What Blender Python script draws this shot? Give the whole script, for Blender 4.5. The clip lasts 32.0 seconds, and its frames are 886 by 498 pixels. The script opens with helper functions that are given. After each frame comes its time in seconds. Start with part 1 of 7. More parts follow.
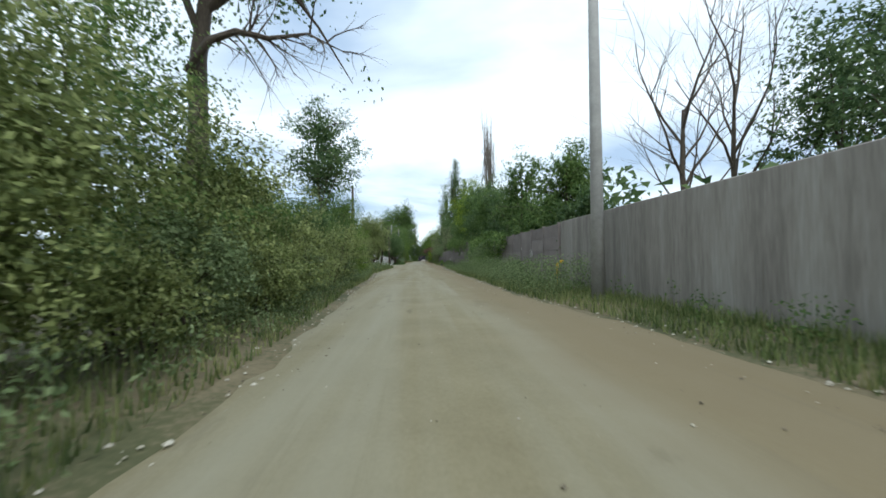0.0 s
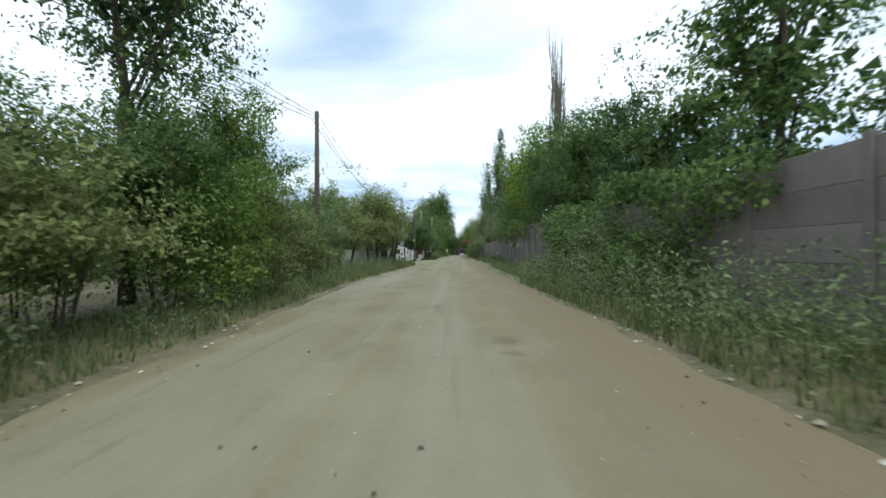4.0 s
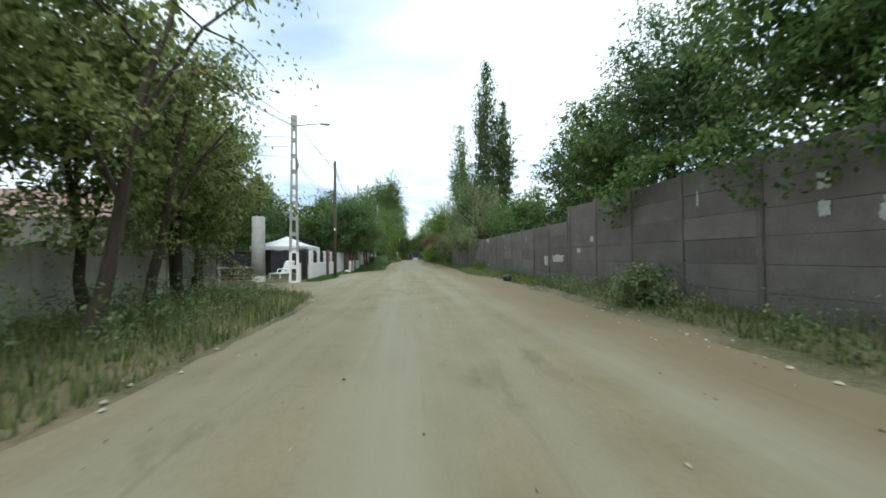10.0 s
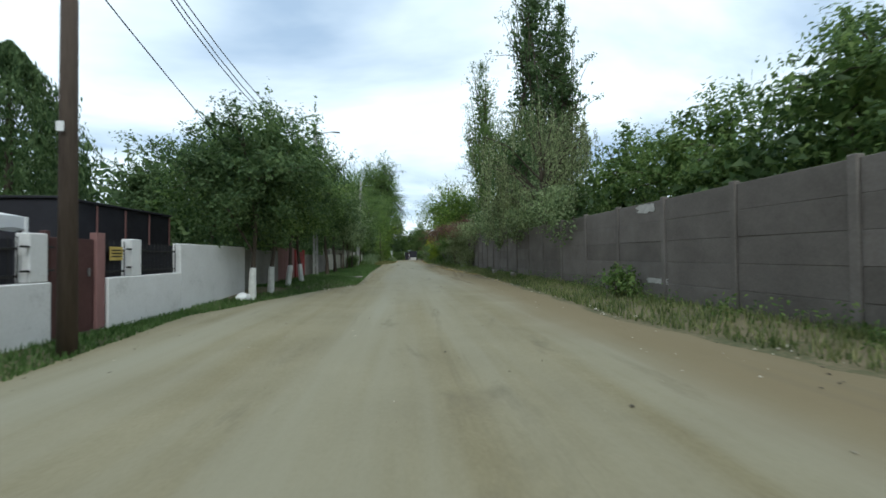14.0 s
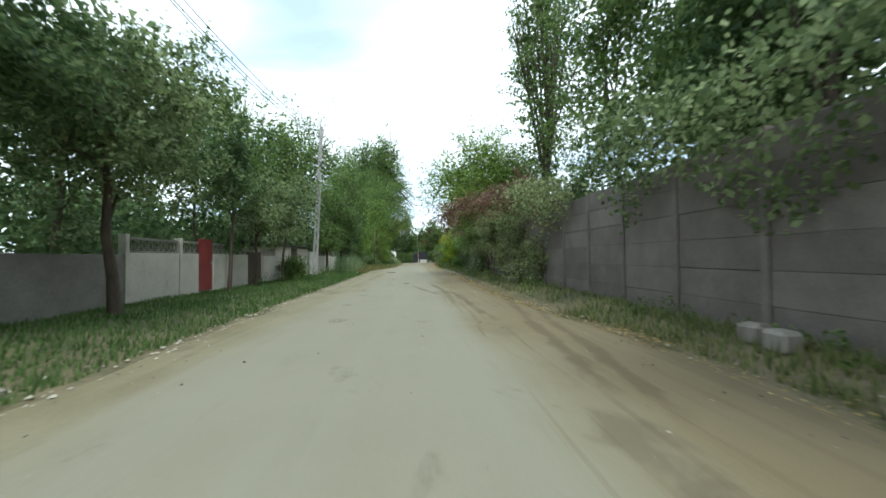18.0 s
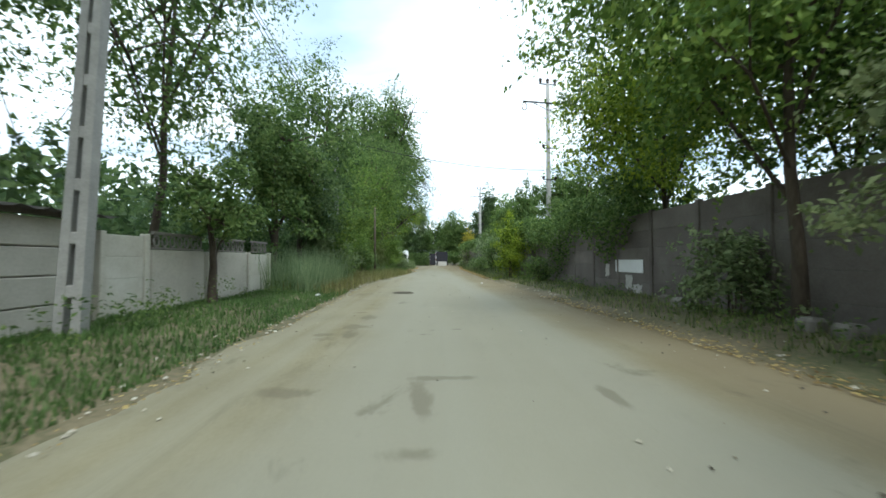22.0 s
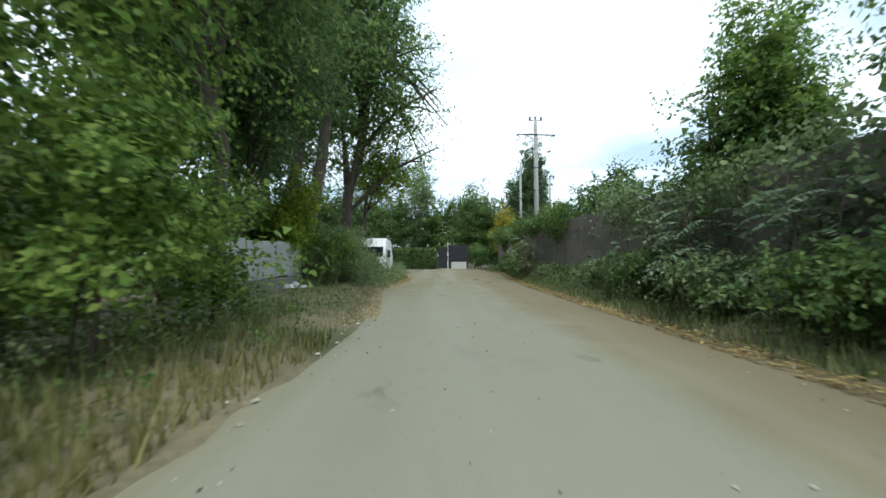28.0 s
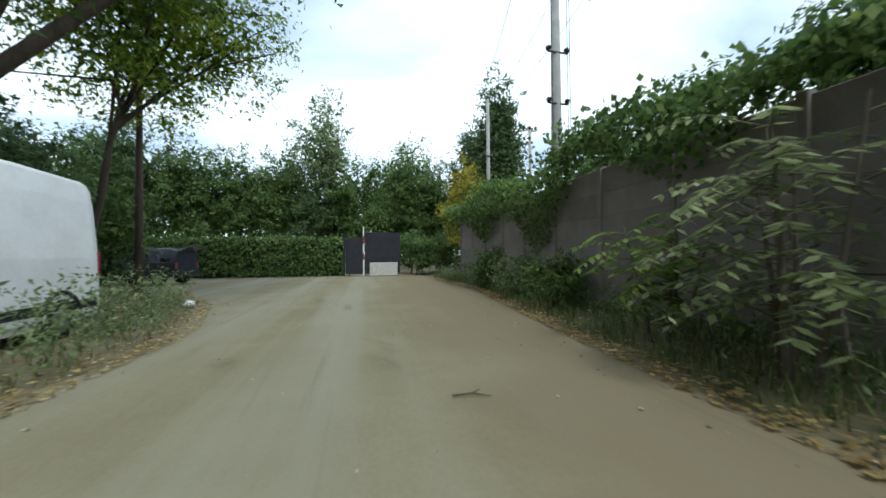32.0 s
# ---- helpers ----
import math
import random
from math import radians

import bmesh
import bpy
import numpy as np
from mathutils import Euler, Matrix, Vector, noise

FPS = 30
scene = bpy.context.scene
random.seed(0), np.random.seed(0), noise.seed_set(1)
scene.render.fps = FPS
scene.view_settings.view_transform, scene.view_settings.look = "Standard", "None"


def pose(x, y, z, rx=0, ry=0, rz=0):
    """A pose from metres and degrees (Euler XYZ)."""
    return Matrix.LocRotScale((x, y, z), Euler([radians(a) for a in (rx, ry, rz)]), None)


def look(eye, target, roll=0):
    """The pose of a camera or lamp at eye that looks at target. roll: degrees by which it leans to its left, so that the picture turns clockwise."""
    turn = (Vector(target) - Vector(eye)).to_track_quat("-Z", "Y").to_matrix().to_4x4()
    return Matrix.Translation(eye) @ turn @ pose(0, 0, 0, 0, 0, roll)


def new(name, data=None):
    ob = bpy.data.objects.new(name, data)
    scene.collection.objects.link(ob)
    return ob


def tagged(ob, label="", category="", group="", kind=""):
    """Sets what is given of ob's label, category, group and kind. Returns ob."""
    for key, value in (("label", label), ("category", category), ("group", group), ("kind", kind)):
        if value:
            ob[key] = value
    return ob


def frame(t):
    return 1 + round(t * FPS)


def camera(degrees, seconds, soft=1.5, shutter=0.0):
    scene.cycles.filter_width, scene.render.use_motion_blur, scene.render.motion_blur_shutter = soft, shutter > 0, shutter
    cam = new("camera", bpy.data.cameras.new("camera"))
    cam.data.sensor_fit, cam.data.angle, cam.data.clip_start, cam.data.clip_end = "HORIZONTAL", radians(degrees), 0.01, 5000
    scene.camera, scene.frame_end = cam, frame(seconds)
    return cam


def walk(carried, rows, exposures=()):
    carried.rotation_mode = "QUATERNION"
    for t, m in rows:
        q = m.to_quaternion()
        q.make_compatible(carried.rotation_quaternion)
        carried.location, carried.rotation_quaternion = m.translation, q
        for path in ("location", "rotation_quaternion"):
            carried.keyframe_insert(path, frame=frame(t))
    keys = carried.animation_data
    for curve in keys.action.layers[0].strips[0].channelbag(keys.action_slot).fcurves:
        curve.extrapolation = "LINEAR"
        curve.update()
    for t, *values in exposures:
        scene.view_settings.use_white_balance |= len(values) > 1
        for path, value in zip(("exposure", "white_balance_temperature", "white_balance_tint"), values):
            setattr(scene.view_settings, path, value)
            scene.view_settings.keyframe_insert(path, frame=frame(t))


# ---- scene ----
cam = camera(98.1, 32.0, soft=1.6, shutter=0.25)
# seconds, x, y, z, yaw, pitch, roll of the windscreen camera
PATH = [
    (0.0, -0.00, -0.00, 1.338, -3.57, 1.41, 0.51),
    (0.5, -0.00, 2.44, 1.332, -4.19, 1.25, 0.01),
    (1.0, 0.01, 4.84, 1.292, -5.60, 1.78, -0.32),
    (1.5, 0.17, 7.18, 1.304, -7.97, 1.07, 0.41),
    (2.0, 0.42, 9.41, 1.333, -9.21, 1.83, 1.17),
    (2.5, 0.73, 11.67, 1.330, -8.70, 1.65, 0.69),
    (3.0, 0.89, 14.02, 1.317, -4.98, 0.82, 0.59),
    (3.5, 0.89, 16.43, 1.316, -0.09, 1.51, 0.23),
    (4.0, 0.76, 18.86, 1.320, 2.36, 0.51, 0.32),
    (4.5, 0.52, 21.35, 1.324, 4.36, 0.96, 0.20),
    (6.5, -1.00, 31.85, 1.327, 3.02, 1.31, -0.16),
    (7.0, -1.22, 34.51, 1.331, 1.28, 1.62, -0.02),
    (7.5, -1.35, 37.15, 1.323, -0.62, 1.19, 0.30),
    (8.0, -1.40, 39.70, 1.320, -2.42, 1.45, 0.15),
    (8.5, -1.34, 42.32, 1.318, -4.41, 1.50, 0.68),
    (9.0, -1.24, 44.91, 1.321, -5.34, 0.99, 0.96),
    (9.5, -1.19, 47.48, 1.347, -5.44, 1.07, 0.43),
    (10.0, -1.14, 50.07, 1.316, -5.45, 1.10, 0.44),
    (10.5, -1.08, 52.78, 1.309, -5.36, 1.12, 0.41),
    (11.0, -1.04, 55.43, 1.307, -4.83, 1.26, 0.25),
    (11.5, -1.06, 58.21, 1.294, -3.89, 1.38, -0.16),
    (12.0, -1.09, 60.88, 1.302, -2.26, 1.22, 0.18),
    (12.5, -1.12, 63.64, 1.312, -0.17, 1.00, 0.26),
    (13.0, -1.22, 66.03, 1.241, -0.47, 0.96, 0.06),
    (13.5, -1.21, 68.41, 1.354, -4.01, 1.70, 0.51),
    (14.0, -1.22, 70.56, 1.328, -6.07, 1.00, 0.56),
    (14.5, -1.01, 72.89, 1.297, -5.74, -0.10, 0.33),
    (16.5, -0.08, 82.75, 1.324, -6.67, 0.66, -0.17),
    (17.0, 0.10, 85.35, 1.310, -7.20, 0.84, 0.15),
    (17.5, 0.22, 88.14, 1.350, -6.07, 1.15, 0.10),
    (18.0, 0.26, 90.85, 1.328, -4.05, 1.28, 0.51),
    (18.5, 0.18, 93.75, 1.339, -0.68, 0.93, 0.70),
    (19.0, -0.04, 96.52, 1.325, 2.44, 1.47, 0.76),
    (19.5, -0.31, 99.00, 1.343, 3.91, 0.92, 0.81),
    (20.0, -0.64, 101.61, 1.329, 3.65, 1.90, 1.01),
    (20.5, -0.94, 104.17, 1.359, 2.86, 2.52, 0.84),
    (21.0, -1.04, 106.61, 1.309, 1.29, 1.64, 0.85),
    (21.5, -1.08, 108.84, 1.310, -0.60, 1.55, 0.40),
    (22.0, -1.06, 111.02, 1.301, -2.52, 1.55, 0.14),
    (22.5, -1.03, 113.36, 1.280, -3.93, 1.60, -0.31),
    (23.0, -1.04, 115.94, 1.277, -4.84, 1.60, -0.62),
    (23.5, -0.95, 118.74, 1.318, -5.77, 1.27, 0.26),
    (24.0, -0.83, 121.58, 1.292, -6.07, 1.44, 0.45),
    (24.5, -0.81, 124.24, 1.284, -4.69, 1.34, 0.08),
    (25.0, -0.92, 126.96, 1.306, -3.83, 1.29, -0.17),
    (25.5, -0.96, 129.89, 1.314, -2.96, 1.13, 0.74),
    (27.5, -0.85, 140.43, 1.333, 0.50, 1.19, 0.37),
    (28.0, -0.88, 143.09, 1.326, -1.57, 1.36, 0.42),
    (28.5, -0.88, 145.76, 1.304, -4.17, 1.15, 0.73),
    (29.0, -0.78, 148.50, 1.287, -6.39, 0.76, 0.33),
    (29.5, -0.64, 151.23, 1.331, -7.51, 1.72, -0.30),
    (30.0, -0.30, 153.76, 1.379, -7.95, 1.20, -0.38),
    (30.5, -0.02, 156.20, 1.292, -8.18, 0.80, 0.62),
    (31.0, 0.24, 158.61, 1.285, -9.10, 1.27, 0.65),
    (31.5, 0.44, 160.66, 1.256, -10.32, 1.38, 0.38),
    (32.0, 0.70, 162.56, 1.332, -12.13, 0.86, 0.51),
]
walk(cam, [(t, pose(x, y, z, 90 + pitch, roll, yaw)) for t, x, y, z, yaw, pitch, roll in PATH],
     exposures=[(0.0, 0.25, 5830, 3), (4.0, 0.35, 5830, 3), (9.0, 0.5, 5930, 2), (11.0, 0.45, 5880, 2), (12.5, 0.1, 5780, 2), (14.0, 0.15, 5780, 1), (17.0, 0.75, 5930, 0), (21.0, 0.8, 5830, 0), (25.0, 0.62, 5830, 1), (28.0, 0.62, 5780, 0), (32.0, 0.42, 5730, 2)])

# ---------------------------------------------------------------- sky and sun
SUN_ELEV, SUN_TURN = radians(54), radians(172)


def node(nt, kind, **values):
    n = nt.nodes.new(kind)
    for k, v in values.items():
        n.inputs[k.replace("_", " ")].default_value = v
    return n


def make_world():
    w = bpy.data.worlds.new("overcast_sky")
    scene.world = w
    w.use_nodes = True
    nt = w.node_tree
    nt.nodes.clear()
    out = nt.nodes.new("ShaderNodeOutputWorld")
    bg = node(nt, "ShaderNodeBackground", Strength=0.12)
    sky = nt.nodes.new("ShaderNodeTexSky")
    sky.sky_type, sky.sun_disc = "NISHITA", False
    sky.sun_elevation, sky.sun_rotation = SUN_ELEV, SUN_TURN
    co = nt.nodes.new("ShaderNodeTexCoord")
    sep = nt.nodes.new("ShaderNodeSeparateXYZ")
    nt.links.new(co.outputs["Generated"], sep.inputs[0])
    # flat cloud layer: the direction divided by its height
    up = node(nt, "ShaderNodeMath")
    up.operation = "ADD"
    up.inputs[1].default_value = 0.18
    nt.links.new(sep.outputs["Z"], up.inputs[0])
    mx = nt.nodes.new("ShaderNodeMath")
    mx.operation = "MAXIMUM"
    mx.inputs[1].default_value = 0.05
    nt.links.new(up.outputs[0], mx.inputs[0])
    div = nt.nodes.new("ShaderNodeVectorMath")
    div.operation = "DIVIDE"
    comb = nt.nodes.new("ShaderNodeCombineXYZ")
    for i in range(3):
        nt.links.new(mx.outputs[0], comb.inputs[i])
    nt.links.new(co.outputs["Generated"], div.inputs[0])
    nt.links.new(comb.outputs[0], div.inputs[1])
    mp = nt.nodes.new("ShaderNodeMapping")
    mp.inputs["Scale"].default_value = (0.7, 1.0, 0.0)
    mp.inputs["Location"].default_value = (3.1, 0.4, 0.0)
    nt.links.new(div.outputs[0], mp.inputs[0])
    ns = node(nt, "ShaderNodeTexNoise", Scale=1.0, Detail=6.0, Roughness=0.5, Distortion=0.3)
    nt.links.new(mp.outputs[0], ns.inputs["Vector"])
    rp = nt.nodes.new("ShaderNodeValToRGB")
    e = rp.color_ramp.elements
    e[0].position, e[0].color = 0.34, (4.2, 5.0, 6.2, 1)
    e[1].position, e[1].color = 0.55, (9.6, 9.8, 10.0, 1)
    nt.links.new(ns.outputs["Fac"], rp.inputs[0])
    mix = nt.nodes.new("ShaderNodeMix")
    mix.data_type = "RGBA"
    mix.inputs["Factor"].default_value = 0.86
    nt.links.new(sky.outputs[0], mix.inputs["A"])
    nt.links.new(rp.outputs[0], mix.inputs["B"])
    nt.links.new(mix.outputs["Result"], bg.inputs[0])
    nt.links.new(bg.outputs[0], out.inputs[0])


make_world()
sun_data = bpy.data.lights.new("sun", "SUN")
sun_data.energy, sun_data.angle, sun_data.color = 1.45, radians(14), (1.0, 0.95, 0.87)
sun = new("sun", sun_data)
sun.matrix_world = look((60, 60, 80), (60 - math.sin(SUN_TURN) * math.cos(SUN_ELEV), 60 - math.cos(SUN_TURN) * math.cos(SUN_ELEV), 80 - math.sin(SUN_ELEV)))

# ---------------------------------------------------------------- materials


def mat(name, stops, scale=3.0, rough=0.85, metal=0.0, bump=0.15, fine=40.0, obj=0.0, island=0.0, stretch=(1, 1, 1), coords="Object", trans=0.0, spec=0.3):
    """Noise colour between stops [(pos, rgb)...] at a coarse scale, with a finer grain, bump and per-object variation."""
    m = bpy.data.materials.new(name)
    m.use_nodes = True
    nt = m.node_tree
    bs = nt.nodes["Principled BSDF"]
    bs.inputs["Roughness"].default_value = rough
    bs.inputs["Metallic"].default_value = metal
    bs.inputs["Specular IOR Level"].default_value = spec
    co = nt.nodes.new("ShaderNodeTexCoord")
    mp = nt.nodes.new("ShaderNodeMapping")
    mp.inputs["Scale"].default_value = stretch
    if coords == "World":
        geo = nt.nodes.new("ShaderNodeNewGeometry")
        nt.links.new(geo.outputs["Position"], mp.inputs[0])
    else:
        nt.links.new(co.outputs[coords], mp.inputs[0])
    n1 = node(nt, "ShaderNodeTexNoise", Scale=scale, Detail=5.0, Roughness=0.6)
    n2 = node(nt, "ShaderNodeTexNoise", Scale=fine, Detail=3.0, Roughness=0.6)
    nt.links.new(mp.outputs[0], n1.inputs["Vector"])
    nt.links.new(mp.outputs[0], n2.inputs["Vector"])
    add = nt.nodes.new("ShaderNodeMath")
    add.operation = "MULTIPLY_ADD"
    add.inputs[1].default_value = 0.35
    nt.links.new(n2.outputs["Fac"], add.inputs[0])
    sc = nt.nodes.new("ShaderNodeMath")
    sc.operation = "MULTIPLY_ADD"
    sc.inputs[1].default_value, sc.inputs[2].default_value = 0.65, 0.0
    nt.links.new(n1.outputs["Fac"], sc.inputs[0])
    nt.links.new(sc.outputs[0], add.inputs[2])
    last = add.outputs[0]
    for amount, kind in ((obj, "ShaderNodeObjectInfo"), (island, "ShaderNodeNewGeometry")):
        if amount:
            inf = nt.nodes.new(kind)
            src = inf.outputs["Random"] if kind == "ShaderNodeObjectInfo" else inf.outputs["Random Per Island"]
            v = nt.nodes.new("ShaderNodeMath")
            v.operation = "MULTIPLY_ADD"
            v.inputs[1].default_value, v.inputs[2].default_value = amount, -amount / 2
            nt.links.new(src, v.inputs[0])
            s = nt.nodes.new("ShaderNodeMath")
            s.operation = "ADD"
            nt.links.new(last, s.inputs[0])
            nt.links.new(v.outputs[0], s.inputs[1])
            last = s.outputs[0]
    rp = nt.nodes.new("ShaderNodeValToRGB")
    els = rp.color_ramp.elements
    while len(els) < len(stops):
        els.new(0.5)
    for el, (p, c) in zip(els, stops):
        el.position, el.color = p, (*c, 1)
    nt.links.new(last, rp.inputs[0])
    nt.links.new(rp.outputs[0], bs.inputs["Base Color"])
    if bump:
        bp = node(nt, "ShaderNodeBump", Strength=bump, Distance=0.02)
        nt.links.new(add.outputs[0], bp.inputs["Height"])
        nt.links.new(bp.outputs[0], bs.inputs["Normal"])
    if trans:
        tr = nt.nodes.new("ShaderNodeBsdfTranslucent")
        nt.links.new(rp.outputs[0], tr.inputs[0])
        mx = nt.nodes.new("ShaderNodeMixShader")
        mx.inputs[0].default_value = trans
        nt.links.new(bs.outputs[0], mx.inputs[1])
        nt.links.new(tr.outputs[0], mx.inputs[2])
        nt.links.new(mx.outputs[0], nt.nodes["Material Output"].inputs[0])
    return m


def leafmat(name, dark, mid, light):
    return mat(name, [(0.2, dark), (0.5, mid), (0.8, light)], scale=0.5, fine=3.0, rough=0.55, bump=0.0, island=0.55, trans=0.5, coords="World", spec=0.2)


M = {}
M["leaf"] = leafmat("leaf_green", (0.049, 0.088, 0.026), (0.110, 0.180, 0.049), (0.225, 0.302, 0.091))
M["leaf_dark"] = leafmat("leaf_dark_green", (0.042, 0.078, 0.030), (0.088, 0.142, 0.052), (0.165, 0.229, 0.090))
M["leaf_grey"] = leafmat("leaf_grey_green", (0.085, 0.122, 0.049), (0.179, 0.240, 0.104), (0.347, 0.417, 0.207))
M["leaf_olive"] = leafmat("leaf_olive_green", (0.085, 0.112, 0.036), (0.205, 0.245, 0.082), (0.39, 0.43, 0.17))
M["leaf_yellow"] = leafmat("leaf_yellow_green", (0.081, 0.132, 0.017), (0.202, 0.290, 0.030), (0.417, 0.493, 0.050))
M["leaf_fresh"] = leafmat("leaf_fresh_green", (0.061, 0.113, 0.022), (0.147, 0.235, 0.047), (0.286, 0.374, 0.081))
M["leaf_blue"] = leafmat("leaf_blue_green", (0.085, 0.130, 0.075), (0.185, 0.255, 0.150), (0.33, 0.41, 0.26))
M["leaf_willow"] = leafmat("leaf_willow_green", (0.11, 0.140, 0.060), (0.225, 0.270, 0.120), (0.39, 0.44, 0.22))
M["reed"] = leafmat("reed_blades", (0.095, 0.145, 0.068), (0.21, 0.29, 0.14), (0.36, 0.43, 0.24))
M["leaf_gold"] = leafmat("leaf_golden", (0.150, 0.140, 0.022), (0.340, 0.310, 0.036), (0.560, 0.490, 0.070))
M["leaf_brown"] = leafmat("leaf_dry_brown", (0.090, 0.052, 0.034), (0.205, 0.122, 0.080), (0.360, 0.235, 0.160))
M["grass"] = leafmat("grass_blades", (0.067, 0.101, 0.035), (0.159, 0.204, 0.070), (0.317, 0.322, 0.140))
M["lawn"] = leafmat("lawn_blades", (0.045, 0.090, 0.026), (0.098, 0.175, 0.050), (0.185, 0.270, 0.095))
M["grass_dry"] = leafmat("grass_dry_blades", (0.090, 0.100, 0.033), (0.195, 0.194, 0.068), (0.375, 0.340, 0.150))
M["fallen"] = leafmat("fallen_leaves", (0.160, 0.105, 0.045), (0.360, 0.265, 0.110), (0.600, 0.470, 0.190))
M["bark"] = mat("bark", [(0.3, (0.035, 0.026, 0.018)), (0.6, (0.095, 0.075, 0.055)), (0.8, (0.17, 0.145, 0.11))], scale=5, fine=30, bump=0.8, stretch=(1, 1, 0.25))
M["bark_pale"] = mat("bark_pale", [(0.3, (0.07, 0.058, 0.045)), (0.6, (0.16, 0.135, 0.105)), (0.8, (0.25, 0.22, 0.18))], scale=5, fine=30, bump=0.7, stretch=(1, 1, 0.25))
M["lime"] = mat("lime_wash", [(0.3, (0.5, 0.49, 0.45)), (0.7, (0.78, 0.77, 0.73))], scale=6, fine=40, bump=0.4)
M["soil"] = mat("verge_soil", [(0.3, (0.050, 0.058, 0.024)), (0.45, (0.088, 0.088, 0.042)), (0.53, (0.145, 0.122, 0.072)), (0.72, (0.225, 0.185, 0.115))], scale=0.5, fine=12, bump=0.7, coords="World")
M["concrete"] = mat("concrete_old", [(0.26, (0.11, 0.095, 0.078)), (0.46, (0.215, 0.195, 0.168)), (0.72, (0.36, 0.34, 0.30))], scale=1.1, fine=14, bump=0.25, stretch=(1, 1.6, 0.14), coords="World", obj=0.12)
M["fence"] = mat("fence_panel_paint", [(0.2, (0.096, 0.083, 0.072)), (0.5, (0.152, 0.134, 0.118)), (0.8, (0.222, 0.198, 0.176))], scale=1.3, fine=25, bump=0.25, coords="World", obj=0.22)
M["fence_brown"] = mat("fence_panel_brown", [(0.2, (0.125, 0.106, 0.095)), (0.5, (0.195, 0.168, 0.152)), (0.8, (0.27, 0.236, 0.215))], scale=1.3, fine=25, bump=0.25, coords="World", obj=0.2)
M["flake"] = mat("bare_render_flake", [(0.3, (0.36, 0.34, 0.31)), (0.7, (0.56, 0.54, 0.50))], scale=6, fine=40, bump=0.3)
M["white_wall"] = mat("white_wall_paint", [(0.2, (0.42, 0.41, 0.39)), (0.45, (0.66, 0.65, 0.63)), (0.8, (0.78, 0.77, 0.76))], scale=1.2, fine=20, bump=0.15, coords="World")
M["cream_wall"] = mat("cream_render", [(0.2, (0.25, 0.23, 0.185)), (0.45, (0.44, 0.415, 0.35)), (0.8, (0.58, 0.55, 0.48))], scale=1.2, fine=20, bump=0.2, coords="World")
M["grey_wall"] = mat("grey_wall", [(0.2, (0.10, 0.092, 0.078)), (0.45, (0.185, 0.172, 0.150)), (0.8, (0.29, 0.275, 0.245))], scale=1.2, fine=20, bump=0.25, coords="World", obj=0.15)
M["pale_fence"] = mat("pale_fence_concrete", [(0.2, (0.33, 0.31, 0.25)), (0.45, (0.51, 0.485, 0.41)), (0.8, (0.66, 0.64, 0.57))], scale=1.4, fine=18, bump=0.25, coords="World", obj=0.15)
M["pole_conc"] = mat("pole_concrete", [(0.3, (0.24, 0.235, 0.22)), (0.7, (0.40, 0.39, 0.365))], scale=3, fine=30, bump=0.25)
M["white_band"] = mat("white_pole_paint", [(0.3, (0.60, 0.60, 0.59)), (0.6, (0.82, 0.82, 0.81))], scale=5, fine=30, bump=0.1)
M["pole_wood"] = mat("pole_wood", [(0.3, (0.045, 0.032, 0.024)), (0.6, (0.10, 0.075, 0.058)), (0.8, (0.16, 0.125, 0.10))], scale=6, fine=40, bump=0.5, stretch=(1, 1, 0.08))
M["cable"] = mat("cable_black", [(0.3, (0.012, 0.012, 0.013)), (0.7, (0.03, 0.03, 0.032))], rough=0.6, bump=0)
M["steel_dark"] = mat("steel_dark_paint", [(0.3, (0.014, 0.013, 0.013)), (0.7, (0.04, 0.038, 0.037))], scale=6, rough=0.5, metal=0.3, bump=0.1)
M["steel_grey"] = mat("steel_grey", [(0.3, (0.14, 0.14, 0.14)), (0.7, (0.27, 0.27, 0.27))], scale=6, rough=0.5, metal=0.6, bump=0.1)


def map_range(nt, value, a, b, top):
    r = nt.nodes.new("ShaderNodeMapRange")
    r.interpolation_type = "SMOOTHSTEP"
    r.inputs["From Min"].default_value, r.inputs["From Max"].default_value, r.inputs["To Max"].default_value = min(a, b), max(a, b), top
    if a > b:
        r.inputs["To Min"].default_value, r.inputs["To Max"].default_value = top, 0.0
    nt.links.new(value, r.inputs["Value"])
    return r.outputs[0]


def blend(nt, factor, a, colour):
    x = nt.nodes.new("ShaderNodeMix")
    x.data_type = "RGBA"
    x.inputs["B"].default_value = colour
    nt.links.new(factor, x.inputs["Factor"])
    nt.links.new(a, x.inputs["A"])
    return x.outputs["Result"]


def stretched_noise(nt, position, scale, turn, size):
    mp = nt.nodes.new("ShaderNodeMapping")
    mp.inputs["Scale"].default_value, mp.inputs["Rotation"].default_value = scale, turn
    nt.links.new(position, mp.inputs[0])
    n = node(nt, "ShaderNodeTexNoise", Scale=size, Detail=6.0, Roughness=0.62, Distortion=0.4)
    nt.links.new(mp.outputs[0], n.inputs["Vector"])
    return n.outputs["Fac"]


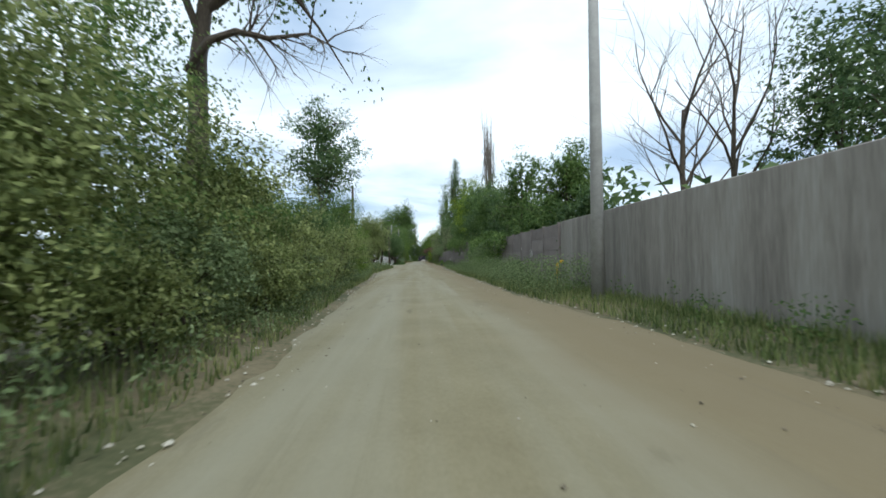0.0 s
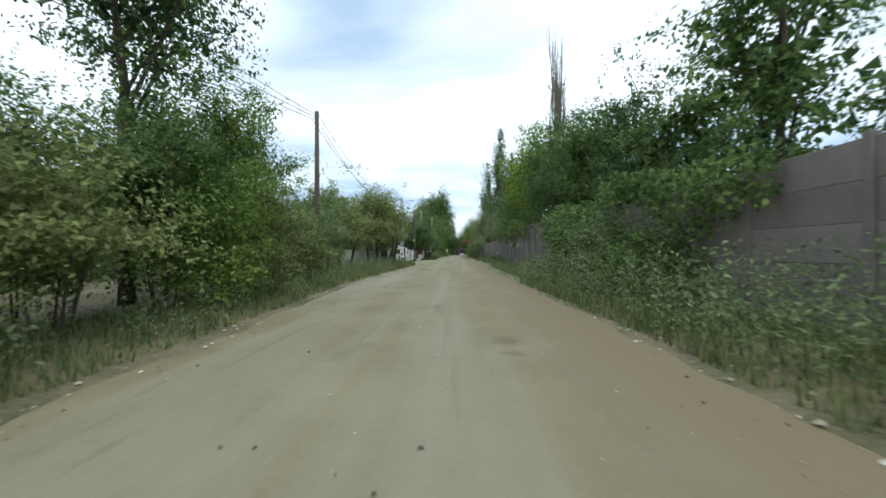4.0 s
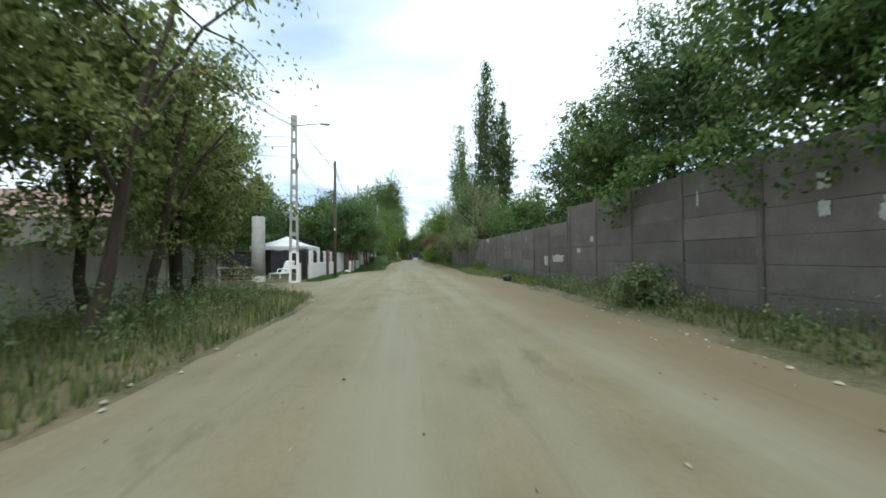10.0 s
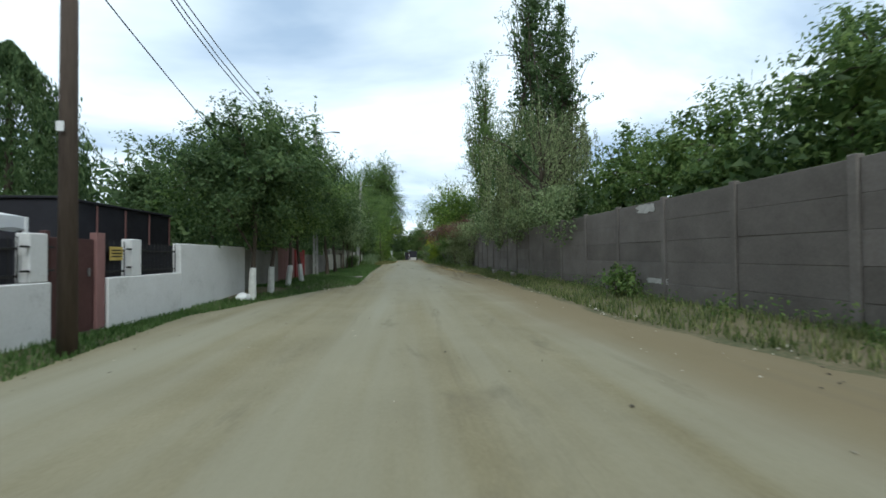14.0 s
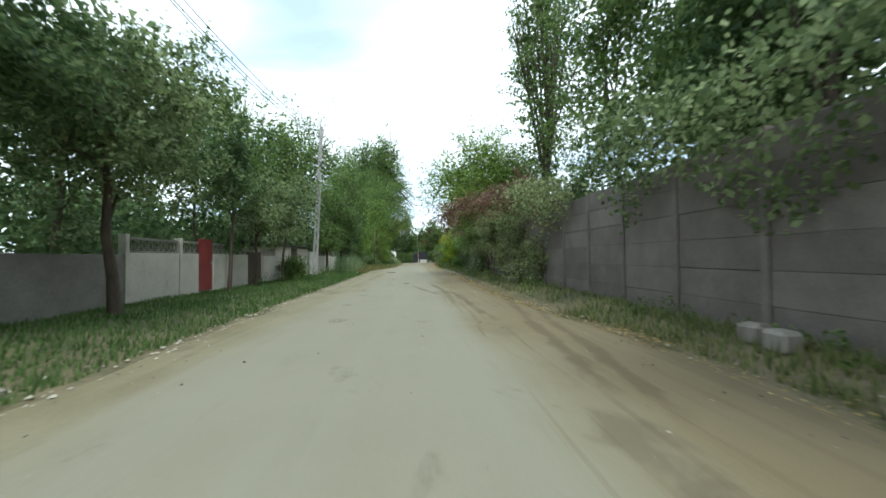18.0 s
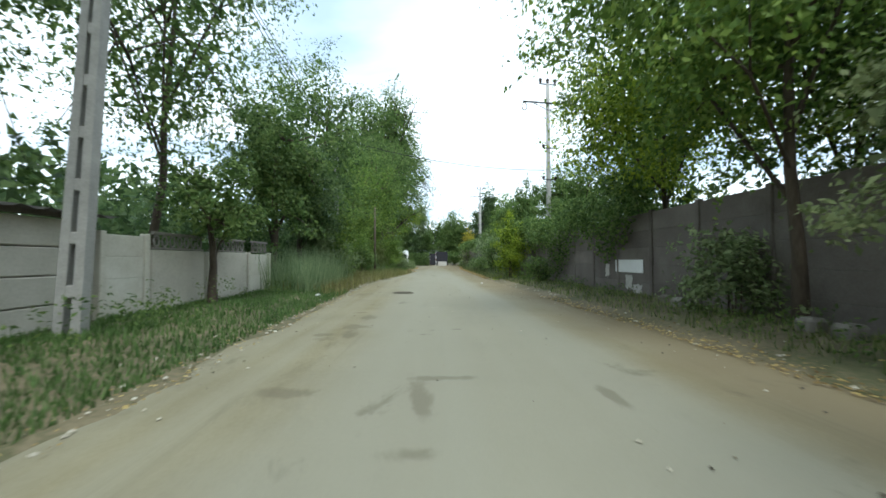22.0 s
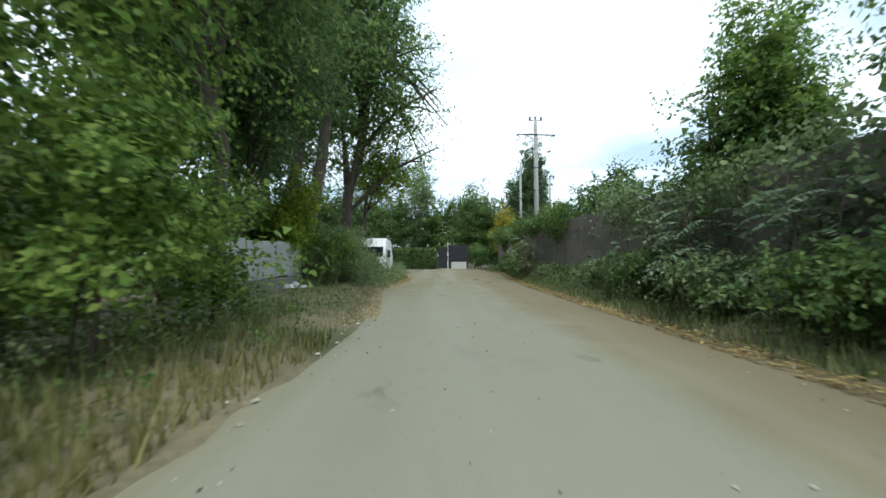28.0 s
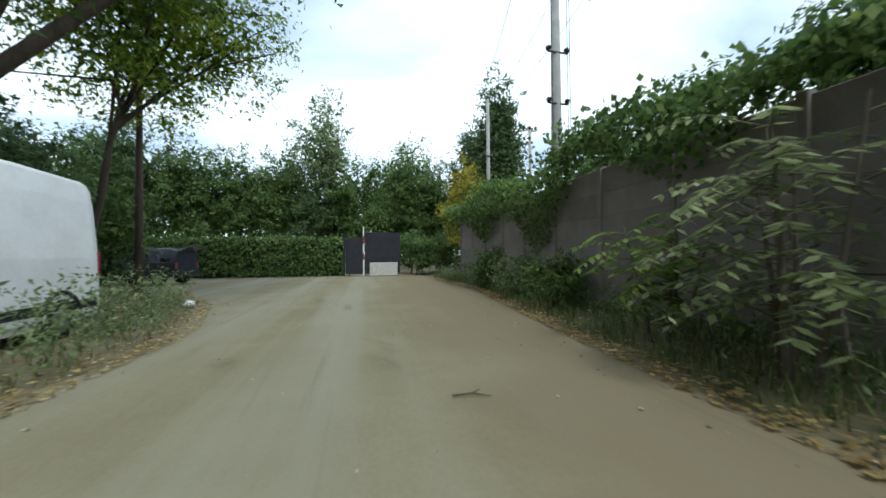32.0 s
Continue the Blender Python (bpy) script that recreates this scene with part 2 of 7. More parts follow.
def road_material():
    """Pale dusty road: worn grey wheel lanes, tan sandy margins, darker damp cracks and patches."""
    m = mat("road_dust", [(0.25, (0.144, 0.121, 0.070)), (0.5, (0.200, 0.175, 0.106)), (0.75, (0.256, 0.228, 0.147))], scale=0.7, fine=26, bump=0.8, coords="World", spec=0.15)
    nt = m.node_tree
    bs = nt.nodes["Principled BSDF"]
    base = bs.inputs["Base Color"].links[0].from_socket
    geo = nt.nodes.new("ShaderNodeNewGeometry")
    # worn lanes run along the road, broken up by long noise
    mp = nt.nodes.new("ShaderNodeMapping")
    mp.inputs["Scale"].default_value = (0.9, 0.045, 0.0)
    nt.links.new(geo.outputs["Position"], mp.inputs[0])
    n = node(nt, "ShaderNodeTexNoise", Scale=1.0, Detail=4.0, Roughness=0.55)
    nt.links.new(mp.outputs[0], n.inputs["Vector"])
    rp = nt.nodes.new("ShaderNodeValToRGB")
    rp.color_ramp.elements[0].position, rp.color_ramp.elements[1].position = 0.40, 0.68
    nt.links.new(n.outputs["Fac"], rp.inputs[0])
    mix = nt.nodes.new("ShaderNodeMix")
    mix.data_type = "RGBA"
    mix.inputs["B"].default_value = (0.252, 0.237, 0.173, 1)
    nt.links.new(rp.outputs[0], mix.inputs["Factor"])
    nt.links.new(base, mix.inputs["A"])
    # damp worn patches
    mp2 = nt.nodes.new("ShaderNodeMapping")
    mp2.inputs["Scale"].default_value = (0.55, 0.22, 0.0)
    nt.links.new(geo.outputs["Position"], mp2.inputs[0])
    n2 = node(nt, "ShaderNodeTexNoise", Scale=1.3, Detail=7.0, Roughness=0.68, Distortion=0.6)
    nt.links.new(mp2.outputs[0], n2.inputs["Vector"])
    rp2 = nt.nodes.new("ShaderNodeValToRGB")
    rp2.color_ramp.elements[0].position, rp2.color_ramp.elements[1].position = 0.59, 0.71
    nt.links.new(n2.outputs["Fac"], rp2.inputs[0])
    mix2 = nt.nodes.new("ShaderNodeMix")
    mix2.data_type = "RGBA"
    mix2.inputs["B"].default_value = (0.13, 0.112, 0.075, 1)
    sc = nt.nodes.new("ShaderNodeMath")
    sc.operation = "MULTIPLY"
    sc.inputs[1].default_value = 0.75
    nt.links.new(rp2.outputs[0], sc.inputs[0])
    nt.links.new(sc.outputs[0], mix2.inputs["Factor"])
    nt.links.new(mix.outputs["Result"], mix2.inputs["A"])
    # sandy shoulder on one side of the worn lane
    sep = nt.nodes.new("ShaderNodeSeparateXYZ")
    nt.links.new(geo.outputs["Position"], sep.inputs[0])
    wob = node(nt, "ShaderNodeTexNoise", Scale=0.22, Detail=4.0, Roughness=0.6)
    nt.links.new(geo.outputs["Position"], wob.inputs["Vector"])
    sh = nt.nodes.new("ShaderNodeMath")
    sh.operation = "MULTIPLY_ADD"
    sh.inputs[1].default_value = 3.2
    nt.links.new(wob.outputs["Fac"], sh.inputs[0])
    nt.links.new(sep.outputs["X"], sh.inputs[2])
    rng_ = nt.nodes.new("ShaderNodeMapRange")
    rng_.interpolation_type = "SMOOTHSTEP"
    rng_.inputs["From Min"].default_value, rng_.inputs["From Max"].default_value = 2.5, 4.4
    rng_.inputs["To Max"].default_value = 0.8
    nt.links.new(sh.outputs[0], rng_.inputs["Value"])
    mix3 = nt.nodes.new("ShaderNodeMix")
    mix3.data_type = "RGBA"
    mix3.inputs["B"].default_value = (0.178, 0.142, 0.083, 1)
    nt.links.new(rng_.outputs[0], mix3.inputs["Factor"])
    nt.links.new(mix2.outputs["Result"], mix3.inputs["A"])
    # narrow darker ruts along the way
    mp4 = nt.nodes.new("ShaderNodeMapping")
    mp4.inputs["Scale"].default_value = (2.4, 0.13, 0.0)
    nt.links.new(geo.outputs["Position"], mp4.inputs[0])
    n4 = node(nt, "ShaderNodeTexNoise", Scale=1.0, Detail=5.0, Roughness=0.6, Distortion=0.5)
    nt.links.new(mp4.outputs[0], n4.inputs["Vector"])
    rp4 = nt.nodes.new("ShaderNodeValToRGB")
    rp4.color_ramp.elements[0].position, rp4.color_ramp.elements[1].position = 0.60, 0.72
    rp4.color_ramp.elements[1].color = (0.4, 0.4, 0.4, 1)
    nt.links.new(n4.outputs["Fac"], rp4.inputs[0])
    mix4 = nt.nodes.new("ShaderNodeMix")
    mix4.data_type = "RGBA"
    mix4.inputs["B"].default_value = (0.14, 0.12, 0.078, 1)
    nt.links.new(rp4.outputs[0], mix4.inputs["Factor"])
    nt.links.new(mix3.outputs["Result"], mix4.inputs["A"])
    # worn grey crown of the road in the second half of the way
    lane = nt.nodes.new("ShaderNodeMath")
    lane.operation = "MULTIPLY_ADD"
    lane.inputs[1].default_value = 1.6
    nt.links.new(wob.outputs["Fac"], lane.inputs[0])
    nt.links.new(sep.outputs["X"], lane.inputs[2])
    dist = nt.nodes.new("ShaderNodeMath")
    dist.operation = "ABSOLUTE"
    off = nt.nodes.new("ShaderNodeMath")
    off.operation = "SUBTRACT"
    off.inputs[1].default_value = 0.35
    nt.links.new(lane.outputs[0], off.inputs[0])
    nt.links.new(off.outputs[0], dist.inputs[0])
    crown = map_range(nt, dist.outputs[0], 2.3, 1.3, 0.75)
    past = nt.nodes.new("ShaderNodeMath")
    past.operation = "MULTIPLY"
    nt.links.new(map_range(nt, sep.outputs["Y"], 78, 96, 1.0), past.inputs[0])
    nt.links.new(map_range(nt, sep.outputs["Y"], 166, 148, 1.0), past.inputs[1])
    along = past.outputs[0]
    both = nt.nodes.new("ShaderNodeMath")
    both.operation = "MULTIPLY"
    nt.links.new(crown, both.inputs[0])
    nt.links.new(along, both.inputs[1])
    mix5 = blend(nt, both.outputs[0], mix4.outputs["Result"], (0.246, 0.236, 0.184, 1))
    # sharp-edged damp hollows and scrapes
    n6 = stretched_noise(nt, geo.outputs["Position"], (0.95, 0.62, 0.0), (0, 0, 0.35), 1.0)
    wet = nt.nodes.new("ShaderNodeMath")
    wet.operation = "MULTIPLY"
    nt.links.new(map_range(nt, n6, 0.62, 0.72, 0.6), wet.inputs[0])
    nt.links.new(along, wet.inputs[1])
    mix6 = blend(nt, wet.outputs[0], mix5, (0.105, 0.090, 0.060, 1))
    # tyre tracks pressed into the sandy side
    n7 = stretched_noise(nt, geo.outputs["Position"], (3.6, 0.10, 0.0), (0, 0, 0.09), 1.0)
    track = map_range(nt, n7, 0.52, 0.60, 0.75)
    zone = nt.nodes.new("ShaderNodeMath")
    zone.operation = "MULTIPLY"
    nt.links.new(map_range(nt, sep.outputs["X"], 0.9, 1.5, 1.0), zone.inputs[0])
    nt.links.new(map_range(nt, sep.outputs["Y"], 114, 108, 1.0), zone.inputs[1])
    zone2 = nt.nodes.new("ShaderNodeMath")
    zone2.operation = "MULTIPLY"
    nt.links.new(zone.outputs[0], zone2.inputs[0])
    nt.links.new(map_range(nt, sep.outputs["Y"], 88, 97, 1.0), zone2.inputs[1])
    mask = nt.nodes.new("ShaderNodeMath")
    mask.operation = "MULTIPLY"
    nt.links.new(zone2.outputs[0], mask.inputs[0])
    nt.links.new(track, mask.inputs[1])
    mix7 = blend(nt, mask.outputs[0], mix6, (0.150, 0.120, 0.072, 1))
    # single damp hollows: x, y, half width, half length
    ragged = stretched_noise(nt, geo.outputs["Position"], (2.2, 1.3, 0.0), (0, 0, 0), 1.0)
    total = None
    for cx, cy, rx, ry in ((-2.05, 125.85, 0.55, 0.35), (-2.4, 118.45, 0.42, 0.3), (-2.35, 117.7, 0.2, 0.5), (-2.6, 120.5, 0.28, 0.13), (-0.83, 115.2, 0.42, 0.10), (-1.12, 114.5, 0.13, 0.6), (-1.15, 113.6, 0.25, 0.13),
                           (-2.4, 114.85, 0.4, 0.16), (-2.5, 117.0, 0.16, 0.6), (-2.35, 119.6, 0.16, 0.5), (0.7, 114.6, 0.09, 0.35), (-1.13, 117.7, 0.14, 0.1), (-0.48, 118.15, 0.14, 0.08), (-1.1, 111.0, 0.18, 1.1),
                           (-1.87, 106.9, 0.12, 0.3), (-3.2, 107.8, 0.2, 0.3), (-2.8, 117.7, 0.3, 0.15), (1.82, 93.5, 0.3, 1.1), (1.3, 91.8, 0.36, 0.15), (0.3, 92.4, 0.14, 1.1), (-0.3, 90.8, 0.2, 0.4), (1.45, 24.6, 0.5, 0.3), (1.5, 23.9, 0.25, 0.2),
                           (-0.1, 47.3, 0.14, 0.4), (0.45, 44.0, 0.2, 0.5), (-0.1, 49.4, 0.12, 0.35), (-0.25, 9.9, 0.10, 0.7), (-0.85, 12.1, 0.2, 0.12)):
        sub = nt.nodes.new("ShaderNodeVectorMath")
        sub.operation = "SUBTRACT"
        sub.inputs[1].default_value = (cx, cy, 0)
        nt.links.new(geo.outputs["Position"], sub.inputs[0])
        sc3 = nt.nodes.new("ShaderNodeVectorMath")
        sc3.operation = "MULTIPLY"
        sc3.inputs[1].default_value = (1 / rx, 1 / ry, 0)
        nt.links.new(sub.outputs[0], sc3.inputs[0])
        ln = nt.nodes.new("ShaderNodeVectorMath")
        ln.operation = "LENGTH"
        nt.links.new(sc3.outputs[0], ln.inputs[0])
        far = nt.nodes.new("ShaderNodeMath")
        far.operation = "MULTIPLY_ADD"
        far.inputs[1].default_value = 3.6
        nt.links.new(ragged, far.inputs[0])
        nt.links.new(ln.outputs["Value"], far.inputs[2])
        one = map_range(nt, far.outputs[0], 2.75, 2.0, 0.5)
        if total is None:
            total = one
        else:
            mx = nt.nodes.new("ShaderNodeMath")
            mx.operation = "MAXIMUM"
            nt.links.new(total, mx.inputs[0])
            nt.links.new(one, mx.inputs[1])
            total = mx.outputs[0]
    mix8 = blend(nt, total, mix7, (0.105, 0.088, 0.058, 1))
    # paired tyre tracks pressed into the sandy side: x at y0 and y1, y0, y1, half width
    total = None
    for xa, xb, ya, yb, half in ((2.02, 1.78, 88.0, 92.6, 0.13), (2.15, 3.5, 94.5, 106.5, 0.14), (2.45, 3.75, 94.0, 104.0, 0.13), (1.0, 0.12, 104.6, 108.9, 0.11), (1.5, 1.05, 104.6, 109.6, 0.12), (1.95, 1.6, 99.0, 106.0, 0.12)):
        line = nt.nodes.new("ShaderNodeMapRange")
        line.clamp = False
        for socket, value in (("From Min", ya), ("From Max", yb), ("To Min", xa), ("To Max", xb)):
            line.inputs[socket].default_value = value
        nt.links.new(sep.outputs["Y"], line.inputs["Value"])
        gap = nt.nodes.new("ShaderNodeMath")
        gap.operation = "SUBTRACT"
        nt.links.new(sep.outputs["X"], gap.inputs[0])
        nt.links.new(line.outputs[0], gap.inputs[1])
        size = nt.nodes.new("ShaderNodeMath")
        size.operation = "ABSOLUTE"
        nt.links.new(gap.outputs[0], size.inputs[0])
        worn = nt.nodes.new("ShaderNodeMath")
        worn.operation = "MULTIPLY_ADD"
        worn.inputs[1].default_value = 0.5
        nt.links.new(ragged, worn.inputs[0])
        nt.links.new(size.outputs[0], worn.inputs[2])
        one = map_range(nt, worn.outputs[0], 0.27 + half, 0.2 + half * 0.5, 0.75)
        for lo, hi in ((ya - 0.5, ya + 0.5), (yb + 0.8, yb - 0.8)):
            ends = nt.nodes.new("ShaderNodeMath")
            ends.operation = "MULTIPLY"
            nt.links.new(one, ends.inputs[0])
            nt.links.new(map_range(nt, sep.outputs["Y"], lo, hi, 1.0), ends.inputs[1])
            one = ends.outputs[0]
        if total is None:
            total = one
        else:
            mx = nt.nodes.new("ShaderNodeMath")
            mx.operation = "MAXIMUM"
            nt.links.new(total, mx.inputs[0])
            nt.links.new(one, mx.inputs[1])
            total = mx.outputs[0]
    mix8 = blend(nt, total, mix8, (0.120, 0.096, 0.058, 1))
    nt.links.new(mix8, bs.inputs["Base Color"])
    return m


M["road"] = road_material()

# ---------------------------------------------------------------- builders


def mesh_from(name, verts, faces, material):
    me = bpy.data.meshes.new(name)
    me.from_pydata(verts, [], faces)
    if material:
        me.materials.append(material)
    me.update()
    return me


def part(name, me, parent=None, at=(0, 0, 0), label="", turn=0.0, smooth=False):
    """Links a mesh (or bmesh) as one object under its thing."""
    if isinstance(me, tuple):
        bm, material = me
        data = bpy.data.meshes.new(name)
        bm.to_mesh(data)
        bm.free()
        data.materials.append(material)
        me = data
    if smooth:
        me.polygons.foreach_set("use_smooth", [True] * len(me.polygons))
    ob = new(name, me)
    ob.location = at
    ob.rotation_euler = (0, 0, radians(turn))
    if parent:
        ob.parent = parent
    if label:
        ob["label"] = label
    return ob


def thing(name, at, label, category, group="", kind="", turn=0.0):
    ob = new(name)
    ob.location = at
    ob.rotation_euler = (0, 0, radians(turn))
    return tagged(ob, label, category, group, kind)


def box(sx, sy, sz, at=(0, 0, 0), bevel=0.0, bm=None, turn=None):
    """A box whose base centre is at, in bm."""
    bm = bm or bmesh.new()
    m = Matrix.Translation((at[0], at[1], at[2] + sz / 2)) @ (turn or Matrix()) @ Matrix.Diagonal((sx, sy, sz, 1))
    made = bmesh.ops.create_cube(bm, size=1, matrix=m)
    if bevel:
        edges = {e for v in made["verts"] for e in v.link_edges}
        bmesh.ops.bevel(bm, geom=list(edges), offset=bevel, segments=1, affect="EDGES")
    return bm


def tube(bm, pts, radii, sides=8, cap=True):
    """A tapered tube along points."""
    rings = []
    for i, p in enumerate(pts):
        p = Vector(p)
        d = Vector(pts[min(i + 1, len(pts) - 1)]) - Vector(pts[max(i - 1, 0)])
        q = d.to_track_quat("Z", "Y")
        rings.append([bm.verts.new(p + q @ Vector((math.cos(a) * radii[i], math.sin(a) * radii[i], 0))) for a in [2 * math.pi * k / sides for k in range(sides)]])
    for a, b in zip(rings, rings[1:]):
        for k in range(sides):
            bm.faces.new((a[k], a[(k + 1) % sides], b[(k + 1) % sides], b[k]))
    if cap:
        bm.faces.new(rings[0][::-1])
        bm.faces.new(rings[-1])
    return bm


def tube_arrays(tubes, sides=5):
    """Vertices and faces of many tapered tubes, for trunks and limbs."""
    verts, faces = [], []
    for pts, radii in tubes:
        base = len(verts)
        for i, p in enumerate(pts):
            d = (pts[min(i + 1, len(pts) - 1)] - pts[max(i - 1, 0)]).normalized()
            u = d.orthogonal().normalized()
            w = d.cross(u)
            for k in range(sides):
                a = 2 * math.pi * k / sides
                verts.append(p + (u * math.cos(a) + w * math.sin(a)) * radii[i])
        for i in range(len(pts) - 1):
            for k in range(sides):
                a, b = base + i * sides + k, base + i * sides + (k + 1) % sides
                faces.append((a, b, b + sides, a + sides))
    return verts, faces


def leaf_mesh(name, centres, size, material, rng, droop=0.3, slim=0.45, face=None, tri=False):
    """One leaf at each centre (n x 3), folded along its rib (tri: a plain three-cornered one). face: the way (n x 3) that the upper sides mostly turn."""
    n = len(centres)
    if face is None:
        d = rng.normal(size=(n, 3))
        d[:, 2] -= droop
    else:
        nrm = face + rng.normal(size=(n, 3)) * 0.55
        nrm /= np.linalg.norm(nrm, axis=1)[:, None] + 1e-9
        d = rng.normal(size=(n, 3))
        d[:, 2] -= droop
        d -= nrm * (d * nrm).sum(1)[:, None]
    d /= np.linalg.norm(d, axis=1)[:, None] + 1e-9
    u = np.cross(d, rng.normal(size=(n, 3))) if face is None else np.cross(d, nrm)
    u /= np.linalg.norm(u, axis=1)[:, None] + 1e-9
    nrm = np.cross(d, u)
    s = (size * rng.uniform(0.6, 1.3, n))[:, None]
    if tri:
        v = np.empty((n, 3, 3))
        v[:, 0] = centres - d * s * 0.42 + u * s * slim * 0.55
        v[:, 1] = centres - d * s * 0.42 - u * s * slim * 0.55
        v[:, 2] = centres + d * s * 0.58
        return v if name is None else quads(name, v.reshape(-1, 3), n, material, 3)
    v = np.empty((n, 4, 3))
    v[:, 0] = centres - d * s * 0.5
    v[:, 1] = centres + u * s * slim * 0.5 + nrm * s * 0.08 - d * s * 0.05
    v[:, 2] = centres + d * s * 0.5
    v[:, 3] = centres - u * s * slim * 0.5 + nrm * s * 0.08 - d * s * 0.05
    return v if name is None else quads(name, v.reshape(-1, 3), n, material)


def joined_leaves(name, groups, material):
    """One mesh of several leaf arrays (n x corners x 3)."""
    me = bpy.data.meshes.new(name)
    total = sum(g.shape[0] * g.shape[1] for g in groups)
    sizes = np.concatenate([np.full(g.shape[0], g.shape[1], np.int32) for g in groups])
    me.vertices.add(total)
    me.vertices.foreach_set("co", np.concatenate([g.reshape(-1, 3) for g in groups]).astype(np.float32).ravel())
    me.loops.add(total)
    me.loops.foreach_set("vertex_index", np.arange(total, dtype=np.int32))
    me.polygons.add(len(sizes))
    me.polygons.foreach_set("loop_start", np.concatenate([[0], np.cumsum(sizes)[:-1]]).astype(np.int32))
    me.materials.append(material)
    me.update(calc_edges=True)
    return me


def quads(name, v, n, material, k=4):
    me = bpy.data.meshes.new(name)
    me.vertices.add(n * k)
    me.vertices.foreach_set("co", v.astype(np.float32).ravel())
    me.loops.add(n * k)
    me.loops.foreach_set("vertex_index", np.arange(n * k, dtype=np.int32))
    me.polygons.add(n)
    me.polygons.foreach_set("loop_start", np.arange(0, n * k, k, dtype=np.int32))
    me.materials.append(material)
    me.update(calc_edges=True)
    return me


LEAFY = 1.2  # leaf count factor


def tree(x, y, h, r, base, seed, leaf="leaf", size=0.14, dens=1.0, trunk=0.14, label="leafy green roadside tree with a spreading crown", bark="bark",
         name="tree", category="tree", fill=1.8, droop=0.3, stems=1, flat=1.0, lean=(0, 0), lime=0.0, clumps=None, slim=0.55, z0=0.0, limbs=None):
    """A tapered trunk with forking limbs, and a crown of clustered leaves round the limb ends.
    h: height; r: crown radius; base: height where the crown begins."""
    rng = np.random.default_rng(seed)
    t = thing(name, (x, y, z0), label, category)
    far = abs(x) > 8.5 or y > 190
    size *= 1.12 if far else 0.84
    cz, rz = (h + base) / 2, (h - base) / 2
    tubes, ends = [], []
    n_limbs = limbs or max(5, int(5 + r * 1.6))
    for s in range(stems):
        off = Vector((0, 0, 0)) if stems == 1 else Vector((rng.normal() * r * 0.22, rng.normal() * r * 0.22, 0)) * (0.42 if trunk > 0.5 else 1.0)
        top = Vector((lean[0] + rng.normal() * r * 0.12, lean[1] + rng.normal() * r * 0.12, base + (h - base) * 0.72)) + off * (1 if trunk > 0.5 else 1.7)
        path = [off.copy()]
        for k in range(1, 7):
            f = k / 6
            path.append(off.lerp(top, f) + Vector((rng.normal(), rng.normal(), 0)) * 0.035 * h * 0.25 * math.sin(f * 3.0))
        rad = trunk / math.sqrt(stems)
        tubes.append((path, [rad * 1.25] + [rad * (1 - 0.78 * k / 6) for k in range(1, 7)]))
        for i in range(max(3, n_limbs // stems)):
            f = rng.uniform(max(0.25, base / max(top.z, 0.1) * 0.85), 1.0)
            start = path[min(5, int(f * 6))].lerp(path[min(6, int(f * 6) + 1)], f * 6 - int(f * 6))
            a = i * 2.4 + rng.uniform(-0.5, 0.5)
            zz = rng.uniform(-0.75, 0.95)
            reach = r * math.sqrt(max(0.08, 1 - zz * zz)) * rng.uniform(0.55, 0.95)
            end = Vector((lean[0] + off.x + math.cos(a) * reach, lean[1] + off.y + math.sin(a) * reach, max(base * 0.8, cz + zz * rz * 0.9)))
            mid = start.lerp(end, 0.5) + Vector((0, 0, 0.12 * r))
            rl = rad * rng.uniform(0.28, 0.42)
            tubes.append(([start, mid, end], [rl, rl * 0.7, rl * 0.25]))
            ends += [end, mid.lerp(end, 0.5)]
            for j in range(2 if dens > 0 else 3):
                e2 = mid.lerp(end, rng.uniform(0.3, 1)) + Vector((rng.normal() * r * 0.3, rng.normal() * r * 0.3, rng.normal() * rz * 0.22))
                tubes.append(([mid, mid.lerp(e2, 0.55) + Vector((0, 0, 0.05 * r)), e2], [rl * 0.5, rl * 0.32, rl * 0.1]))
                ends.append(e2)
                if dens <= 0:
                    for q in range(3):
                        a2 = mid.lerp(e2, 0.35 + 0.2 * q)
                        e3 = a2 + Vector((rng.normal() * r * 0.16, rng.normal() * r * 0.16, abs(rng.normal()) * r * 0.22 + 0.1))
                        tubes.append(([a2, a2.lerp(e3, 0.5) + Vector((rng.normal(), rng.normal(), 0)) * 0.04, e3], [0.014, 0.010, 0.004]))
        ends.append(top)
        ends.append(Vector((top.x, top.y, h - 0.1)))
    v, f = tube_arrays(tubes)
    part("trunk", mesh_from("trunk", v, f, M[bark]), t, smooth=True)
    if lime:
        foot, knee = tubes[0][0][0], tubes[0][0][1]
        reach = [foot, foot.lerp(knee, min(1.0, lime / knee.z))]
        if lime > knee.z:
            nxt = tubes[0][0][2]
            reach.append(knee.lerp(nxt, (lime - knee.z) / (nxt.z - knee.z)))
        vv, ff = tube_arrays([(reach, [trunk * 1.32, trunk * 1.16, trunk * 1.02][:len(reach)])], 10)
        part("lime_band", mesh_from("lime_band", vv, ff, M["lime"]), t, label="white lime wash on the trunk")
    if dens <= 0:
        return t
    # clusters: limb ends and a lumpy shell of the crown; larger leaves fill the inside
    k = clumps or int(22 + 7 * r * rz)
    dirs = rng.normal(size=(k, 3))
    dirs /= np.linalg.norm(dirs, axis=1)[:, None]
    shell = dirs * np.array([r, r, rz]) * rng.uniform(0.45, 0.95, (k, 1)) * flat + np.array([lean[0] * 0.7, lean[1] * 0.7, cz])
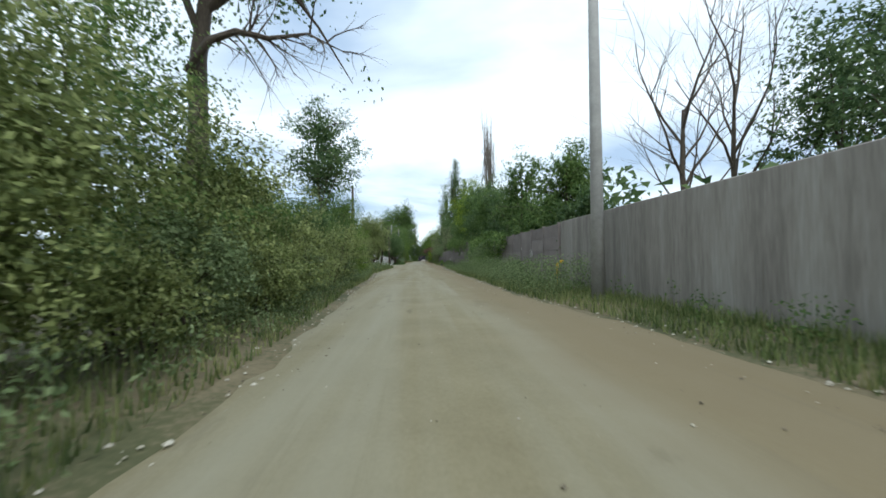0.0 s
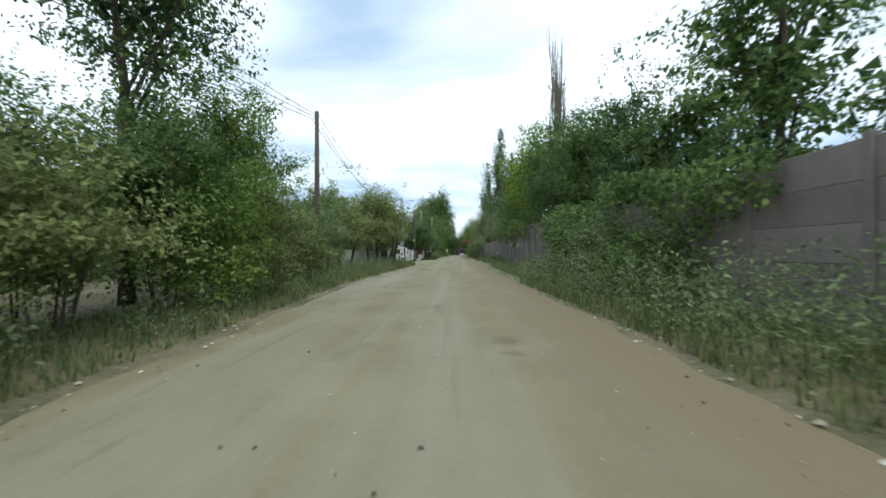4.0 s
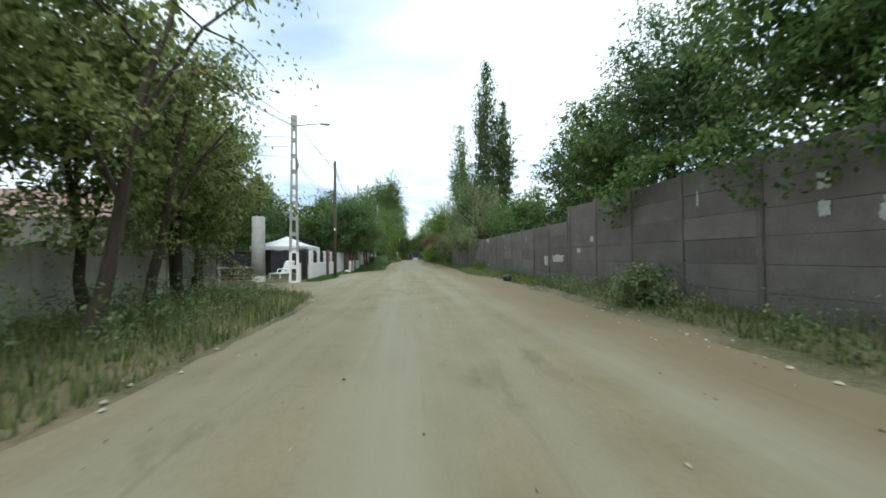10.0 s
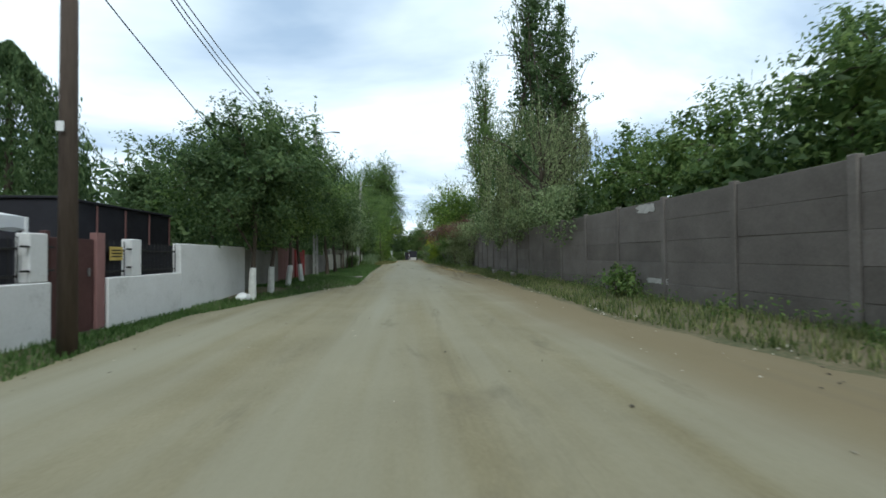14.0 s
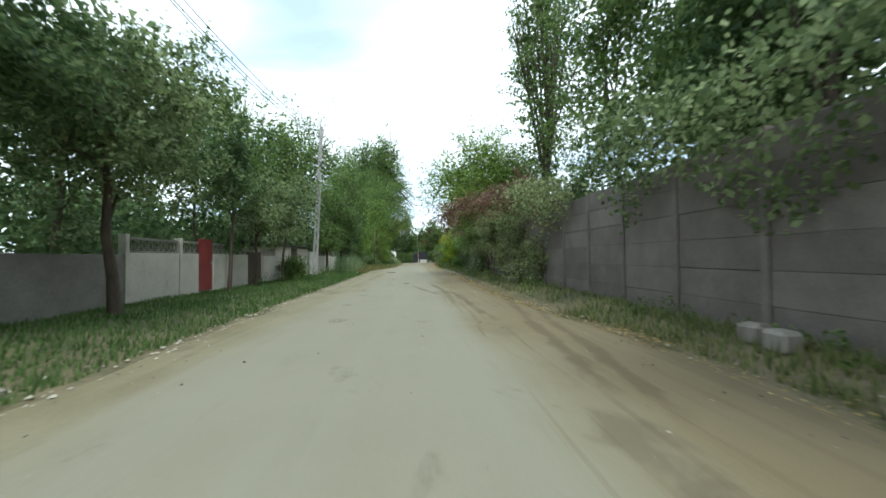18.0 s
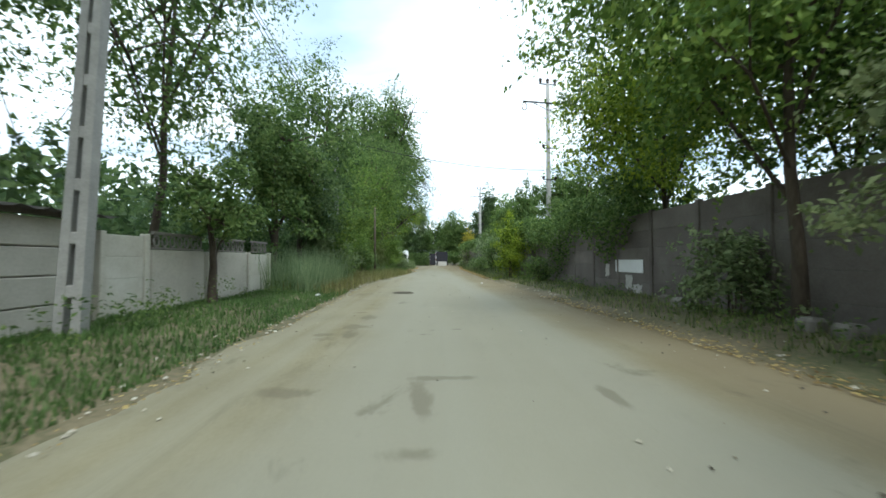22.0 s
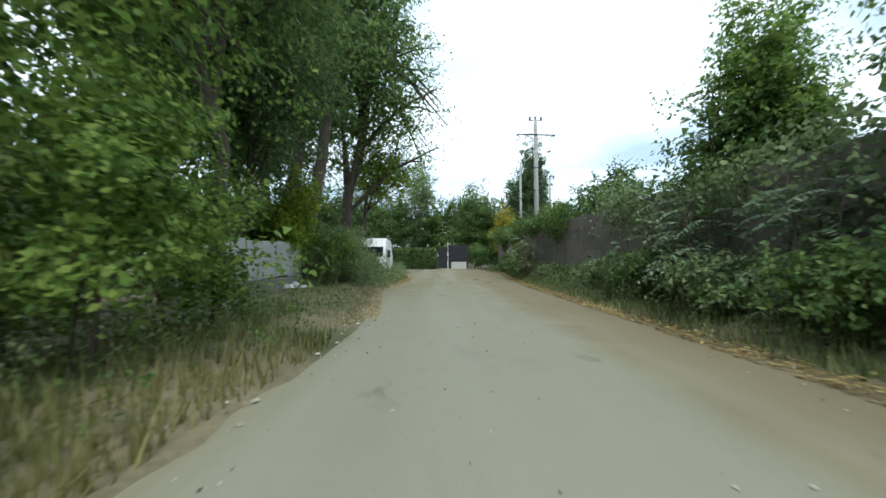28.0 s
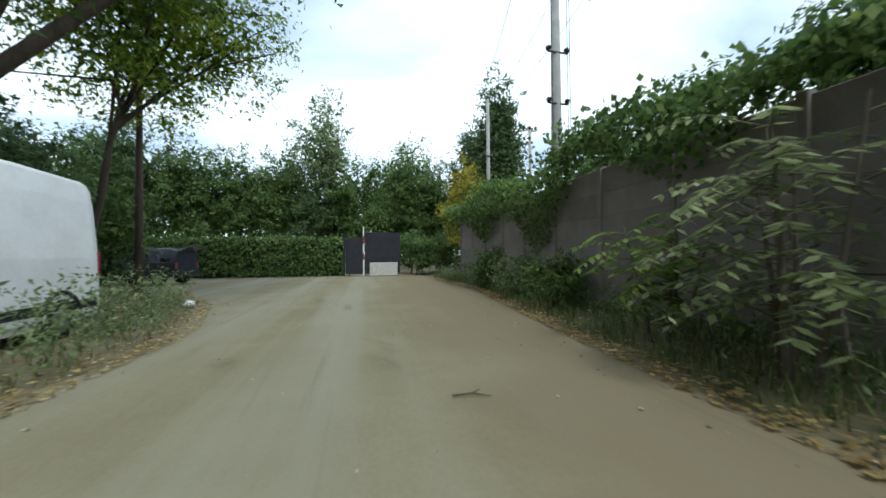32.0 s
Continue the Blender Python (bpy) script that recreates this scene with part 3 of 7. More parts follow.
    if name == "poplar":
        zz, aa = rng.uniform(-1, 1, k), rng.uniform(0, 2 * math.pi, k)
        rr = r * (1 - np.abs(zz) ** 3.2) * (0.82 - 0.18 * zz) * rng.uniform(0.35, 1.0, k)
        shell = np.stack([np.cos(aa) * rr, np.sin(aa) * rr, cz + zz * rz], 1)
    cen = np.vstack([shell, np.array([[e.x, e.y, e.z] for e in ends])])
    cen[:, 2] = np.clip(cen[:, 2], base * 0.85, h - 0.1)
    count = int(LEAFY * dens * 1150 * r * r * min(2.2, max(1.0, rz / r)) * (0.14 / size) ** 1.7)
    count = min(int(count * (0.8 if far else 1.0)), 13500 if r < 4.2 else 19000)
    pick = rng.integers(0, len(cen), count)
    spread = rng.uniform(0.55, 1.3, len(cen)) * (0.085 * r + 0.12)
    hub = np.array([lean[0] * 0.7, lean[1] * 0.7, cz - 0.25 * rz])
    off = np.clip(rng.normal(size=(count, 3)), -1.7, 1.7) * spread[pick][:, None] * np.array([1, 1, 0.6])
    pts = cen[pick] + off
    # young shoots that stand out of the crown, each a row of leaves
    k = int(count * 0.2 / 13)
    root = cen[rng.integers(0, len(cen), k)]
    way = (root - hub) / np.array([r, r, max(rz, 0.3)])
    way = way / (np.linalg.norm(way, axis=1)[:, None] + 1e-9) + rng.normal(size=(k, 3)) * 0.45 + np.array([0, 0, 0.35 - droop * 0.6])
    length = rng.uniform(0.4, 1.0, k) * (0.15 * r + 0.2)
    on = rng.integers(0, k, 13 * k)
    pts[:13 * k] = root[on] + way[on] * (length[on] * rng.uniform(0.15, 1.0, 13 * k))[:, None] + rng.normal(size=(13 * k, 3)) * 0.035
    pts[:, 2] = np.maximum(pts[:, 2], 0.05)
    out = (pts - hub) / np.array([r, r, max(rz, 0.3)])
    face = out / (np.linalg.norm(out, axis=1)[:, None] + 1e-9) * 0.6 + off / (spread[pick][:, None] + 1e-9) * 0.35 + np.array([0, 0, 0.5])
    groups = [leaf_mesh(None, pts, size, None, rng, droop, slim, face, abs(x) > 7.3)]
    # larger leaves well inside the crown
    k = int(count * 0.25)
    core = cen[rng.integers(0, len(cen), k)]
    core = hub + np.array([0, 0, 0.12 * rz]) + (core - hub) * rng.uniform(0.45, 0.86, (k, 1)) + rng.normal(size=(k, 3)) * spread.mean() * 0.7
    core[:, 2] = np.maximum(core[:, 2], max(0.1, base * 0.95))
    groups.append(leaf_mesh(None, core, size * fill, None, rng, droop, slim * 1.1, None, True))
    part("crown", joined_leaves("crown", groups, M[leaf]), t)
    return t


def bush(x, y, h, r, seed, leaf="leaf", size=0.11, dens=1.0, label="dense wild green bush at the road edge", **kw):
    return tree(x, y, h, r, 0.12, seed, leaf, size, dens, 0.05, label, name="bush", category="bush", stems=4, fill=1.45, **kw)


def interp(table, y):
    ys, xs = zip(*table)
    return float(np.interp(y, ys, xs))


# road margins along the way: y, x
EDGE_L = [(-40, -2.4), (5, -2.0), (10, -2.3), (16, -2.8), (25, -3.1), (37, -4.1), (50, -4.0), (60, -3.9), (63.5, -4.3), (66, -9), (70.3, -9), (71.5, -6.2), (75, -5.8), (80, -6.4), (85, -5.1),
          (89, -3.3), (95, -3.45), (103, -3.8), (118, -4.0), (132, -4.3), (140, -3.3), (149, -2.4), (153, -2.6), (158, -3.3), (164, -2.6), (170, -2.5), (174, -3.6), (178, -5.8), (180, -16), (200, -16)]
EDGE_R = [(-40, 4.4), (8, 4.3), (14, 3.6), (25, 3.6), (39, 3.3), (51, 3.3), (60, 3.8), (66, 4.1), (73, 4.2), (78, 3.3), (88, 3.8), (97, 4.0), (103, 3.3), (118, 3.3), (132, 3.1), (149, 3.5), (160, 3.7),
          (167, 4.2), (177, 5.3), (182, 5.0), (200, 5.0)]


def verge_height(x, y):
    """Ground height beside the road: a low bank that starts at the road's margin."""
    l, r = interp(EDGE_L, y), interp(EDGE_R, y)
    out = max(l - x, x - r, 0.0)
    k = min(out / 1.6, 1.0)
    return 0.17 * k * k * (3 - 2 * k) - 0.03 * (1 if out == 0 else max(0, 1 - out * 6)) + 0.05 * k * noise.noise(Vector((x * 0.6, y * 0.6, 0)))


def ground_and_road():
    xs = [-1500, -600, -200, -80, -40] + list(np.arange(-24, -9, 1.5)) + list(np.arange(-9, 9.01, 0.4)) + list(np.arange(10.5, 25, 1.5)) + [40, 80, 200, 600, 1500]
    ys = [-1500, -500, -150, -60] + list(np.arange(-30, 216, 0.8)) + [230, 300, 600, 1500, 2500]
    verts = [(x, y, verge_height(x, y) + (0.0 if abs(x) < 30 else -0.0)) for y in ys for x in xs]
    nx = len(xs)
    faces = [(j * nx + i, j * nx + i + 1, (j + 1) * nx + i + 1, (j + 1) * nx + i) for j in range(len(ys) - 1) for i in range(nx - 1)]
    g = part("ground", mesh_from("ground", verts, faces, M["soil"]), smooth=True)
    tagged(g, "bare earth and dry soil verges beside the road", "ground", kind="structure")
    ys = np.arange(-40, 199.5, 0.5)
    cols = 22
    verts, faces = [], []
    for j, y in enumerate(ys):
        l, r = interp(EDGE_L, y), interp(EDGE_R, y)
        l += 0.34 * noise.noise(Vector((0, y * 0.5, 3))) + 0.18 * noise.noise(Vector((0, y * 2.1, 3)))
        r += 0.34 * noise.noise(Vector((9, y * 0.5, 3))) + 0.18 * noise.noise(Vector((9, y * 2.1, 3)))
        for i in range(cols):
            f = i / (cols - 1)
            x = l + (r - l) * f
            edge = min(f, 1 - f)
            z = 0.012 + 0.03 * noise.noise(Vector((x * 0.7, y * 0.35, 0))) * min(1, edge * 6) - (0.05 if edge == 0 else 0)
            verts.append((x, y, z))
    for j in range(len(ys) - 1):
        for i in range(cols - 1):
            faces.append((j * cols + i, j * cols + i + 1, (j + 1) * cols + i + 1, (j + 1) * cols + i))
    r = part("road", mesh_from("road", verts, faces, M["road"]), smooth=True)
    tagged(r, "pale dusty unmarked road with worn patches and sandy margins", "road", kind="structure")


ground_and_road()

# ---------------------------------------------------------------- boundary walls and fences
def slab_fence(x0, y0, x1, y1, heights, material, label, z0=0.05, bay=2.0, slat=0.5, post_h=0.0, name="concrete_panel_fence"):
    """Precast fence: H posts with stacked slabs between them. heights: slabs in each bay, cycled or listed."""
    d = Vector((x1 - x0, y1 - y0, 0))
    n = max(1, round(d.length / bay))
    step = d / n
    turn = math.degrees(math.atan2(step.y, step.x)) - 90
    t = thing(name, (x0, y0, z0), label, "fence", turn=0)
    rng = random.Random(int(y0 * 7 + x0))
    L = step.length
    slab_me = bpy.data.meshes.new("slab")
    bm = box(0.06, L - 0.13, slat - 0.001, bevel=0.01)
    bm.to_mesh(slab_me)
    bm.free()
    slab_me.materials.append(material)
    posts = {}
    for i in range(n + 1):
        k = heights[min(i, n - 1) % len(heights)]
        if i > 0:
            k = max(k, heights[(i - 1) % len(heights)])
        if k not in posts:
            me = bpy.data.meshes.new("post")
            bm = box(0.15, 0.14, k * slat + 0.06 + post_h, bevel=0.015)
            bm.to_mesh(me)
            bm.free()
            me.materials.append(material)
            posts[k] = me
        part("post", posts[k], t, step * i, turn=turn + rng.uniform(-1, 1))
        if i < n:
            for j in range(heights[i % len(heights)]):
                part("slab", slab_me, t, step * (i + 0.5) + Vector((rng.uniform(-0.008, 0.008), 0, j * slat + 0.003)), turn=turn + rng.uniform(-0.25, 0.25))
    return t


GREY_FENCE = "weathered dark grey precast concrete panel fence along the road"
# cast wall at the start of the way
wall = part("wall_east", (box(0.18, 46, 2.78, (0, 0, 0), 0.02), M["concrete"]), None, (6.0, -7.3, 0.05))
tagged(wall, "tall plain cast concrete wall with vertical stains", "wall", kind="structure")
slab_fence(5.9, 15.8, 6.0, 36, [5, 5, 5], M["fence_brown"], "old brownish precast concrete fence behind weeds", slat=0.54)
slab_fence(6.0, 36.2, 5.45, 65.0, [6], M["fence"], "tall dark grey concrete panel fence with flaking paint", slat=0.53)
slab_fence(5.45, 65.2, 5.35, 92.0, [5], M["fence"], GREY_FENCE, slat=0.53)
slab_fence(5.4, 92.2, 5.6, 112, [6], M["fence"], GREY_FENCE, slat=0.52)
slab_fence(5.6, 112.2, 5.7, 136, [5], M["fence"], GREY_FENCE, slat=0.53)
slab_fence(5.8, 136.2, 5.9, 182, [6], M["fence_brown"], "dark brown concrete panel fence under ivy", slat=0.52)


def run_wall(x0, y0, x1, y1, h, thick, material, label, name="garden_wall", cap=0.0):
    d = Vector((x1 - x0, y1 - y0, 0))
    t = thing(name, (x0, y0, 0.03), label, "wall", turn=math.degrees(math.atan2(d.y, d.x)) - 90)
    part("wall_body", (box(thick, d.length, h, (0, d.length / 2, 0), 0.015), M[material]), t)
    if cap:
        part("coping", (box(thick + 0.08, d.length + 0.02, cap, (0, d.length / 2, h + 0.002), 0.012), M["grey_wall"]), t)
    return t


slab_fence(-8.3, 34, -8.1, 62, [3], M["pale_fence"], "low pale grey concrete fence behind trees", slat=0.5)

# ---------------------------------------------------------------- trees, first the large ones
DEAD = "leafless dead tree with bare grey branches"


def conifer(x, y, h, r, seed):
    """Dense egg-shaped thuja: upright sprays of scale leaves over a hidden trunk."""
    rng = np.random.default_rng(seed)
    t = thing("conifer", (x, y, 0.0), "dense dark green thuja conifer behind the tent", "conifer")
    v, f = tube_arrays([([Vector((0, 0, 0)), Vector((0, 0, h * 0.5)), Vector((0, 0, h * 0.93))], [0.16, 0.1, 0.02])], 8)
    part("trunk", mesh_from("trunk", v, f, M["bark"]), t, smooth=True)
    n = 24000
    a, z = rng.uniform(0, 2 * math.pi, n), rng.uniform(0.03, 1.0, n) ** 0.85
    prof = np.minimum(1.0, 0.55 + z * 2.2) * np.clip(1.0 - z ** 2.2, 0, 1) ** 0.8
    lump = 1 + 0.13 * np.sin(a * 5 + z * 7) + 0.11 * np.sin(a * 11 - z * 19) + 0.08 * np.sin(a * 3 + z * 31)
    rad = r * prof * lump * rng.uniform(0.62, 1.0, n) * np.where(rng.uniform(0, 1, n) < 0.1, 1.22, 1.0)
    p = np.stack([np.cos(a) * rad, np.sin(a) * rad, 0.15 + z * (h - 0.3)], 1)
    part("crown", leaf_mesh("crown", p, 0.22, M["leaf_dark"], rng, -2.6, 0.24), t)
    return t


def pinnate_shrub(x, y, h, r, seed, leaf, fronds, label):
    """Upright stems that carry long arching leaves of paired leaflets."""
    rng = np.random.default_rng(seed)
    t = thing("shrub", (x, y, 0.0), label, "shrub")
    tubes, pts, face, axis = [], [], [], []
    for k in range(5):
        tip = Vector((rng.normal() * r * 0.32, rng.normal() * r * 0.32, h * rng.uniform(0.62, 0.92)))
        foot = Vector((tip.x * 0.3, tip.y * 0.3, 0))
        tubes.append(([foot, foot.lerp(tip, 0.5) + Vector((0.05, 0, 0)), tip], [0.035, 0.026, 0.012]))
        for j in range(fronds // 5):
            f = rng.uniform(0.3, 1.0)
            root = foot.lerp(tip, f)
            a = rng.uniform(0, 2 * math.pi)
            long = r * rng.uniform(0.6, 1.0) * (1.15 - 0.4 * f)
            out = Vector((math.cos(a), math.sin(a), rng.uniform(0.25, 0.8)))
            way = [root + out * long * q + Vector((0, 0, -0.62 * long * q * q)) for q in np.linspace(0, 1, 9)]
            tubes.append(([way[0], way[4], way[8]], [0.009, 0.007, 0.003]))
            for q in range(2, 9):
                d = (way[q] - way[q - 1]).normalized()
                side = d.cross(Vector((0, 0, 1))).normalized()
                for sgn in (-1, 1):
                    c = side * sgn + d * 0.35 + Vector((0, 0, -0.35))
                    pts.append(way[q] + c * 0.07)
                    axis.append(c)
    v, f = tube_arrays(tubes)
    part("stem", mesh_from("stem", v, f, M["bark_pale"]), t, smooth=True)
    p, d = np.array(pts), np.array(axis)
    d /= np.linalg.norm(d, axis=1)[:, None]
    u = np.cross(d, np.array([0, 0, 1.0]) + rng.normal(size=p.shape) * 0.25)
    u /= np.linalg.norm(u, axis=1)[:, None]
    s = (0.185 * rng.uniform(0.75, 1.25, len(p)))[:, None]
    q = np.stack([p - d * s * 0.5, p + u * s * 0.2 - d * s * 0.1, p + d * s * 0.5, p - u * s * 0.2 - d * s * 0.1], 1)
    part("leaves", joined_leaves("leaves", [q], M[leaf]), t)
    return t


def weeping_tree(x, y, h, r, seed):
    """A tree whose thin twigs hang down in long strands."""
    rng = np.random.default_rng(seed)
    t = thing("tree", (x, y, 0.0), "weeping grey-green tree hanging over the fence", "tree")
    tubes, pts = [([Vector((0, 0, 0)), Vector((-0.2, 0.1, h * 0.4)), Vector((-0.5, 0, h * 0.8))], [0.2, 0.15, 0.06])], []
    for i in range(26):
        a, zz = i * 2.4, rng.uniform(0.45, 0.98)
        reach = r * math.sqrt(max(0.1, 1 - (zz * 1.5 - 0.85) ** 2)) * rng.uniform(0.6, 1.0)
        end = Vector((-0.4 + math.cos(a) * reach, math.sin(a) * reach, h * zz))
        root = Vector((-0.3, 0, h * zz * 0.7))
        mid = root.lerp(end, 0.55) + Vector((0, 0, 0.5))
        tubes.append(([root, mid, end], [0.06, 0.04, 0.012]))
        for j in range(15):
            s = mid.lerp(end, rng.uniform(0, 1.05)) + Vector((rng.normal(), rng.normal(), rng.normal() * 0.5)) * 0.32
            drop = min(s.z - 1.5, rng.uniform(0.7, 2.6))
            if drop < 0.2:
                continue
            swing = Vector((rng.normal() * 0.25, rng.normal() * 0.25, 0))
            tubes.append(([s, s + swing * 0.6 - Vector((0, 0, drop * 0.5)), s + swing - Vector((0, 0, drop))], [0.008, 0.006, 0.002]))
            n = int(drop * 30)
            q = rng.uniform(0, 1, n)
            pts.append(np.array(s) + np.outer(q ** 0.7, np.array(swing)) - np.outer(q * drop, [0, 0, 1]) + rng.normal(size=(n, 3)) * 0.06)
    v, f = tube_arrays(tubes, 4)
    part("trunk", mesh_from("trunk", v, f, M["bark"]), t, smooth=True)
    part("crown", leaf_mesh("crown", np.concatenate(pts), 0.15, M["leaf_willow"], rng, 1.4, 0.34), t)
    return t


def grow(rng, tubes, start, way, long, thick, depth, up=0.25):
    """One limb and, from it, ever thinner side limbs and twigs."""
    pts, radii = [start], [thick]
    d = way.normalized()
    for k in range(4):
        d = (d + Vector((rng.gauss(0, 0.13), rng.gauss(0, 0.13), rng.gauss(0, 0.09) + up * 0.25))).normalized()
        pts.append(pts[-1] + d * long / 4)
        radii.append(thick * (1 - 0.2 * (k + 1)) if depth else thick * (1 - 0.22 * (k + 1)))
    tubes.append((pts, radii))
    if depth == 0:
        return
    for k in range(5 if depth > 1 else 6):
        f = rng.uniform(0.25, 1.0) * 3.99
        a = int(f)
        root = pts[a].lerp(pts[a + 1], f - a)
        side = Vector((rng.gauss(0, 1), rng.gauss(0, 1), rng.gauss(0, 0.35))).normalized()
        grow(rng, tubes, root, d * 0.9 + side * 0.75, long * rng.uniform(0.42, 0.66), max(0.008, radii[a] * rng.uniform(0.38, 0.58)), depth - 1, up)


def bare_tree(x, y, h, seed, trunk, label):
    """Leafless tree: a forked trunk, steep limbs and fine twigs."""
    rng = random.Random(seed)
    t = thing("tree", (x, y, 0.0), label, "tree")
    stem = [Vector((0, 0, 0)), Vector((0.05, 0, h * 0.2)), Vector((-0.1, 0.1, h * 0.38)), Vector((0.05, 0.1, h * 0.6))]
    tubes = [(stem, [trunk, trunk * 0.85, trunk * 0.7, trunk * 0.4])]
    for k in range(9):
        f = 0.9 + 2.05 * k / 8
        a = int(f)
        root = stem[a].lerp(stem[min(a + 1, 3)], f - a)
        turn = k * 2.4 + rng.uniform(-0.4, 0.4)
        grow(rng, tubes, root, Vector((math.cos(turn) * 0.62, math.sin(turn) * 0.62, 1.0)), h * rng.uniform(0.32, 0.46), trunk * rng.uniform(0.3, 0.5), 2)
    v, f = tube_arrays(tubes, 5)
    part("limbs", mesh_from("limbs", v, f, M["bark"]), t, smooth=True)
    return t


def old_tree(x, y):
    """Tall old tree over the bushes, with one long bare limb towards the road."""
    t = tree(x, y, 15.5, 3.8, 6.4, 1, "leaf_dark", 0.17, 0.3, 0.34, "tall old tree with a dark trunk and one long bare limb", limbs=14, lean=(0.5, 0))
    rng = random.Random(41)
    limb = [Vector((0.15, 0, 6.0)), Vector((0.7, -0.1, 6.75)), Vector((1.4, -0.2, 6.95)), Vector((2.2, -0.2, 6.8)), Vector((3.1, -0.1, 7.0)), Vector((4.1, 0.1, 6.6))]
    tubes = [(limb, [0.13, 0.11, 0.085, 0.06, 0.035, 0.01])]
    for k in range(22):
        f = rng.uniform(1.2, 4.95)
        a = int(f)
        grow(rng, tubes, limb[a].lerp(limb[a + 1], f - a), Vector((rng.uniform(0.4, 1.0), rng.gauss(0, 0.6), rng.gauss(0.05, 0.75))), rng.uniform(0.9, 1.7), 0.026, 1, -0.25)
    v, f = tube_arrays(tubes, 5)
    part("bare_limb", mesh_from("bare_limb", v, f, M["bark"]), t, smooth=True, label="long bare limb with hanging twigs")


def plant_left():
    old_tree(-5.85, 9.8)
    for i, (x, y, h, r, l) in enumerate([(-4.2, 3.6, 4.6, 1.9, 0), (-5.6, 6.5, 7.0, 2.5, 1), (-4.2, 7.9, 4.2, 1.6, 0), (-5.2, 10.8, 4.4, 1.8, 1), (-4.1, 12.4, 3.6, 1.4, 0), (-6.3, 13.6, 4.6, 1.9, 1), (-4.4, 15.6, 3.2, 1.4, 0),
                                         (-5.6, 17.4, 3.9, 1.7, 2), (-4.7, 20.0, 3.0, 1.4, 0), (-6.2, 21.0, 4.3, 1.8, 1), (-5.0, 23.4, 3.1, 1.5, 0), (-6.6, 25.0, 4.2, 1.8, 1), (-5.1, 27.2, 3.2, 1.5, 3), (-7.2, 29.0, 6.4, 2.0, 1),
                                         (-5.4, 30.6, 3.4, 1.5, 0), (-6.9, 32.6, 7.0, 1.9, 1), (-5.9, 34.6, 3.4, 1.4, 0), (-7.2, 1.0, 6.4, 2.4, 1), (-9.2, 16, 5, 2.4, 2), (-9.4, 23, 5, 2.4, 2), (-10, 33, 5.5, 2.4, 2)]):
        bush(x, y, h, r, 20 + i, ("leaf_olive", "leaf", "leaf_dark", "leaf_fresh")[l], 0.10, 1.0)
    for i, (x, y, h, r) in enumerate([(-3.5, 1.6, 1.7, 0.9), (-3.6, 3.4, 2.0, 1.0), (-3.4, 5.0, 1.5, 0.8), (-3.6, 6.6, 2.1, 1.0), (-3.5, 8.6, 1.6, 0.9), (-3.6, 10.4, 1.8, 0.9), (-3.8, 12.6, 1.5, 0.8), (-3.9, 14.4, 1.7, 0.9), (-4.1, 17.6, 1.5, 0.8), (-4.2, 21.6, 1.4, 0.8)]):
        bush(x, y, h, r, 500 + i, "leaf_olive" if i % 3 else "leaf_grey", 0.085, 1.2, "low pale green bush reaching over the road margin")
    for i, (x, y, h, r) in enumerate([(-5.5, 29.1, 6.6, 1.5), (-5.6, 27.1, 5.4, 1.4)]):
        bush(x, y, h, r, 540 + i, "leaf" if i else "leaf_fresh", 0.10, 1.1, "tall loose bush of pale green leaves")
    tree(-6.8, 27.3, 12.6, 3.0, 4.6, 45, "leaf_dark", 0.15, 3.4, 0.16, "tall dark green tree standing above the bushes")
    for i, (x, y, h, r, b, l) in enumerate([(-7.0, 37.4, 3.4, 1.6, 0.3, 1), (-9.6, 39.5, 4.8, 2.0, 1.0, 0), (-7.3, 41.0, 4.2, 1.8, 0.4, 3), (-9.4, 44, 5.8, 2.1, 1.0, 1), (-7.2, 45.2, 4.8, 1.9, 0.7, 2), (-9.8, 48.0, 5.9, 2.3, 0.7, 2),
                                            (-9.6, 50.5, 6.8, 2.4, 1.2, 2), (-6.9, 52.8, 7.4, 2.8, 1.2, 2), (-6.8, 55.4, 7.8, 2.8, 1.2, 0), (-6.9, 58.4, 7.0, 2.4, 1.1, 2), (-7.2, 61.5, 6.2, 2.1, 1.1, 0), (-9.8, 57, 6.8, 2.6, 1.2, 1)]):
        tree(x, y, h, r, b, 60 + i, ("leaf_olive", "leaf", "leaf_olive", "leaf_grey")[l], 0.12, 1.15, 0.17, "small bushy fruit tree leaning over the verge", stems=2, droop=0.7)
    tree(-10.9, 73.2, 6.2, 2.1, 1.4, 75, "leaf", 0.12, 1.2, 0.12, "small leafy garden tree beside the house")
    tree(-13.9, 73.6, 7.2, 2.3, 1.6, 78, "leaf", 0.13, 1.5, 0.16, "dense garden tree behind the dark fence")
    tree(-8.7, 64.4, 6.9, 2.4, 1.9, 77, "leaf_olive", 0.13, 1.3, 0.15, "old fruit tree at the corner of the side road", stems=2)
    tree(-12.4, 69.8, 7.2, 2.2, 2.6, 79, "leaf", 0.13, 1.2, 0.14, "leafy tree beside the old outbuilding")
    tree(-14.5, 92.5, 7.4, 2.2, 0.8, 74, "leaf_dark", 0.14, 1.5, 0.14, "dark garden tree behind the conifer")
    conifer(-13.8, 84.3, 8.5, 2.5, 76)
    for i, y in enumerate([83.2, 84.9, 86.9, 89.2]):
        tree(-5.9, y, 6.0 + 0.6 * (i % 3), 2.3, 1.6, 80 + i, "leaf" if i % 2 else "leaf_dark", 0.13, 1.2, 0.09, "small street tree with a white limed trunk", lime=1.0)
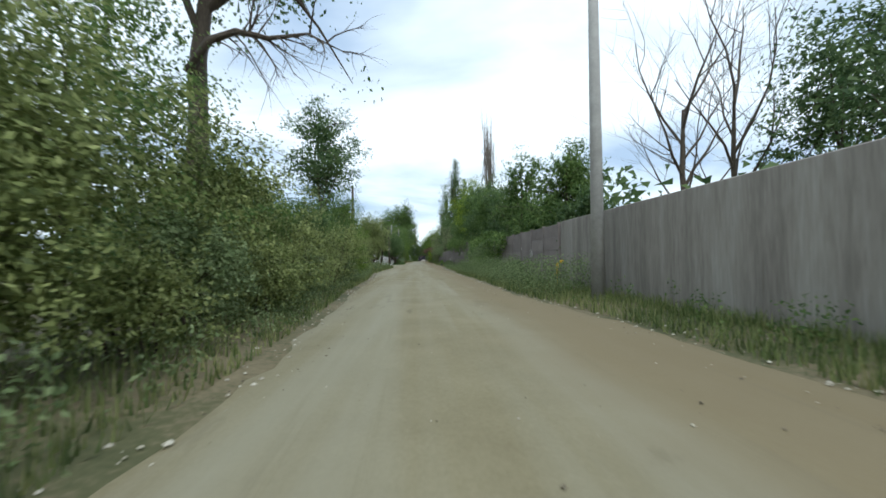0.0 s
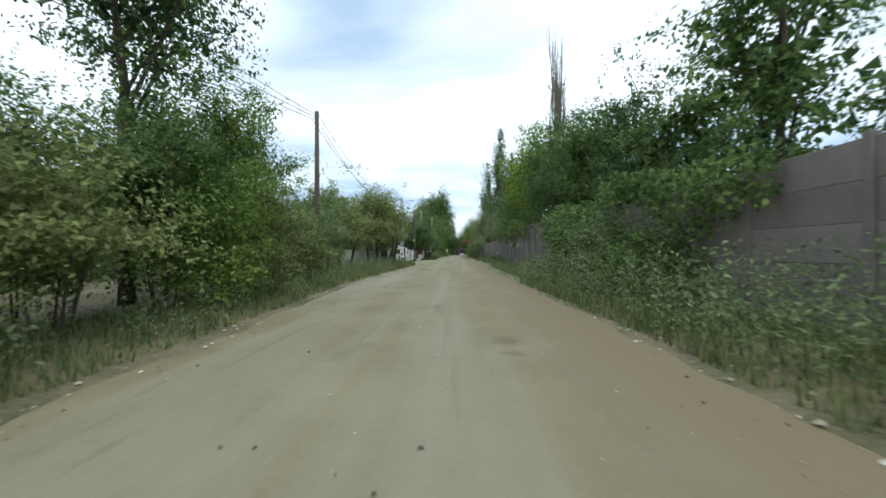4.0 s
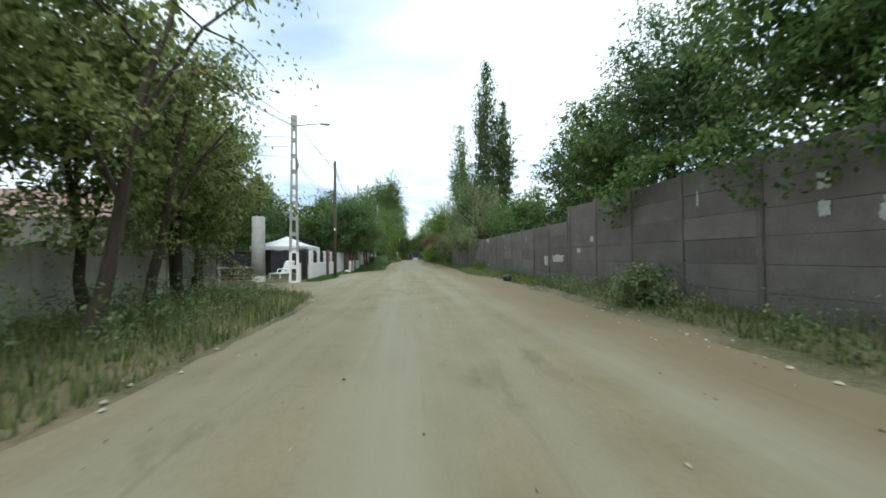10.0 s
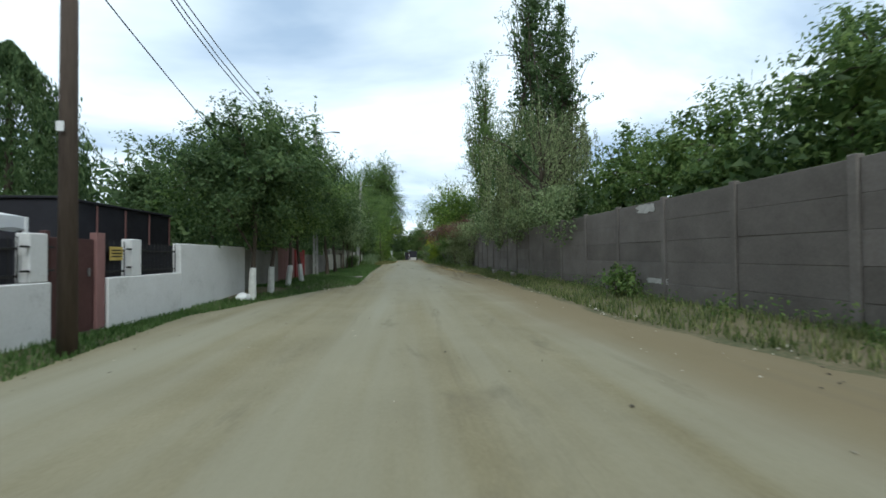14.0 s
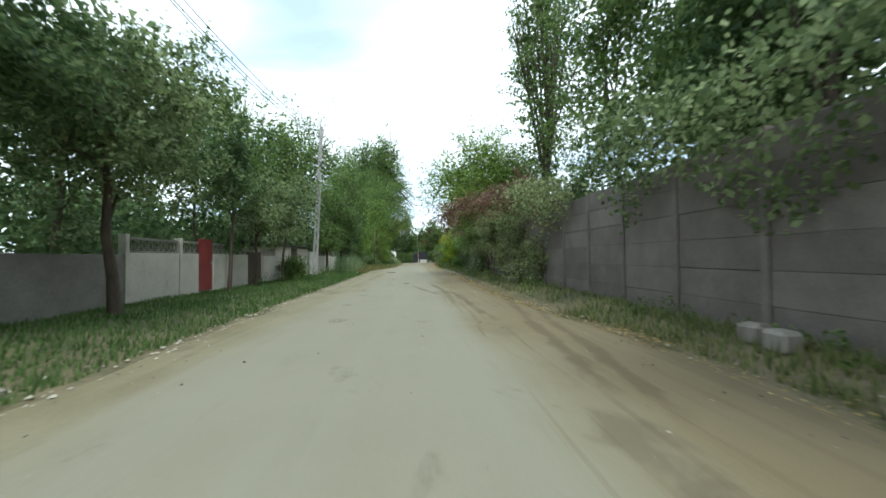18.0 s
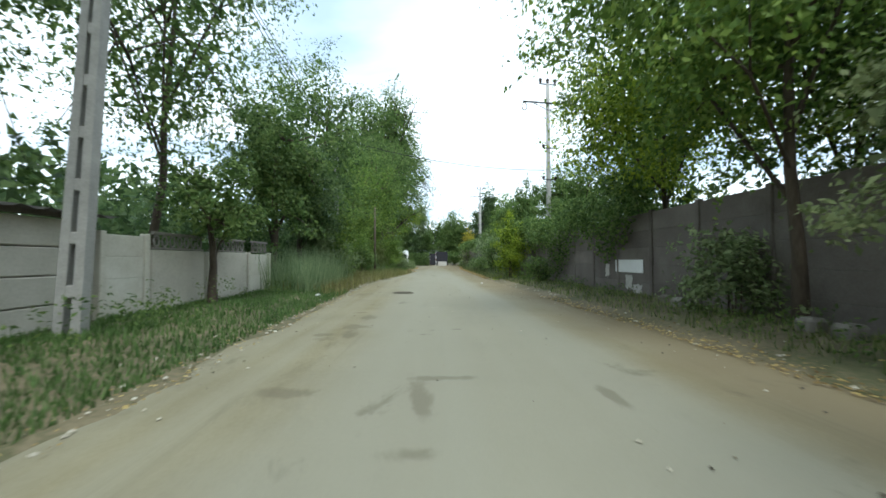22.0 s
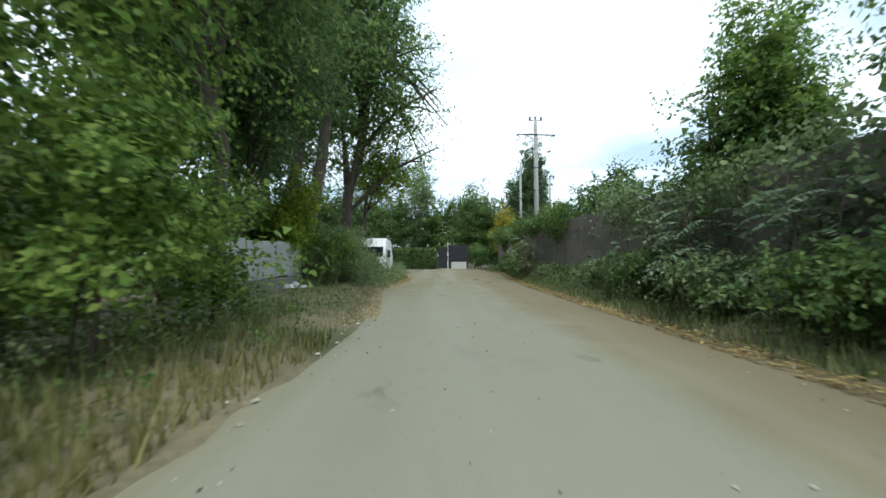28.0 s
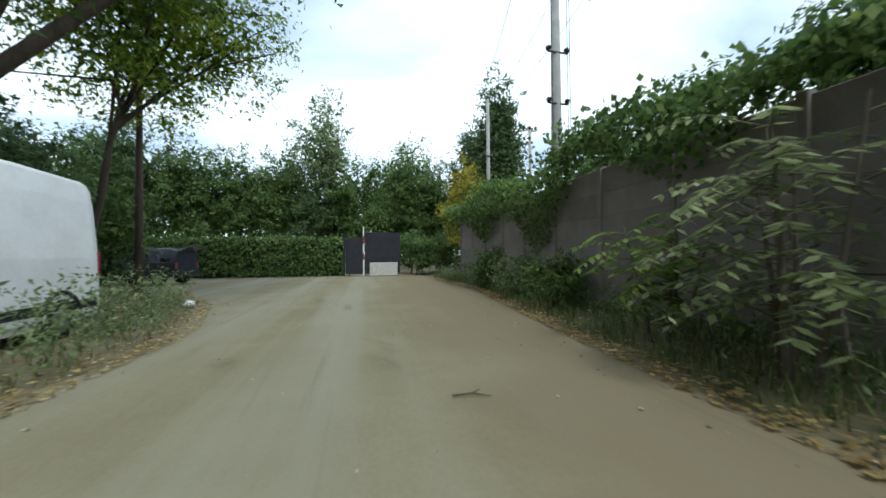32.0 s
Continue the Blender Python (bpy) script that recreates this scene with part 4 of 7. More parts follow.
    for i, (x, y, h, r, b, l) in enumerate([(-6.0, 96.0, 7.6, 2.4, 1.9, 1), (-6.1, 99.5, 7.4, 2.4, 1.9, 0), (-6.4, 105.1, 6.8, 1.3, 2.6, 1), (-6.4, 107.4, 4.7, 1.2, 1.7, 0), (-6.3, 110.3, 5.9, 1.8, 1.6, 0), (-9.4, 95, 9, 3.0, 3, 1),
                                            (-9.6, 102, 8.0, 2.6, 2.5, 1), (-9.6, 109, 10.5, 3.2, 2.8, 2), (-9.0, 115.5, 11.5, 3.4, 2.3, 2), (-8.4, 121.5, 13.5, 4.1, 2.3, 2), (-9.8, 89, 7.5, 2.6, 2.5, 2), (-6.6, 121.3, 4.2, 1.3, 1.4, 2)]):
        tree(x, y, h, r, b, 100 + i, ("leaf_grey", "leaf_dark", "leaf", "leaf_fresh")[l], 0.14, 0.9, 0.075 if 104 < y < 112 else 0.13)
    for i, (x, y, h, r, b, l) in enumerate([(-7.4, 127.2, 8.6, 2.6, 1.8, 0), (-7.2, 143.6, 10.6, 2.7, 0.8, 2), (-6.3, 147.4, 11.4, 3.7, 0.6, 2), (-5.6, 152.0, 14.5, 4.8, 4.6, 0),
                                            (-9.6, 155.6, 15, 4.3, 2.4, 1), (-9.4, 159.8, 14, 3.7, 2.6, 1), (-9.0, 161.0, 4.2, 2.0, 0.4, 1), (-7.6, 164.4, 3.6, 1.6, 0.4, 0)]):
        tree(x, y, h, r, b, 130 + i, ("leaf", "leaf", "leaf_fresh")[l], 0.16, 0.95, 0.2, "tall dense tree hanging over the road")
    for i, (x, y, h, r) in enumerate([(-6.3, 133.6, 2.6, 1.2), (-6.6, 134.4, 2.2, 0.8), (-6.8, 130.8, 3.0, 1.4), (-6.0, 141.2, 2.6, 0.9)]):
        bush(x, y, h, r, 520 + i, "leaf" if i % 2 else "leaf_grey", 0.12, 1.1, "leafy bush rising from tall grass")
    tree(-7.7, 132.0, 13.0, 3.9, 1.8, 131, "leaf", 0.16, 1.5, 0.17, "tall walnut tree hanging over the road by the pole", stems=2, lean=(0.7, 0))
    bush(-6.3, 133.0, 4.6, 1.5, 529, "leaf_fresh", 0.13, 1.2, "leafy bush growing up round the concrete pole")
    tree(-7.0, 129.6, 7.4, 2.3, 1.6, 530, "leaf_dark", 0.15, 1.0, 0.14, "leafy tree leaning round the concrete pole")
    bush(-6.6, 112.4, 1.5, 0.6, 190, "leaf", 0.085, 3.0, "round green shrub at the shed wall")
    bush(-6.7, 114.4, 0.9, 0.45, 191, "leaf_fresh", 0.08, 1.4, "small green shrub at the shed door")
    for i, (x, y, h, r) in enumerate([(-4.5, 147.4, 3.7, 1.5), (-4.9, 149.7, 3.0, 1.2), (-5.7, 146.0, 3.2, 1.4), (-6.6, 143.6, 3.6, 1.5), (-6.9, 141.0, 3.4, 1.4), (-5.7, 161.4, 2.6, 1.1)]):
        bush(x, y, h, r, 180 + i, "leaf_fresh" if i != 2 else "leaf_olive", 0.12, 1.1, "leafy green bush below the roadside trees")
    tree(-8.0, 172.3, 24, 6.4, 4.6, 150, "leaf", 0.24, 1.3, 0.55, "very tall old tree with a thick leaning trunk", lean=(2.8, 0), limbs=24)
    tree(-8.9, 164.0, 26, 6.0, 8.5, 153, "leaf", 0.24, 0.8, 0.62, "very tall old tree with a thick forked leaning trunk", lean=(2.6, 0.6), limbs=16, stems=2)
    tree(-8.2, 157.0, 13, 3.0, 3.2, 154, "leaf_dark", 0.15, 1.3, 0.13, "dense dark tree hanging over the sheet fence", lean=(1.7, 0))
    tree(-12.5, 172, 24, 6.2, 5.0, 151, "leaf", 0.25, 1.3, 0.45, "very tall old poplar with a wide open crown", limbs=16)
    tree(-7.3, 161.0, 5.6, 1.6, 0.4, 155, "leaf_yellow", 0.12, 1.1, 0.1, "young yellow-green tree beside the sheet fence")
    bush(-5.3, 162.8, 2.9, 1.0, 156, "leaf_grey", 0.09, 1.3, "high grey-green weedy bush in front of the van")
    tree(-8.2, 177.0, 11.5, 3.8, 5.0, 152, "leaf_yellow", 0.16, 0.6, 0.15, "tree with yellowing leaves leaning over the open ground", lean=(3.6, -1.6))
    for i, (x, y, h, r, b, l) in enumerate([(-9.4, 169.6, 4.8, 2.4, 0.4, 0), (-12.5, 175, 6.2, 3.0, 0.4, 1), (-13.0, 168, 5.4, 2.8, 0.4, 0), (-14.5, 182, 7.6, 3.2, 0.6, 1), (-9.8, 175.5, 5.8, 2.5, 0.5, 1), (-8.6, 178.5, 4.6, 2.0, 0.4, 0)]):
        tree(x, y, h, r, b, 160 + i, ("leaf", "leaf_dark")[l], 0.16, 1.0, 0.18, "dense dark tree behind the parked van")
    bush(-9.0, 179.4, 2.5, 1.2, 176, "leaf_dark", 0.13, 1.3, "dark bush beside the parked car")
    for i, (x, y, h, r) in enumerate([(-4.3, 164.3, 1.7, 0.8), (-5.4, 164.0, 2.6, 1.0), (-4.8, 162.4, 2.0, 0.9), (-6.4, 163.2, 3.0, 1.2), (-6.0, 161.6, 2.0, 0.9)]):
        bush(x, y, h, r, 170 + i, "leaf_grey", 0.08, 1.8, "high grey-green weedy bush in front of the van")


def plant_right():
    for i, (x, y, h) in enumerate([(13.8, 19.0, 15.0), (17.4, 19.9, 16.5)]):
        bare_tree(x, y, h, 200 + i, 0.2, DEAD)
    tree(19.0, 15.5, 14.5, 3.6, 3, 205, "leaf_dark", 0.17, 0.5, 0.12, "thin leafy tree behind the concrete wall")
    for i, (x, y, h, r, b, l) in enumerate([(7.8, 19.4, 7.3, 2.1, 1.5, 1), (7.4, 16.6, 4.4, 1.4, 1.5, 1), (7.6, 23.4, 5.0, 1.7, 1.5, 0), (7.3, 27.0, 9.4, 1.8, 2.5, 0), (7.8, 31.0, 7.0, 1.9, 2.5, 0), (7.4, 34, 8.4, 2.2, 1.5, 1),
                                            (7.5, 38, 9.0, 2.4, 2, 0), (7.6, 42.6, 10.0, 2.7, 2, 1), (7.6, 47.5, 11.6, 2.8, 2.5, 0), (7.4, 51.6, 12.4, 3.1, 3.2, 2), (7.4, 56.5, 10.5, 2.8, 2.2, 0), (7.6, 61.5, 9.6, 2.7, 2, 1),
                                            (7.8, 66.5, 9.0, 2.5, 2, 0), (8.7, 70.9, 9.2, 2.3, 2.0, 1), (8.2, 77.5, 6.4, 2.2, 1.5, 1), (8.0, 81, 6.4, 2.2, 1.5, 0), (8.2, 85.5, 6.6, 2.0, 1.5, 0), (8.6, 90.2, 6.4, 1.9, 1.2, 1),
                                            (6.6, 92.6, 6.8, 2.3, 1.6, 3), (7.4, 97.2, 11.4, 2.8, 1.6, 1), (8.6, 100.5, 11, 2.6, 2, 1), (8.0, 104.5, 14.5, 3.0, 1.8, 0), (7.8, 108.4, 5.4, 1.8, 1.6, 3), (6.8, 111.6, 4.4, 1.4, 1.4, 3),
                                            (7.6, 116.0, 5.2, 1.8, 1.5, 1), (7.8, 126.5, 6.4, 2.1, 1.8, 1), (7.6, 131.5, 6.2, 2.0, 1.5, 1), (8.0, 135.6, 8.0, 1.9, 1.4, 1), (7.0, 141.5, 7.6, 2.1, 1.0, 1), (7.2, 147.0, 7.6, 2.2, 1.0, 0),
                                            (7.0, 152.6, 6.0, 1.8, 1.0, 1), (7.3, 160.0, 5.5, 1.6, 2.4, 1), (7.7, 163.6, 5.1, 1.5, 2, 0), (7.6, 166.4, 4.9, 1.4, 2, 1), (7.6, 169.4, 5.1, 1.5, 2, 0), (7.7, 172.6, 5.0, 1.4, 2, 1)]):
        tree(x, y, h, r, b, 220 + i, ("leaf", "leaf_dark" if y < 120 and i % 2 else "leaf", "leaf_yellow", "leaf_grey")[l], 0.155, 0.6 if 24 < y < 36 else 1.8 if 160 < y < 163 or 44 < y < 54 else 1.0, 0.14, "leafy tree rising behind the concrete fence")
    pinnate_shrub(4.9, 165.6, 3.1, 1.3, 291, "leaf_willow", 70, "large pale green shrub with long feathered leaves at the ivy wall")
    pinnate_shrub(5.0, 167.4, 2.4, 1.0, 292, "leaf_fresh", 50, "bright green young shrub with feathered leaves at the ivy wall")
    for i, (x, y, h, r) in enumerate([(5.2, 146.6, 3.6, 1.2), (5.2, 149.2, 3.0, 1.2), (5.2, 151.6, 3.2, 1.2), (6.7, 153.5, 6.6, 1.5), (6.9, 156.7, 5.1, 1.3), (6.9, 157.9, 4.8, 1.2), (5.2, 154.2, 2.4, 1.3)]):
        pinnate_shrub(x, y, h, r, 293 + i, "leaf_blue" if i < 3 or i > 5 else "leaf", 80, "grey-green shrub with long feathered leaves at the fence" if i < 3 else "slender sapling with feathered leaves above the fence")
    pinnate_shrub(7.0, 142.1, 7.9, 1.3, 301, "leaf", 70, "slender sapling with feathered leaves above the fence")
    tree(7.5, 152.2, 8.4, 1.5, 1.6, 302, "leaf_fresh", 0.13, 1.2, 0.1, "fresh green tree rising behind the fence")
    bush(4.7, 136.6, 1.7, 0.7, 303, "leaf_yellow", 0.1, 1.0, "small bush with yellowing leaves beside the road")
    tree(5.2, 114.4, 4.7, 1.9, 0.7, 339, "leaf_willow", 0.13, 1.1, 0.07, "pale grey-green shrubby tree in front of the fence", stems=3)
    weeping_tree(6.5, 90.2, 9.4, 3.7, 299)
    for i, (x, y, h, r) in enumerate([(4.9, 109.4, 2.9, 1.0), (5.0, 106.6, 2.3, 0.95)]):
        bush(x, y, h, r, 340 + i, "leaf_willow", 0.13, 0.8, "pale blue-green shrub bulging from the fence foot")
    for i, (x, y, h, r) in enumerate([(5.2, 21.0, 1.2, 0.7), (5.1, 28.2, 2.2, 1.0), (5.1, 30.6, 2.5, 1.1), (4.9, 33.8, 2.3, 1.0)]):
        bush(x, y, h, r, 350 + i, "leaf" if i % 2 else "leaf_grey", 0.10, 1.0, "wild green bush in front of the old fence")
    tree(5.3, 117.3, 10.6, 4.2, 2.5, 255, "leaf_fresh", 0.15, 1.5, 0.12, "large spreading walnut tree hanging over the road", lean=(-1.3, 0))
    tree(7.6, 118.6, 9.6, 2.8, 2.8, 257, "leaf", 0.15, 1.2, 0.12, "leafy tree rising behind the concrete fence")
    tree(6.4, 122.6, 8.8, 3.3, 2.7, 256, "leaf_yellow", 0.15, 0.85, 0.12, "leafy yellow-green tree leaning over the fence", lean=(-0.7, 0))
    # columnar poplars
    for i, (x, y, h, r) in enumerate([(9.8, 101, 27.5, 2.9), (12.2, 101.5, 22.5, 2.1), (7.9, 113.0, 23, 2.6)]):
        tree(x, y, h, r, 3, 260 + i, "leaf_dark" if i != 2 else "leaf", 0.18, 1.5, 0.25, "tall slender columnar poplar", limbs=26, name="poplar")
    for i, (x, y, h) in enumerate([(9.8, 55.5, 23), (10.6, 57, 25.5), (11.3, 58.5, 22)]):
        tree(x, y, h, 0.9, 5, 270 + i, dens=0, trunk=0.12, label="thin leafless poplar with upright bare twigs", bark="bark_pale", limbs=24, name="poplar")
    bush(4.1, 134.6, 4.2, 1.15, 290, "leaf_yellow", 0.13, 1.2, "yellow-green bush beside the road")
    for i, (x, y, h, r) in enumerate([(4.7, 130.5, 1.4, 0.9), (5.0, 138, 2.8, 1.2), (4.6, 141, 3.6, 1.4), (4.7, 144.0, 3.5, 1.4), (4.6, 148.0, 1.5, 1.0), (4.6, 150.6, 1.4, 0.9), (4.9, 153.6, 1.5, 1.0), (5.0, 157, 1.2, 0.8), (5.1, 160.2, 0.9, 0.7),
                                      (5.2, 163.2, 1.0, 0.7), (5.2, 170.8, 1.3, 0.8), (5.4, 173.6, 1.3, 0.9), (5.6, 176.5, 1.6, 1.0), (4.5, 58.8, 1.0, 0.7), (4.7, 80.6, 1.0, 0.5), (4.9, 118.4, 1.8, 1.0)]):
        bush(x, y, h, r, 300 + i, "leaf_grey" if i % 2 else "leaf", 0.13, 1.0)


def plant_far():
    rng = random.Random(5)
    for i in range(13):
        x = -30 + i * 3.4
        tree(x, 192 + rng.uniform(0, 9), rng.uniform(9.5, 13), 3.3, 0.5, 400 + i, rng.choice(["leaf", "leaf_dark", "leaf_dark"]), 0.2, 1.1, 0.15, "leafy tree behind the far hedge")
    for k, (x, y, h, r) in enumerate([(4.7, 188.3, 2.6, 1.4), (6.6, 188.8, 2.8, 1.5), (8.6, 189.4, 3.0, 1.5), (3.9, 190.6, 3.2, 1.6)]):
        bush(x, y, h, r, 440 + k, "leaf", 0.17, 1.2, "dark green bush closing the end of the road")
    tree(7.1, 186.0, 7.4, 1.7, 1.2, 420, "leaf_gold", 0.17, 1.0, 0.1, "young tree with yellow leaves by the far gate")
    tree(12.9, 195, 18.2, 2.5, 0.8, 263, "leaf_dark", 0.24, 3.0, 0.25, "dense dark oval poplar beyond the far gate", limbs=26, clumps=420)
    tree(5.6, 201, 13.0, 5.0, 0.8, 422, "leaf", 0.22, 1.2, 0.2, "broad round leafy tree behind the far gate")
    tree(-2.6, 199, 16.8, 3.0, 5, 421, "leaf_grey", 0.2, 0.7, 0.15, "slender airy tree beyond the far hedge")
    for k, (x, y, h, r, b) in enumerate([(9.6, 185.4, 4.6, 1.7, 1), (8.9, 181, 4.4, 1.6, 1), (11.6, 186, 6, 2.2, 1)]):
        tree(x, y, h, r, b, 430 + k, "leaf_dark", 0.17, 1.0, 0.1)


def woods(name, x0, x1, y0, y1, h, seed, n=15000):
    """Far trees that nobody could count: one lumpy mass of leaves."""
    rng = np.random.default_rng(seed)
    k = int((y1 - y0) / 2.2) + int(abs(x1 - x0) / 3)
    cx, cy, ch = rng.uniform(x0, x1, k), rng.uniform(y0, y1, k), rng.uniform(0.55, 1.1, k) * h
    p = rng.integers(0, k, n)
    d = np.clip(rng.normal(size=(n, 3)), -1.8, 1.8)
    pts = np.stack([cx[p] + d[:, 0] * 1.6, cy[p] + d[:, 1] * 1.6, np.abs(rng.uniform(0.05, 1.0, n) ** 0.8 * ch[p] + d[:, 2] * 0.35)], 1)
    ob = part(name, leaf_mesh(name, pts, 0.6, M["leaf_dark"], rng, 0.2, 0.7, None, True))
    tagged(ob, "distant mass of leafy trees and scrub", "woods", kind="stuff")


def shrub_band(x0, x1, y0, y1, h, seed, n, leaf="leaf_dark"):
    """Tangled shrubs behind a wall, too many to count."""
    rng = np.random.default_rng(seed)
    k = int((y1 - y0) * 1.6)
    cx, cy, ch = rng.uniform(x0, x1, k), rng.uniform(y0, y1, k), rng.uniform(0.6, 1.1, k) * h
    p = rng.integers(0, k, n)
    d = np.clip(rng.normal(size=(n, 3)), -1.7, 1.7)
    pts = np.stack([cx[p] + d[:, 0] * 0.6, cy[p] + d[:, 1] * 0.6, np.abs(rng.uniform(0.1, 1.0, n) * ch[p] + d[:, 2] * 0.2)], 1)
    tagged(part("garden_shrubs", leaf_mesh("garden_shrubs", pts, 0.24, M[leaf], rng, 0.2, 0.75, None, True)), "tangled green shrubs behind the wall", "shrubs", kind="stuff")


shrub_band(-11.5, -9.0, 34, 62, 2.6, 910, 6000, "leaf")
shrub_band(-12, -8.6, 86, 126, 3.6, 911, 14000)
shrub_band(-12, -8.2, 126, 152, 3.4, 912, 9000)
shrub_band(6.8, 9.5, 16, 66, 4.4, 913, 12000)
shrub_band(6.8, 9.5, 66, 112, 4.2, 914, 10000)
shrub_band(7.0, 9.5, 112, 182, 3.9, 915, 12000)
woods("far_woods", -30, -14, -8, 62, 6.0, 900)
woods("far_woods", -34, -14, 88, 178, 8.0, 901, 19000)
woods("far_woods", 12, 26, -10, 120, 7.0, 902, 19000)
woods("far_woods", 12, 26, 120, 205, 5.0, 903, 12000)
woods("far_woods", -60, 60, 206, 230, 9.0, 904, 16000)
plant_left()
plant_right()
plant_far()

M["insulator"] = mat("insulator_brown", [(0.3, (0.03, 0.02, 0.018)), (0.7, (0.07, 0.045, 0.04))], rough=0.25, bump=0, spec=0.5)
M["van_white"] = mat("van_white_paint", [(0.25, (0.60, 0.60, 0.585)), (0.6, (0.76, 0.76, 0.755))], scale=1.5, fine=20, rough=0.35, bump=0.02, spec=0.5)
M["glass_dark"] = mat("dark_glass", [(0.3, (0.012, 0.015, 0.02)), (0.7, (0.025, 0.03, 0.038))], rough=0.06, bump=0, spec=0.6)
M["rubber"] = mat("rubber_black", [(0.3, (0.012, 0.012, 0.012)), (0.7, (0.03, 0.03, 0.03))], rough=0.8, bump=0.2)
M["suv_paint"] = mat("suv_dark_paint", [(0.3, (0.026, 0.030, 0.038)), (0.7, (0.055, 0.062, 0.076))], rough=0.22, bump=0.02, spec=0.5)
M["canvas"] = mat("tent_canvas", [(0.3, (0.66, 0.67, 0.68)), (0.7, (0.80, 0.81, 0.82))], scale=2, fine=60, rough=0.8, bump=0.1, trans=0.2)
M["pink"] = mat("pink_render", [(0.3, (0.42, 0.29, 0.25)), (0.7, (0.56, 0.40, 0.35))], scale=1.0, fine=25, bump=0.15)
M["roof_grey"] = mat("roof_sheet_grey", [(0.3, (0.085, 0.10, 0.115)), (0.7, (0.15, 0.17, 0.19))], scale=2, rough=0.5, metal=0.2, bump=0.1)
M["red_paint"] = mat("red_gate_paint", [(0.25, (0.15, 0.024, 0.024)), (0.6, (0.25, 0.040, 0.038)), (0.85, (0.32, 0.075, 0.06))], scale=1.6, fine=18, rough=0.55, bump=0.08)
M["brown_paint"] = mat("brown_gate_paint", [(0.25, (0.050, 0.022, 0.020)), (0.7, (0.095, 0.045, 0.042))], scale=1.6, fine=18, rough=0.6, bump=0.08)
M["rose_wood"] = mat("faded_pink_boards", [(0.25, (0.16, 0.075, 0.070)), (0.7, (0.26, 0.14, 0.13))], scale=1.6, fine=25, rough=0.75, bump=0.2, stretch=(1, 1, 0.2), obj=0.2)
M["sheet_dark"] = mat("dark_mesh_sheet", [(0.3, (0.016, 0.016, 0.020)), (0.7, (0.035, 0.034, 0.042))], scale=2, rough=0.8, bump=0.1)
# sheet_white: dirty grey, darkened further to hold the tree shade on the sheet fence
M["sheet_white"] = mat("pale_metal_sheet", [(0.25, (0.24, 0.26, 0.235)), (0.56, (0.38, 0.40, 0.375))], scale=1.0, fine=15, rough=0.40, bump=0.06)
M["yellow_pipe"] = mat("yellow_gas_pipe_paint", [(0.3, (0.60, 0.36, 0.02)), (0.7, (0.78, 0.50, 0.03))], rough=0.45, bump=0.05)
M["plastic_white"] = mat("white_plastic", [(0.3, (0.70, 0.70, 0.69)), (0.7, (0.82, 0.82, 0.81))], rough=0.45, bump=0.03)
M["bag_black"] = mat("black_bag_plastic", [(0.3, (0.010, 0.010, 0.011)), (0.7, (0.028, 0.026, 0.025))], rough=0.4, bump=0.4, scale=8)
M["stone"] = mat("pale_stone", [(0.3, (0.26, 0.235, 0.18)), (0.7, (0.50, 0.47, 0.39))], scale=8, bump=0.4, island=0.4)
M["blue"] = mat("blue_enamel", [(0.3, (0.02, 0.05, 0.22)), (0.7, (0.03, 0.08, 0.32))], rough=0.4, bump=0)
M["sign_yellow"] = mat("yellow_sign", [(0.3, (0.45, 0.33, 0.08)), (0.7, (0.60, 0.45, 0.14))], rough=0.5, bump=0)
M["rust_roof"] = mat("corrugated_roof", [(0.3, (0.075, 0.070, 0.062)), (0.7, (0.16, 0.15, 0.135))], scale=3, bump=0.3)
M["lamp_grey"] = mat("lamp_housing", [(0.3, (0.30, 0.31, 0.32)), (0.7, (0.42, 0.43, 0.44))], rough=0.4, metal=0.3, bump=0)


# ---------------------------------------------------------------- poles, lamps, cables
def round_pole(x, y, h, r0, r1, material, label, name="utility_pole", z0=0.0):
    t = thing(name, (x, y, z0), label, "utility pole" if name == "utility_pole" else "pillar")
    part("shaft", (tube(bmesh.new(), [(0, 0, -0.1), (0, 0, h * 0.5), (0, 0, h)], [r0, (r0 + r1) / 2, r1], 16), M[material]), t, smooth=True)
    return t


